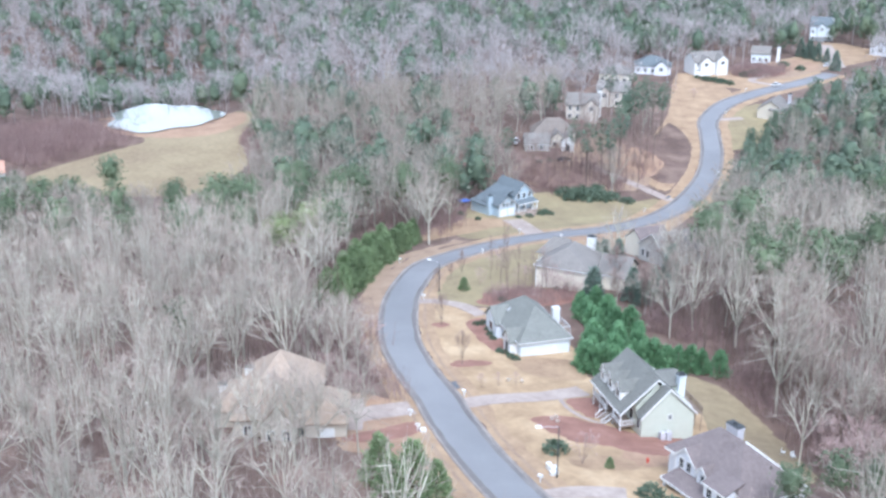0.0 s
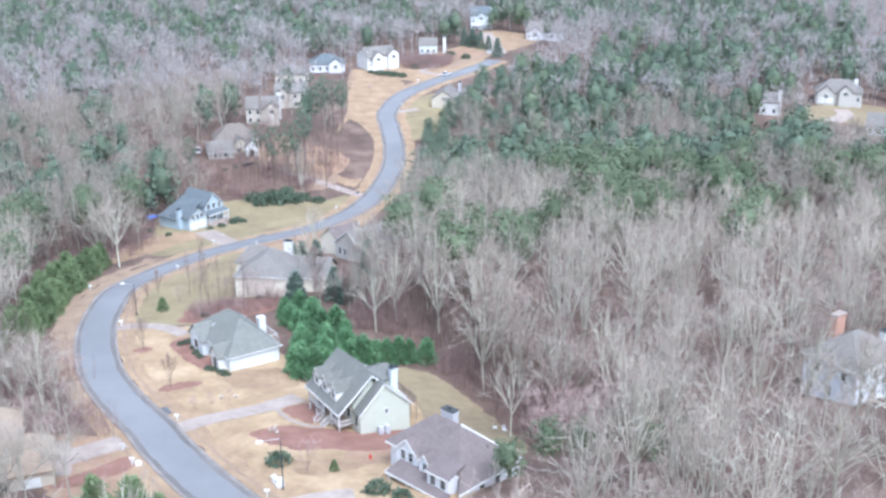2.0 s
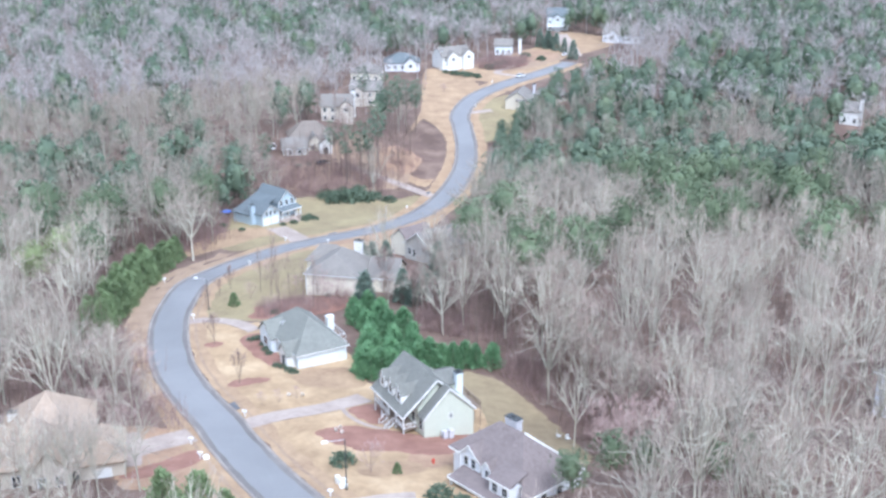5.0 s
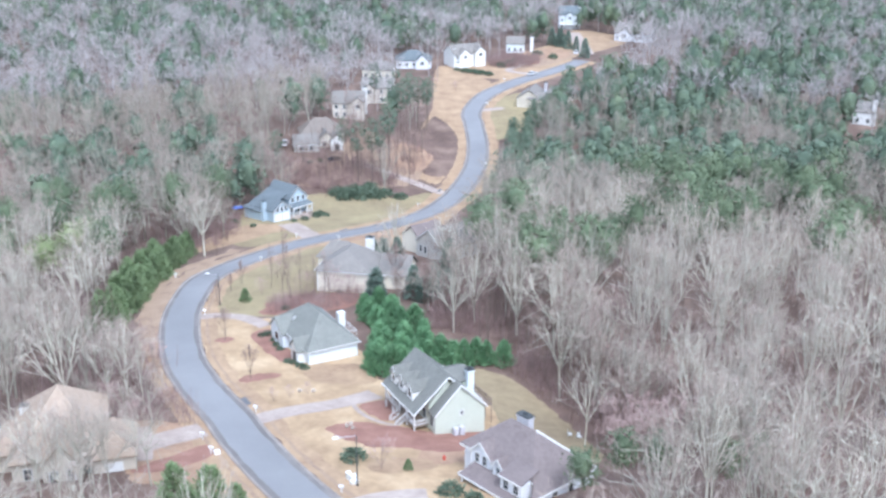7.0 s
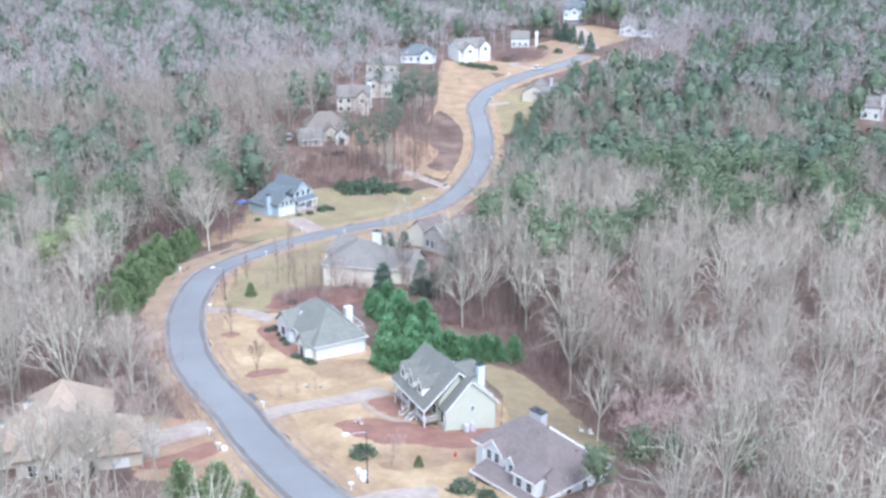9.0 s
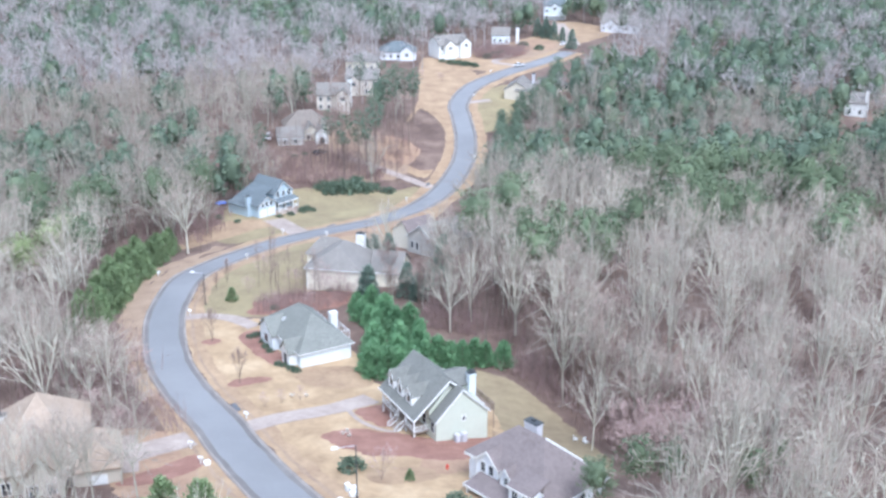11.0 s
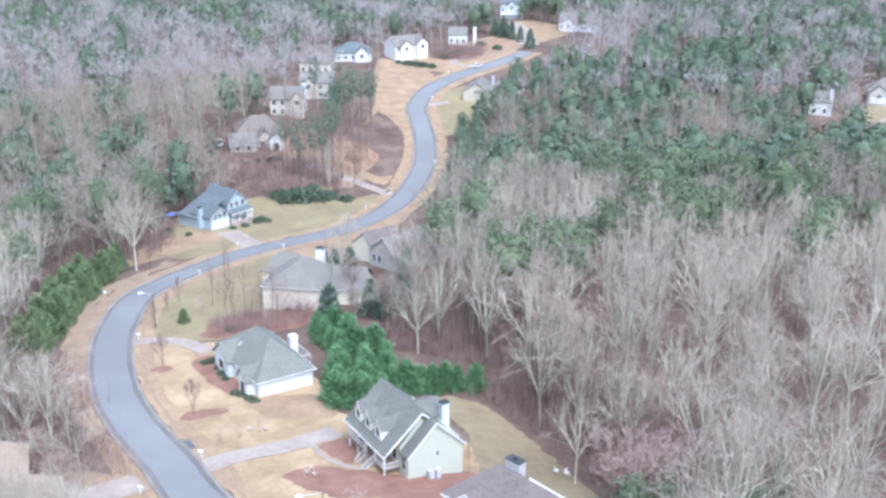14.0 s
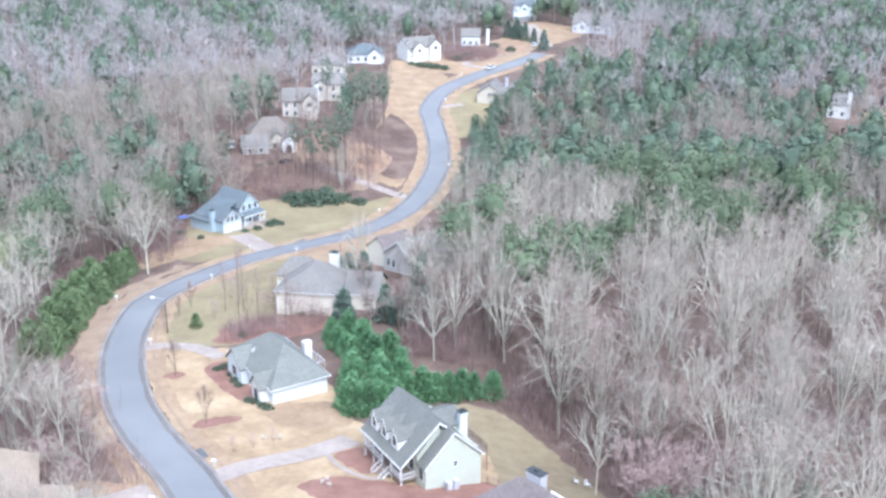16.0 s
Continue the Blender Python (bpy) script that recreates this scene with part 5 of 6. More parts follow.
def tree_thing(name, wood, leaves, wood_mat, leaf_mat, label, category, group):
    proto = thing(name, Matrix(), label, category, group, data=mesh_of(name, wood, wood_mat))
    part("crown", big_mesh("crown", [tuple(v) for v in leaves[0]], leaves[1], leaf_mat), leaf_mat, proto)
    return proto


def plant(protos, places, base_h):
    """One tree at each place: the first of each kind stands itself, the rest are copies."""
    used = set()
    for px, py, H, g, a, wide, *rest in places:
        n = int(abs(px * 7.3 + py * 3.1)) % len(protos)
        s = H / base_h
        m = Matrix.LocRotScale((px, py, float(land(px, py))), Euler((0, 0, a)), (s * wide, s * wide, s))
        if n in used:
            copy_thing(protos[n], m).scale = (s * wide, s * wide, s)
        else:
            protos[n].matrix_world = m
            used.add(n)
    for n, p in enumerate(protos):
        if n not in used:
            for c in list(p.children_recursive):
                bpy.data.objects.remove(c)
            bpy.data.objects.remove(p)


def forest(name, templates, places, material, base_h, label, category):
    """All trees of a kind at the places, joined."""
    VV, TT, n = [], [], 0
    arrs = [(np.array([tuple(v) for v in V], dtype=np.float32), np.array(T)) for V, T in templates]
    for k, (px, py, H, g, a, wide, *rest) in enumerate(places):
        V, T = arrs[k % len(arrs)]
        s = H / base_h
        c, q = math.cos(a) * s * wide, math.sin(a) * s * wide
        VV.append(np.column_stack([V[:, 0] * c - V[:, 1] * q + px, V[:, 0] * q + V[:, 1] * c + py, V[:, 2] * s + float(land(px, py))]))
        TT.append(T + n)
        n += len(V)
    if VV:
        tagged(new(name, big_mesh(name, np.concatenate(VV), np.concatenate(TT), material)), label, category, kind="stuff")


bare = [s for s in spots if not s[3]]
pines = [s for s in spots if s[3]]
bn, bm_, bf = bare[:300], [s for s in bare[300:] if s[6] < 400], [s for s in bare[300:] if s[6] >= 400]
plant([tree_thing("bare_tree", w, t, BARK, TWIG, "leafless grey hardwood tree with pale fanning limbs", "tree", "bare trees") for w, t in bare_near], bn, 16.0)
GREENER = surface("fresh_pine_needles", ((0.105, 0.142, 0.09), (0.15, 0.193, 0.115), (0.215, 0.253, 0.135)), 0.14, 0.5, rough=0.8, bump=0, vary=0.25, island=0.12)
plant([tree_thing("pine_tree", w, t, PINEBARK, GREENER, "tall loblolly pine with broken green crown", "tree", "pines") for w, t in pine_near], pines[:90], 16.0)
mid_near, mid_far = [s for s in bm_ if s[6] < 260], [s for s in bm_ if s[6] >= 260]
forest("bare_woods_limbs", [tri_arrays(w) for w, t in bare_near], mid_near, BARK, 16.0, "pale trunks and limbs of leafless hardwoods", "woods")
forest("bare_woods_crowns", [t for w, t in bare_near], mid_near, TWIG, 16.0, "fine grey-brown twigs of leafless hardwoods", "woods")
forest("hillside_woods_limbs", [tri_arrays(w) for w, t in bare_mid], mid_far, BARK, 16.0, "pale trunks and limbs of the hillside woods", "woods")
forest("hillside_woods_crowns", [t for w, t in bare_mid], mid_far, TWIG, 16.0, "grey-brown twigs of the leafless hillside woods", "woods")
# beyond 400 m limbs and twigs take the colour with haze mixed in
forest("far_woods_limbs", [tri_arrays(w) for w, t in bare_far], bf, HAZED_WOODS, 15.0, "trunks and limbs of distant leafless woods, greyed by painted air haze", "woods")
forest("far_woods_crowns", [t for w, t in bare_far], bf, HAZED_WOODS, 15.0, "twigs of distant leafless woods, greyed by painted air haze", "woods")
forest("far_pine_trunks", [tri_arrays(w) for w, t in pine_far], pines[90:], PINEBARK, 15.0, "trunks of the distant pine wood", "woods")
forest("far_pine_crowns", [t for w, t in pine_far], pines[90:], NEEDLE, 15.0, "grey-green crowns of the distant pine wood", "woods")

# undergrowth: thin saplings and brush between the trunks
brush = []
for k in range(4):
    r = random.Random(800 + k)
    V, T = [], []
    for n in range(20):
        a, q = r.uniform(0, 6.283), r.uniform(0, 1.6)
        p = Vector((math.cos(a) * q, math.sin(a) * q, -0.1))
        e = p + Vector((r.gauss(0, 0.35), r.gauss(0, 0.35), r.uniform(0.6, 2.6)))
        w = Vector((r.uniform(-1, 1), r.uniform(-1, 1), 0)).normalized() * 0.025
        i = len(V)
        V += [p - w, p + w, e]
        T.append((i, i + 1, i + 2))
        for m in range(2):
            g = p.lerp(e, r.uniform(0.4, 0.9))
            h = g + Vector((r.gauss(0, 0.4), r.gauss(0, 0.4), r.uniform(0.2, 0.6)))
            i = len(V)
            V += [g - w * 0.6, g + w * 0.6, h]
            T.append((i, i + 1, i + 2))
    brush.append((V, T))
places = []
for px, py, H, g, a, wide, dist in spots:
    if dist < 340:
        for n in range(2 if dist < 230 else 1):
            qx, qy = px + rng.uniform(-4, 4), py + rng.uniform(-4, 4)
            if not open_ground(qx, qy, 0.5) and not veiled(qx, qy, 0):
                places.append((qx, qy, rng.uniform(0.7, 1.6), False, rng.uniform(0, 6.283), rng.uniform(0.9, 1.3)))
def thicket(poly, n, h0, h1):
    """Brush scattered inside an outline."""
    xs, ys = [p[0] for p in poly], [p[1] for p in poly]
    while n:
        qx, qy = rng.uniform(min(xs), max(xs)), rng.uniform(min(ys), max(ys))
        if inside(poly, qx, qy):
            places.append((qx, qy, rng.uniform(h0, h1), False, rng.uniform(0, 6.283), rng.uniform(0.9, 1.3)))
            n -= 1


thicket([(-30, 165), (-13, 160), (-12, 178), (-15, 200), (-24, 202), (-34, 185)], 150, 1.0, 2.2)
thicket([(-17, 156), (-6, 153), (-9, 166), (-16, 172)], 40, 0.8, 1.6)
thicket(POND_BRUSH, 420, 1.4, 2.8)
thicket([(9, 203), (22, 203), (30, 209), (26, 214), (14, 214), (8, 209)], 110, 0.6, 1.5)
thicket([(34, 205), (48, 200), (60, 204), (60, 226), (46, 222)], 160, 0.8, 1.8)
thicket([(48, 170), (56, 152), (56, 134), (66, 140), (66, 165), (54, 178)], 190, 0.9, 2.0)
thicket([(36, 190), (52, 178), (64, 186), (62, 204), (46, 206)], 120, 0.9, 2.0)
thicket([(-14, 262), (0, 268), (8, 290), (4, 310), (-16, 300)], 180, 0.8, 2.0)
thicket([(-30, 205), (-24, 204), (-17, 238), (-8, 264), (-20, 270), (-34, 235)], 160, 0.8, 2.0)
thicket([(18, 322), (40, 322), (60, 330), (52, 345), (24, 340)], 220, 0.9, 2.2)
thicket(BANK_WOOD, 200, 0.9, 2.2)
thicket([(122, 462), (134, 458), (146, 466), (148, 480), (134, 482), (124, 474)], 130, 1.2, 2.6)
thicket([(-60, 350), (-72, 378), (-66, 384), (-52, 360)], 40, 1.3, 2.4)
forest("undergrowth", brush, places, UNDER, 1.0, "thin reddish-brown saplings and brush on the woodland floor", "undergrowth")

# slim dark understorey stems
stems = []
for k in range(4):
    r = random.Random(850 + k)
    sh = Shape()
    H = 9.0
    tip = Vector((r.gauss(0, 0.5), r.gauss(0, 0.5), H))
    rod(sh, Vector((0, 0, -0.3)), tip * 0.6, 0.07, 0.05, 3)
    rod(sh, tip * 0.6, tip, 0.05, 0.015, 2)
    for n in range(16):
        g = tip * r.uniform(0.45, 1.0)
        e = g + Vector((r.gauss(0, 0.7), r.gauss(0, 0.7), r.uniform(0.5, 1.4)))
        w = Vector((r.uniform(-1, 1), r.uniform(-1, 1), 0)).normalized() * 0.022
        sh.poly([g - w, g + w, e], [(0, 1, 2)])
    stems.append(tri_arrays(sh))
places = []
for px, py, H, g, a, wide, dist in spots:
    if dist < 330:
        for n in range(5 if dist < 230 else 3):
            qx, qy = px + rng.uniform(-5, 5), py + rng.uniform(-5, 5)
            if free(qx, qy, 8.0, 0.5):
                places.append((qx, qy, rng.uniform(6, 13), False, rng.uniform(0, 6.283), 1.0))
for poly, n in (([(47, 176), (54, 154), (55, 134), (72, 128), (76, 160), (64, 196), (44, 204)], 240), ([(-30, 160), (-15, 166), (-18, 200), (-34, 205)], 60), ([(-12, 266), (4, 272), (6, 300), (-20, 305)], 110), ([(-30, 205), (-24, 206), (-16, 240), (-8, 268), (-22, 275), (-36, 235)], 110), ([(18, 322), (60, 326), (66, 345), (52, 372), (24, 344)], 60)):
    xs, ys = [p[0] for p in poly], [p[1] for p in poly]
    while n:
        qx, qy = rng.uniform(min(xs), max(xs)), rng.uniform(min(ys), max(ys))
        if inside(poly, qx, qy):
            n -= 1
            if not open_ground(qx, qy, 0.6):
                places.append((qx, qy, rng.uniform(6, 12), False, rng.uniform(0, 6.283), 1.1))
forest("understorey_stems", stems, places, PINEBARK, 9.0, "slim dark stems of the understorey", "woods")

# ---- planting on the lots ----
FRESH = surface("bright_green_needles", ((0.15, 0.21, 0.11), (0.205, 0.275, 0.14), (0.275, 0.35, 0.18)), 0.3, 1.0, rough=0.7, bump=0, vary=0.2, island=0.3)
TEAL = surface("dark_conifer_needles", ((0.12, 0.17, 0.14), (0.175, 0.235, 0.19), (0.235, 0.3, 0.24)), 0.3, 1.0, rough=0.7, bump=0, vary=0.2, island=0.3)
ROSY = surface("rosy_twigs", ((0.41, 0.3, 0.28), (0.5, 0.375, 0.35), (0.58, 0.46, 0.43)), 0.3, 2.0, bump=0)
BROWNTWIG = surface("brown_twigs", ((0.24, 0.17, 0.155), (0.31, 0.225, 0.2), (0.38, 0.29, 0.26)), 0.3, 2.0, bump=0)


def grown(places, wide=(0.9, 1.15)):
    """Adds a turn and a breadth to each (x, y, height)."""
    return [(x, y, H, False, rng.uniform(0, 6.283), rng.uniform(*wide)) for x, y, H in places]


def row(pts, n, h0, h1, jit=0.6):
    """Plants strung along a line."""
    ln = spline([Vector(pts[0]) * 2 - Vector(pts[1])] + [Vector(p) for p in pts] + [Vector(pts[-1]) * 2 - Vector(pts[-2])], 0.3)
    return [(ln[int(k * (len(ln) - 1) / (n - 1))].x + rng.uniform(-jit, jit), ln[int(k * (len(ln) - 1) / (n - 1))].y + rng.uniform(-jit, jit), rng.uniform(h0, h1)) for k in range(n)]


cyp = row([(25.4, 168.8), (30, 170), (36, 171.8), (42, 172.4), (47.8, 172.4)], 11, 3.9, 5.4, 0.4) + row([(24.6, 171), (27.2, 180), (28.4, 190), (27.0, 199)], 9, 3.8, 5.2, 0.5) + \
    row([(28.6, 171), (31.5, 180), (32.2, 190), (30.2, 199)], 8, 4.2, 5.6, 0.5) + row([(33, 174), (35.4, 181), (35.0, 188)], 4, 4.0, 5.2, 0.5)
plant([tree_thing("leyland_cypress", w, t, PINEBARK, CEDAR, "dense dark green leyland cypress in a screen", "tree", "cypress screen")
       for w, t in (cone_template(520 + k, 6.5, 2.5, 430, 0.46, power=0.62, sway=1.5) for k in range(4))], grown(cyp), 6.5)
plant([tree_thing("conifer", w, t, PINEBARK, TEAL, "dark blue-green conifer standing among the houses", "tree", "dark conifers")
       for w, t in (cone_template(540 + k, 7.5, 2.0, 330, 0.4) for k in range(2))], grown([(38.2, 206.5, 7), (42.5, 206, 7), (30.2, 204.5, 7.5), (40, 204, 5.5), (35.2, 225, 8), (38.5, 227, 7.5), (33.6, 228, 7), (48.5, 219, 8.5), (45.0, 205, 6), (168.5, 473, 8.5), (168.5, 497, 8), (166.5, 503, 8.5), (170.5, 491, 6.5), (164.5, 509, 8)]), 7.5)
plant([tree_thing("young_pine", w, t, PINEBARK, FRESH, "bushy bright green young pine beside the street", "tree", "young pines")
       for w, t in (cone_template(560 + k, 6.5, 2.5, 460, 0.36, power=0.62, up=1.0) for k in range(4))],
      grown(row([(-21, 204), (-19, 214), (-16.6, 227), (-13.4, 240), (-10.4, 251), (-7, 261)], 17, 5.0, 7.0) + row([(-24, 206), (-21.5, 218), (-18.5, 232), (-14, 247)], 9, 6, 8) +
            [(-6.3, 119.5, 6.0), (-3.6, 123.5, 6.5), (-8.0, 125.5, 6.5), (-0.5, 119.5, 5.5), (4.6, 214.0, 2.8), (22.7, 130.2, 1.6)]), 6.5)
plant([tree_thing("pine_tree", w, t, PINEBARK, GREENER, "round-headed light green pine above bare woods", "tree", "light pines")
       for w, t in (pine_template(580 + k, 12.0, 34, 34, 0.36, low=0.4, wide=0.26, puff=1.1, core=0.55) for k in range(3))],
      grown([(-36.6, 270, 16), (-41, 280, 16), (-25, 243, 15), (-97.7, 314, 15), (-100.6, 286.5, 15), (-107.4, 281.8, 15), (-92, 276, 14), (-73, 289, 14), (-80, 267, 13), (-114, 281, 15), (-120, 288, 14), (-126, 296, 14), (81, 221, 13), (85, 216, 14), (115, 240, 14), (125, 241, 13), (106, 233, 14), (66.5, 208, 13), (79, 262, 14), (148, 231, 14), (147, 245, 14), (62, 232, 12), (91, 311, 14.0), (81, 260, 15.2), (70, 243, 16.4), (66, 202, 14.6), (78, 205, 15.8), (106, 229, 14.0), (105, 218, 15.2), (121, 230, 16.4), (141, 238, 14.6), (128, 301, 15.8), (111, 303, 14.0), (100, 308, 15.2), (58, 228, 16.4), (104, 235, 14.6), (119, 238, 15.8), (137, 245, 14.0), (145, 232, 15.2), (114, 284, 16.4), (97, 283, 14.6)], (0.95, 1.2)) + grown([(41.8, 114.5, 8.5), (48.3, 117.5, 9.5), (52.5, 116.5, 9), (60, 111, 9), (-46, 176, 11), (68, 118, 7)]), 12.0)
OLIVE = surface("olive_pine_needles", ((0.17, 0.205, 0.105), (0.24, 0.28, 0.14), (0.32, 0.355, 0.185)), 0.2, 0.6, rough=0.8, bump=0, vary=0.2, island=0.12)
plant([tree_thing("pine_tree", w, t, PINEBARK, OLIVE, "broad olive-green pine standing in bare woods", "tree", "olive pines")
       for w, t in (pine_template(590 + k, 12.0, 34, 34, 0.36, low=0.45, wide=0.27, puff=1.15, core=0.55) for k in range(2))],
      grown([(-36.5, 237, 13.5), (-31.0, 243, 14.5), (-28, 250, 14)], (1.1, 1.25)), 12.0)
plant([tree_thing("tall_pine", w, t, PINEBARK, NEEDLE, "very tall pine with a high crown on the red bank", "tree", "bank pines")
       for w, t in (pine_template(600 + k, 20.0, 30, 13, 0.5, low=0.5, wide=0.13, puff=0.6) for k in range(3))],
      grown([(64.7, 365.5, 20), (67.9, 371.7, 21), (72.7, 375.6, 20), (75.8, 375.9, 19), (71, 382, 20), (66, 380, 21), (56.5, 341.2, 22), (48.9, 328.3, 22), (44.5, 328.5, 21), (58, 352, 20), (41, 339, 18), (52, 332, 20), (20, 330, 18), (8, 318, 18), (14, 324, 17), (0, 308, 18), (60, 392, 20), (78, 384, 18),
             (85, 285, 15), (74, 262, 15)]), 20.0)
plant([tree_thing("roadside_pine", w, t, PINEBARK, NEEDLE, "full green pine crowding the street edge", "tree", "roadside pines")
       for w, t in (pine_template(680 + k, 10.0, 30, 30, 0.42, low=0.2, wide=0.25, puff=1.2, core=0.5) for k in range(3))],
      grown([(90, 322, 9), (93, 330, 10), (97, 338, 10), (99, 346, 10), (101, 353, 9), (103, 360, 10), (95, 322, 11), (99, 331, 11), (103, 341, 11), (105, 349, 11), (107, 357, 10), (86, 312, 9), (110, 364, 11), (115, 371, 11), (120, 378, 11),
             (124, 385, 10), (128, 390, 11), (133, 396, 11), (118, 385, 8), (137, 404, 12), (141, 412, 12)]), 10.0)
plant([tree_thing("slender_tree", w, t, PINEBARK, BROWNTWIG, "slender leafless yard tree on the lawn", "tree", "yard trees")
       for w, t in (bare_template(620 + k, 8.0, 7, 3, 9, 1, thick=0.8, wide=0.72, fork=(0.12, 0.22), twig=1.3) for k in range(3))],
      grown([(3.6, 171.2, 6.5), (-0.2, 191.8, 6.5), (4.4, 226, 5.5), (-0.9, 214.5, 5), (39, 197.5, 11), (33.5, 199, 9), (36, 214, 10), (48.5, 223, 10), (42, 193, 9), (2, 222, 4)]), 8.0)
bank = []
while len(bank) < 42:
    q = (rng.uniform(16, 72), rng.uniform(318, 384))
    if inside(BANK_WOOD, *q) and not veiled(q[0], q[1], 0.5):
        bank.append((q[0], q[1], rng.uniform(10, 16)))
edge = []
while len(edge) < 70:
    q = (rng.uniform(36, 74), rng.uniform(130, 230))
    if (inside([(40, 200), (50, 186), (64, 190), (64, 222), (46, 228), (40, 216)], *q) or inside([(52, 180), (56, 150), (57, 136), (70, 134), (72, 160), (62, 186)], *q)) and not open_ground(q[0], q[1], 1.0) and not veiled(q[0], q[1], 0.5):
        edge.append((q[0], q[1], rng.uniform(8, 13)))
brink_rng = random.Random(77)
brink = []
while len(brink) < 46:
    q = (brink_rng.uniform(46, 72), brink_rng.uniform(134, 200))
    if inside([(50, 198), (50, 182), (57, 166), (58, 150), (58, 136), (68, 136), (70, 160), (64, 196)], *q) and not open_ground(q[0], q[1], 0.6) and not veiled(q[0], q[1], 0.3):
        brink.append((q[0], q[1], brink_rng.uniform(11, 17), 0.5, brink_rng.uniform(0, 6.28), brink_rng.uniform(0.8, 1.1)))
plant([tree_thing("thin_tree", w, t, PINEBARK, BROWNTWIG, "thin tall leafless tree on the wooded bank", "tree", "thin trees")
       for w, t in (bare_template(670 + k, 14.0, 5, 2, 5, 1, thick=0.6, wide=0.5, fork=(0.42, 0.55)) for k in range(3))],
      grown([(46, 332, 11), (52, 335, 12), (57, 346, 12), (62, 357, 13), (66, 360, 13), (70, 368, 12), (50, 345, 11), (38, 337, 10), (60, 335, 10), (30, 340, 11), (45, 352, 12), (26, 346, 12), (56, 372, 13), (60, 379, 13), (40, 372, 12), (48, 376, 13), (53, 356, 14), (66, 345, 13), (69, 352, 14), (43, 345, 13), (35, 333, 12), (28, 332, 13), (54, 338, 13), (64, 338, 12), (32, 326, 12), (22, 324, 12), (10, 310, 12), (4, 304, 13), (0, 296, 12), (-4, 288, 12), (2, 292, 12), (-9, 280, 12), (13.7, 219.3, 12), (20.1, 207.4, 12), (16, 214, 11), (10.5, 222, 10), (13.9, 230, 12), (18.5, 211, 10), (13.2, 206, 11), (12.1, 208, 11), (20.6, 205, 10)] + bank + edge) + brink, 14.0)
plant([tree_thing("ornamental_tree", w, t, BROWNTWIG, ROSY, "small leafless ornamental tree with rosy twigs", "tree", "ornamentals")
       for w, t in (bare_template(640 + k, 5.0, 8, 3, 7, 1, thick=0.7, wide=1.35, fork=(0.06, 0.12)) for k in range(3))],
      grown([(19.6, 131.3, 4.8), (22, 208.7, 6), (12, 228, 5), (17.5, 216, 5), (23, 214, 6), (8, 217, 4), (6.4, 160.6, 2.4), (9.1, 161.1, 2.4), (12.1, 162, 2.4), (55, 138, 9), (112, 144, 11), (64, 172, 11), (70, 150, 9), (26, 211, 5), (19, 204, 4), (29, 207, 5), (12, 206, 4), (-10, 160, 5), (-14, 152, 6), (-12, 178, 6), (-18, 160, 6), (53, 133, 7), (57, 131, 8), (61, 133, 8), (56, 138, 6), (56, 134, 10), (60, 137, 10), (58, 129.5, 10), (63, 131, 10), (54.5, 130, 8), (91.1, 432.6, 4), (97.9, 426.9, 4), (-15, 172, 6), (-13, 168, 5)]), 5.0)
plant([tree_thing("yard_oak", w, t, BARK, TWIG, "large leafless tree standing close before the beige house", "tree", "house trees")
       for w, t in (bare_template(660 + k, 15.0, 8, 3, 9, 1, thick=0.8, wide=1.15, fork=(0.3, 0.4)) for k in range(3))],
      grown([(-11.3, 133.7, 14), (-18.5, 133.5, 13), (-25, 132.5, 14), (-33, 131, 14), (-22, 127, 15), (-29, 126, 15), (-16, 129, 15), (-26, 136, 14), (-20.5, 137, 13), (-36, 134, 15), (-13.5, 139, 11), (-20.2, 155.8, 8), (-15.8, 155.7, 9), (-11.9, 155.7, 10), (-22.6, 163.3, 8), (-13.5, 164, 12), (-16.5, 172, 13), (-19, 166, 13), (-22, 178, 14), (97, 117, 14), (104, 116, 15), (92, 124, 14), (110, 119, 14), (89, 116, 13), (34.3, 226, 10), (39.4, 198, 10), (34.2, 200, 9), (35.6, 219.6, 11), (47.0, 215, 11.5), (41.0, 200, 12), (59, 222, 13)]), 15.0)


def shrub_mesh(seed, n=70, leaf=0.2):
    r = random.Random(seed)
    V, T = [], []
    for k in range(n):
        o = Vector((r.gauss(0, 1), r.gauss(0, 1), abs(r.gauss(0, 1)))).normalized()
        v, t = clump(r, Vector((o.x, o.y, o.z * 0.85)) * r.uniform(0.65, 0.95), 0.22, 7, leaf)
        m = len(V)
        V += v
        T += [tuple(m + i for i in q) for q in t]
    return [tuple(v) for v in V], T


SHRUBS = [(6.5, 191.9, 0.8), (7.8, 192.4, 0.9), (8.6, 189.1, 0.8), (9.0, 186.5, 0.9), (9.4, 184.4, 0.7), (10.3, 178.3, 0.8), (11.2, 177.4, 0.8), (12.2, 175.7, 0.9), (12.9, 174.6, 0.9), (15.9, 135.2, 2.0), (26.6, 121.5, 1.8), (29, 118.6, 1.4),
          (27.6, 294.3, 1.6), (24.1, 290.5, 1.1), (20.9, 288.4, 0.9), (29.0, 297, 1.5), (30.5, 295.5, 1.2), (9.8, 284.5, 1.0), (5, 290, 1.2), (109.6, 456, 2.2), (112.5, 453.5, 2.4), (114.7, 451.4, 2.2), (117.4, 448.5, 2.0), (106.5, 460, 1.6), (150, 485.5, 2.2), (154.2, 475, 2.4),
          (38, 315, 2.6), (40.5, 317, 3.2), (43.2, 316.5, 3.4), (46, 317.5, 3.2), (48.2, 316.5, 3.0), (51, 318, 2.6), (42, 320, 3.4), (46.5, 321, 3.6), (37, 319, 3.0)]
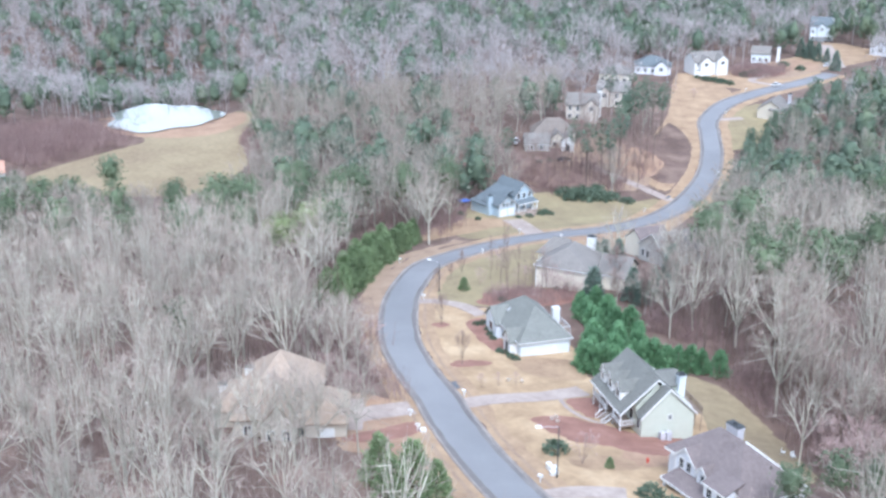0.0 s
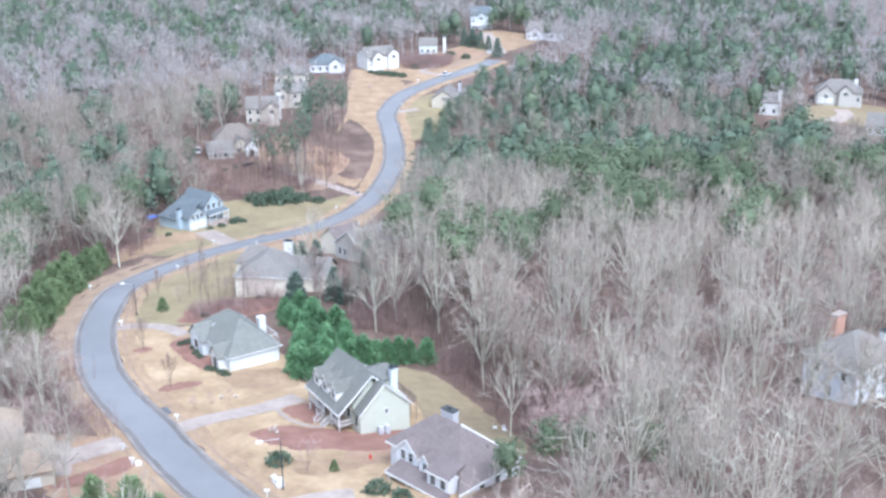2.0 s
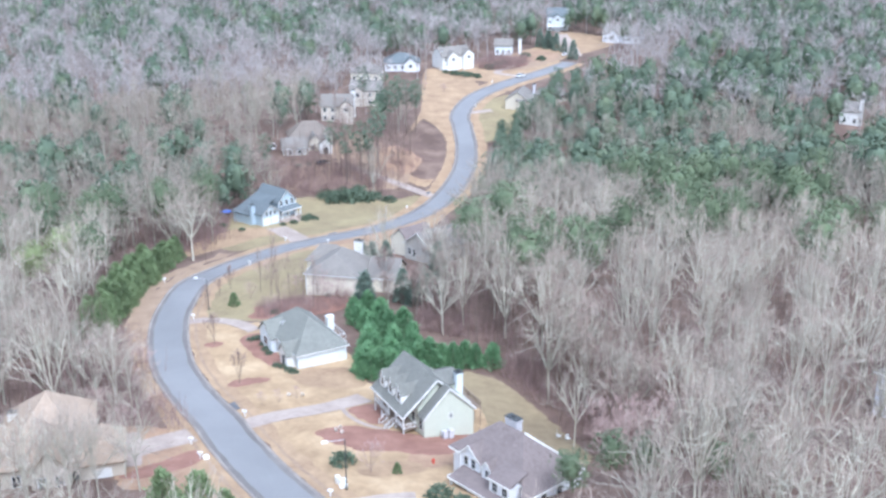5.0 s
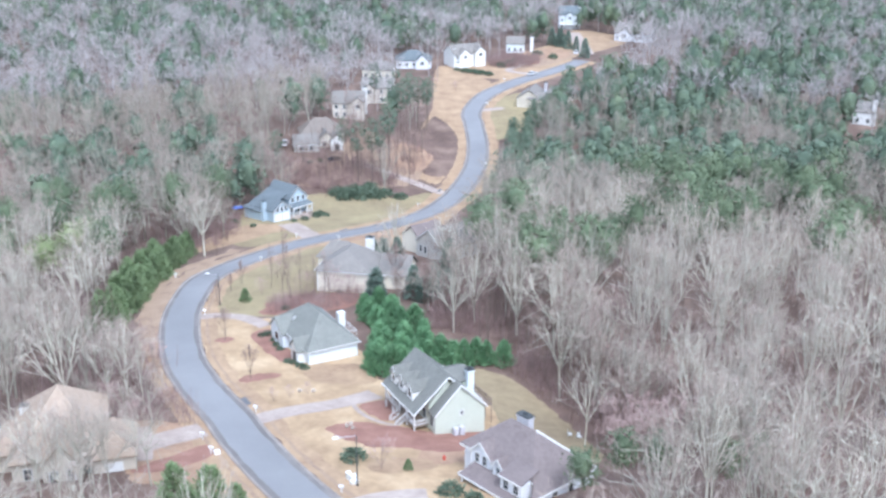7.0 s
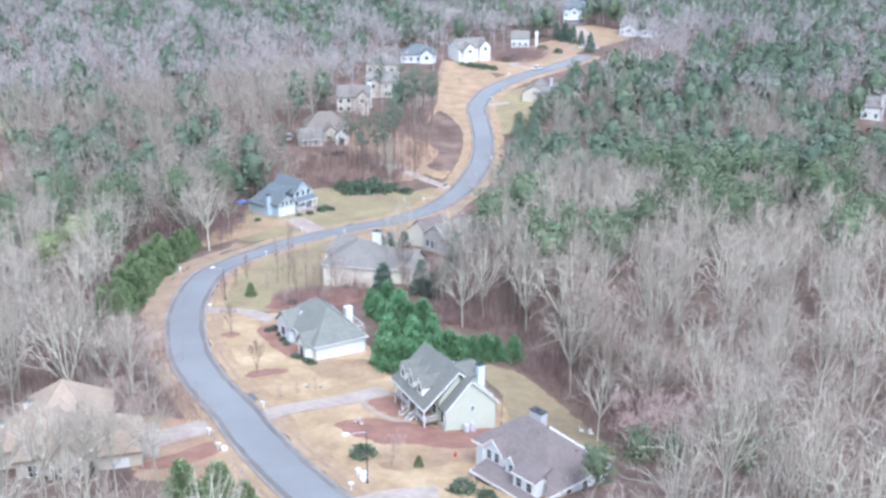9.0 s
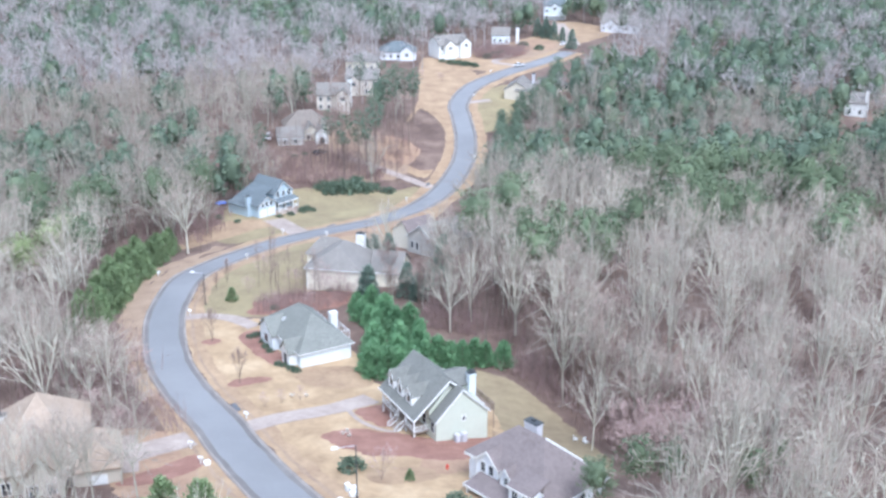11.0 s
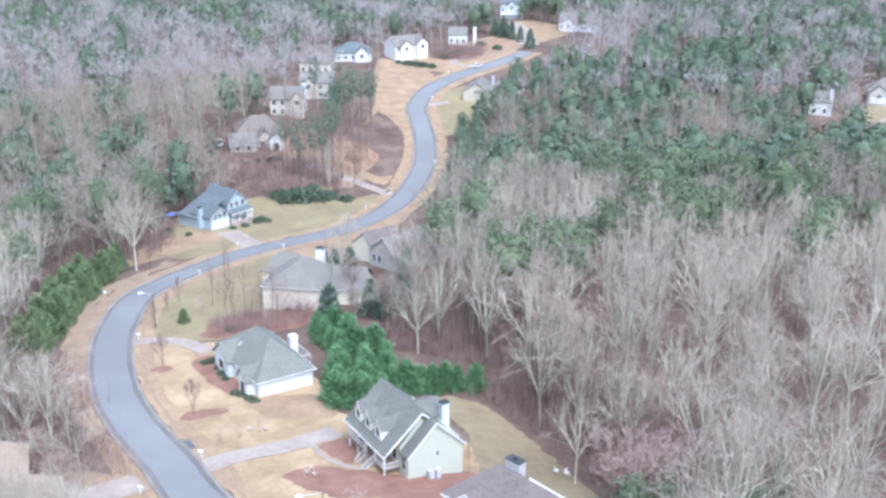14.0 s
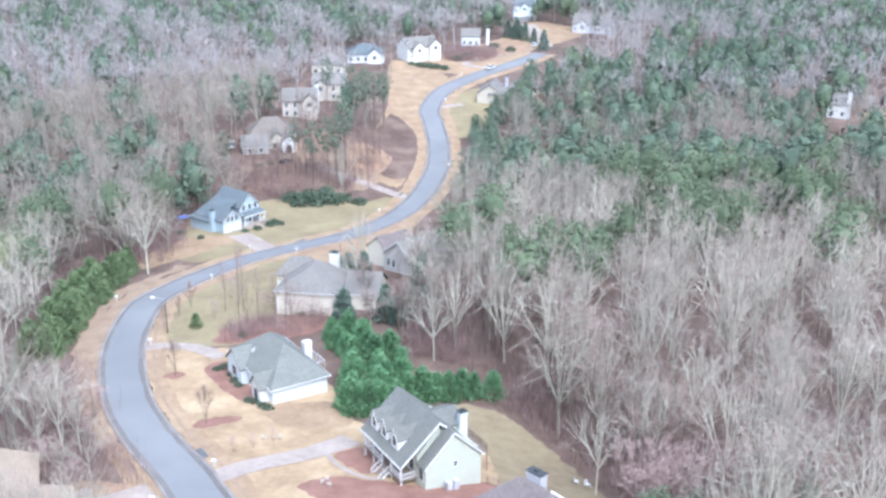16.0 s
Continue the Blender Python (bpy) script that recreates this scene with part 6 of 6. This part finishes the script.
SHRUBS2 = [(55.2, 315, 2.0), (120, 395, 1.2), (117, 391, 1.2), (34.5, 344, 1.2), (31, 343, 1.2), (12.2, 206.4, 0.9), (30, 212.5, 1.0), (24, 214, 0.8), (170, 515, 3.0), (173, 520, 3.2), (175, 526, 3.0), (168, 508, 2.6), (131, 466, 2.4), (127, 463, 2.4), (135, 470, 2.2)]
protos = []
for k in range(3):
    V, T = shrub_mesh(700 + k)
    protos.append(thing("shrub", Matrix(), "rounded dark evergreen shrub", "shrub", "shrubs", data=big_mesh("shrub", V, T, SHRUB)))
plant(protos, [(x, y, h, False, rng.uniform(0, 6), rng.uniform(0.9, 1.2)) for x, y, h in SHRUBS + SHRUBS2], 1.0)

# ---- beds and bare earth ----
drape("mulch_bed", [(13.5, 147.7), (19.1, 149.0), (22, 147.2), (24.4, 146.6), (28.4, 144.4), (38.2, 145.2), (38.4, 138.4), (28.3, 136.0), (23.8, 138), (19.1, 139.4), (15.6, 143)], 0.06, MULCH, "red-brown mulch bed before the porch", 10, 0.02, category="flower bed")
drape("mulch_bed", [(19.6, 156.0), (23.0, 157.4), (25.6, 157), (26.6, 152), (25.8, 148.4), (24.3, 148.3), (21.6, 150.4), (20.1, 153.2)], 0.06, MULCH, "red-brown mulch bed beside the drive", 8, 0.02, category="flower bed")
drape("mulch_bed", [(17.6, 133.4), (22, 134.6), (26, 133.4), (26.4, 130.2), (22.1, 129.2), (18.4, 130.4)], 0.06, VERGE, "thin worn mulch bed on the lawn", 8, 0.05, category="flower bed")
drape("mulch_bed", [(4.6, 193.8), (8.8, 195.0), (10.4, 186.6), (12.2, 179.0), (10.6, 177.2), (8.2, 180.6), (6.0, 187)], 0.06, MULCH, "red mulch bed along the white house", 8, 0.03, category="flower bed")
drape("mulch_bed", [(1.6, 172.2), (5.0, 173.4), (8.5, 172.8), (8.3, 171.4), (5, 170.4), (2.4, 169.8)], 0.06, MULCH, "brown mulch ring round a small tree", 6, 0.05, category="flower bed")
drape("mulch_bed", [(-1.9, 192.2), (0.4, 193.4), (1.4, 191.6), (-0.6, 190.2)], 0.06, MULCH, "brown mulch ring round a small tree", 5, 0.06, category="flower bed")
drape("bare_earth", [(13.6, 175.2), (22.8, 174.6), (23.6, 165.5), (16, 166.5), (13, 170)], 0.05, VERGE, "worn brown earth beside the white house", 8, 0.06, category="bare earth")
drape("back_lawn", [(38.5, 169.5), (47.5, 167), (52.8, 152.5), (52.8, 135.5), (46.5, 126.5), (43.5, 131), (43.5, 138.5), (40, 143), (41.5, 157)], 0.05, PASTURE, "dull tan back lawn", 10, 0.03, category="lawn")
drape("clay_strip", [(30, 141.5), (39, 143.2), (40.5, 139.5), (34, 133), (26, 131.2), (25, 135)], 0.045, CLAY, "bare orange clay between the houses", 8, 0.05, category="bare earth")
drape("mulch_bed", [(9, 203), (22, 203), (30, 209), (26, 214), (14, 214), (8, 209)], 0.06, MULCH, "red-brown mulch and brush between the houses", 10, 0.16, category="flower bed")
drape("bare_earth", [(20, 330), (36, 325), (50, 324), (62, 328), (66, 342), (62, 362), (52, 370), (44, 358), (36, 346), (24, 342)], 0.05, EARTH, "thin brown earth under the bank trees", 8, 0.06, category="bare earth")
drape("mulch_slope", [(67, 366), (76, 380), (82.5, 392), (85.5, 372), (80.5, 350), (72, 333), (64.5, 340), (64, 352)], 0.06, LITTER, "red-brown mulched slope above the street", 10, 0.03, category="bank")
drape("clay_bank", [(54, 345), (57, 355), (64, 361), (70, 357), (72, 348), (66, 338), (60, 340)], 0.09, CLAY, "bare orange clay bank", 10, 0.06, category="bank")
drape("clay_bank", [(30, 262), (36, 263), (52, 276), (60, 288), (58, 291), (48, 280), (36, 270)], 0.06, CLAY, "orange clay verge below the street", 8, 0.05, category="bank")
drape("mulch_bed", [(-14.5, 139.2), (-8.3, 143.4), (-4.2, 145.6), (-3.4, 141.6), (-9.6, 138)], 0.06, MULCH, "dark red mulch bed beside the drive", 8, 0.04, category="flower bed")
drape("mulch_bed", [(126, 461), (136, 462), (146, 468), (140, 476), (128, 470)], 0.06, MULCH, "red-brown planted slope between the far houses", 8, 0.05, category="bank")
drape("bare_earth", [(124, 462), (140, 458), (158, 470), (168, 484), (158, 500), (146, 486), (130, 474)], 0.05, EARTH, "bare reddish earth between the hilltop lots", 8, 0.05, category="bare earth")
drape("clay_yard", [(145, 484), (160, 500), (166, 490), (162, 476), (152, 472)], 0.06, CLAY, "orange clay front yard on the hilltop", 8, 0.05, category="yard")
drape("bare_verge", [(-5, 262), (4, 268), (14, 276.5), (19, 280), (15, 286), (6, 285), (-3, 275)], 0.045, VERGE, "worn tan earth beside the street", 8, 0.04, category="bare earth")
drape("bare_verge", [(32, 262), (40, 270), (52, 281), (61, 293), (69, 306), (72, 304), (64, 286), (54, 268), (44, 252), (34, 250)], 0.04, VERGE, "worn tan earth below the street", 8, 0.04, category="bare earth")
strip("front_walk", [(18.6, 157.5), (19.4, 152.7), (21.2, 149.2), (23.4, 147.2), (25.6, 147.2)], 0.8, 0.8, 0.10, CONCRETE, "curved concrete front walk", "path", 0.05)
strip("tan_bank", [(-12.6, 196), (-13.2, 206), (-12.0, 218), (-10, 229), (-5.6, 240), (1, 249), (9, 258)], 3.6, 3.6, 0.05, EARTH, "worn brown earth bank outside the bend", "bank", 1.3)
strip("clay_bank", [(-15.4, 200), (-15.4, 210), (-14, 220), (-12.4, 231), (-8.4, 243), (-2, 252), (6, 262)], 3.4, 3.4, 0.055, EARTH, "red-brown earth bank above the bend", "bank", 1.6)


# ---- street things ----
def lay(x, y, h=0.0):
    return (x, y, float(land(x, y)) + h)


def street_lamp(x, y, H, arm, turn):
    p = lay(x, y)
    ob = thing("street_lamp", pose(*p, 0, 0, turn), "tall dark street lamp with white head on an arm", "street lamp", "street lamps")
    part("pole", Shape().tube((0, 0, -0.3), (0, 0, H), 0.1, 0.06, 8).tube((0, 0, -0.3), (0, 0, 0.5), 0.16, 0.14, 8), DARK, ob)
    part("arm", Shape().tube((0, 0, H - 0.1), (-arm, 0, H + 0.1), 0.045, 0.035, 6), STONE, ob)
    part("lamp_head", Shape().box(-arm - 0.5, -arm + 0.3, -0.2, 0.2, H, H + 0.18).box(-arm - 0.4, -arm + 0.2, -0.16, 0.16, H + 0.18, H + 0.26), WHITE, ob)


street_lamp(15.2, 126.4, 7.6, 2.6, 8)
street_lamp(-0.5, 213.2, 6.6, 2.2, -25)


def mailbox(x, y, turn):
    ob = thing("mailbox", pose(*lay(x, y), 0, 0, turn), "white mailbox on a white timber post by the kerb", "mailbox", "mailboxes")
    part("post", Shape().box(-0.07, 0.07, -0.07, 0.07, -0.2, 1.15).box(-0.06, 0.06, -0.35, 0.4, 0.85, 0.95).box(-0.1, 0.1, -0.1, 0.1, 1.15, 1.2), WHITE, ob)
    b = Shape().box(-0.12, 0.12, -0.3, 0.35, 0.96, 1.14)
    b.tube((0, -0.3, 1.14), (0, 0.35, 1.14), 0.12, 0.12, 10)
    box = part("box", b, WHITE, ob)
    part("flag", Shape().box(0.125, 0.14, 0.0, 0.04, 1.05, 1.35), BRICK, box)


for x, y, a in ((3.6, 156.4, 60), (-4.6, 148.0, -120), (-3.6, 207.7, 80), (-9.6, 236.7, -60), (9.6, 244.6, 40), (20.0, 270.2, -140), (30.2, 264.2, 40), (58.6, 305.0, -130), (12.9, 124.8, 70), (-3.4, 142.4, -110), (88.5, 341, 70), (105.5, 405, 60), (121, 437, -130)):
    mailbox(x, y, a)

for x, y, w, h in ((15.0, 128.3, 0.9, 0.75), (14.4, 129.0, 0.55, 0.95), (14.9, 127.3, 1.0, 0.5), (-2.6, 142.0, 0.8, 0.5)):
    s = Shape().box(-w / 2, w / 2, -0.35, 0.35, -0.1, h).box(-w / 2 - 0.03, w / 2 + 0.03, -0.38, 0.38, h, h + 0.06)
    s.box(-w / 2 + 0.06, -0.02, -0.37, -0.35, 0.08, h - 0.08).box(0.02, w / 2 - 0.06, -0.37, -0.35, 0.08, h - 0.08)
    thing("utility_box", pose(*lay(x, y), 0, 0, 15), "pale green-white utility box by the lamp", "utility box", "utility boxes", data=mesh_of("utility_box", s, WHITE))

RED = surface("hydrant_red", ((0.45, 0.05, 0.04), (0.52, 0.07, 0.05), (0.58, 0.10, 0.07)), 0.5, 3, rough=0.5, bump=0)
hyd = thing("fire_hydrant", pose(*lay(28.3, 132.8)), "red fire hydrant on the lawn", "hydrant")
part("barrel", Shape().tube((0, 0, -0.1), (0, 0, 0.62), 0.14, 0.13, 10).tube((0, 0, 0), (0, 0, 0.08), 0.2, 0.2, 10), RED, hyd)
part("bonnet", Shape().tube((0, 0, 0.62), (0, 0, 0.7), 0.17, 0.16, 10).tube((0, 0, 0.7), (0, 0, 0.84), 0.14, 0.04, 10), RED, hyd)
for s in (-1, 1):
    part("outlet", Shape().tube((0.1 * s, 0, 0.45), (0.25 * s, 0, 0.45), 0.07, 0.08, 8), RED, hyd)

DRYGRASS = surface("bleached_ornamental_grass", ((0.60, 0.54, 0.48), (0.70, 0.64, 0.58), (0.78, 0.73, 0.68)), 0.5, 3, bump=0)
tuft = Shape()
for k in range(90):
    a, q = rng.uniform(0, 6.283), rng.uniform(0.15, 0.55)
    b = Vector((math.cos(a) * 0.1, math.sin(a) * 0.1, 0))
    e = Vector((math.cos(a) * q, math.sin(a) * q, rng.uniform(0.4, 0.75)))
    sd = Vector((-math.sin(a), math.cos(a), 0)) * 0.035
    tuft.poly([b - sd, b + sd, e], [(0, 1, 2)])
tp = thing("grass_tuft", pose(*lay(17.3, 148.1)), "bleached clump of ornamental grass in the mulch", "grass tuft", "grass tufts", data=mesh_of("grass_tuft", tuft, DRYGRASS))
for x, y in ((16.6, 147.3), (17.3, 146.4), (11.0, 163.5), (13.2, 163.0)):
    copy_thing(tp, pose(*lay(x, y), 0, 0, rng.uniform(0, 360)))


def car(x, y, turn, paint, label, tall=1.45):
    ob = thing("car", pose(*lay(x, y, 0.12), 0, 0, turn), label, "car", "parked cars")
    body = Shape()
    prof = [(-2.25, 0.35), (-2.3, 0.75), (-1.95, 0.92), (-0.9, 0.95), (0.9, 0.95), (2.0, 0.88), (2.25, 0.65), (2.25, 0.35)]
    n = len(prof)
    for yy in (-0.88, 0.88):
        body.v += [(a, yy, b) for a, b in prof]
    body.f += [tuple(range(n)), tuple(reversed(range(n, 2 * n)))] + [((k + 1) % n, k, n + k, n + (k + 1) % n) for k in range(n)]
    part("body", body, paint, ob)
    top = [(-1.9, 0.9), (-1.4, tall), (0.35, tall), (1.05, 0.92)]
    g = Shape()
    for yy, q in ((-0.82, 0.1), (0.82, -0.1)):
        g.v += [(a, yy + (q if b > 1 else 0), b) for a, b in top]
    g.f += [(0, 1, 2, 3), (7, 6, 5, 4)] + [((k + 1) % 4, k, 4 + k, 4 + (k + 1) % 4) for k in range(4)]
    part("cabin", g, PANE, ob, "dark glazed cabin")
    part("car_roof", Shape().box(-1.42, 0.38, -0.72, 0.72, tall - 0.02, tall + 0.04), paint, ob)
    for wx in (-1.4, 1.4):
        for wy in (-0.86, 0.86):
            w = part("wheel", Shape().tube((wx, wy - 0.1, 0.33), (wx, wy + 0.1, 0.33), 0.33, 0.33, 14), DARK, ob)
            part("rim", Shape().tube((wx, wy - 0.115, 0.33), (wx, wy + 0.115, 0.33), 0.19, 0.19, 10), STONE, w)


WHITEPAINT = surface("white_car_paint", ((0.76, 0.76, 0.77), (0.8, 0.8, 0.81), (0.83, 0.83, 0.84)), 0.5, 3, rough=0.25, bump=0, spec=0.5)
DARKPAINT = surface("dark_car_paint", ((0.03, 0.03, 0.035), (0.04, 0.04, 0.05), (0.06, 0.06, 0.07)), 0.5, 3, rough=0.25, bump=0, spec=0.5)
car(135.5, 444.6, 35, WHITEPAINT, "white car parked at the far kerb")
car(24.4, 356.5, 80, WHITEPAINT, "white van parked beside the beige house", 1.9)
car(39.0, 344.5, 30, DARKPAINT, "dark car parked on the wooded drive")
car(168, 483, 60, WHITEPAINT, "pale car on the hilltop driveway")

TARP = surface("blue_tarp", ((0.06, 0.14, 0.50), (0.08, 0.18, 0.60), (0.12, 0.24, 0.66)), 0.5, 3, rough=0.5, bump=0.3)
cv = thing("garden_canopy", pose(*lay(6.4, 301.5), 0, 0, 30), "small blue canopy beside the house", "canopy")
for a, b in ((-1.1, -0.7), (-1.1, 0.7), (1.1, -0.7), (1.1, 0.7)):
    part("post", Shape().tube((a, b, -1.0), (a, b, 1.5), 0.04, 0.04, 6), DARK, cv)
part("canopy_cloth", Shape().slab([(-1.4, -1.0, 1.45), (1.4, -1.0, 1.45), (0, 0, 2.0)], 0.05).slab([(1.4, -1.0, 1.45), (1.4, 1.0, 1.45), (0, 0, 2.0)], 0.05).slab([(1.4, 1.0, 1.45), (-1.4, 1.0, 1.45), (0, 0, 2.0)], 0.05).slab([(-1.4, 1.0, 1.45), (-1.4, -1.0, 1.45), (0, 0, 2.0)], 0.05), TARP, cv)
for x, y, a in ((52.6, 145.1, 20), (51.4, 146.2, 70)):
    ch = thing("garden_chair", pose(*lay(x, y), 0, 0, a), "white plastic garden chair on the back lawn", "chair", "garden chairs")
    part("seat", Shape().box(-0.3, 0.3, -0.3, 0.3, 0.4, 0.46), WHITE, ch)
    part("backrest", Shape().box(-0.3, 0.3, 0.26, 0.32, 0.46, 1.0), WHITE, ch)
    for p in (-0.27, 0.27):
        for q in (-0.27, 0.27):
            part("leg", Shape().box(p - 0.03, p + 0.03, q - 0.03, q + 0.03, -0.05, 0.4), WHITE, ch)

# street drains: solid dark boxes stand in for the shaded openings
for x, y, a in ((2.3, 160.9, 107), (68.6, 321.0, 60), (33.0, 277.0, 30)):
    thing("storm_drain", pose(*lay(x, y, 0.12), 0, 0, a), "storm drain in the kerb, its shaded opening a dark block", "drain", "drains",
          data=mesh_of("storm_drain", Shape().box(-1.3, 1.3, -0.4, 0.4, -0.2, 0.14).box(-1.1, 1.1, -0.45, -0.4, -0.1, 0.1), DRAIN_SHADE))

# low rail fence along the back lawn
fence = thing("garden_fence", Matrix(), "low weathered brown rail fence on the back lawn", "fence")
fa, fb = Vector((38.15, 145.02)), Vector((41.65, 140.77))
count = max(3, round((fb - fa).length / 1.8))
for k in range(count + 1):
    q = fa.lerp(fb, k / count)
    z = float(land(q.x, q.y))
    part("post", Shape().box(q.x - 0.06, q.x + 0.06, q.y - 0.06, q.y + 0.06, z - 0.2, z + 1.15), DECKWOOD, fence)
    if k < count:
        n = fa.lerp(fb, (k + 1) / count)
        zn = float(land(n.x, n.y))
        for lift in (0.35, 0.7, 1.05):
            part("rail", Shape().tube((q.x, q.y, z + lift), (n.x, n.y, zn + lift), 0.05, 0.05, 4), DECKWOOD, fence)
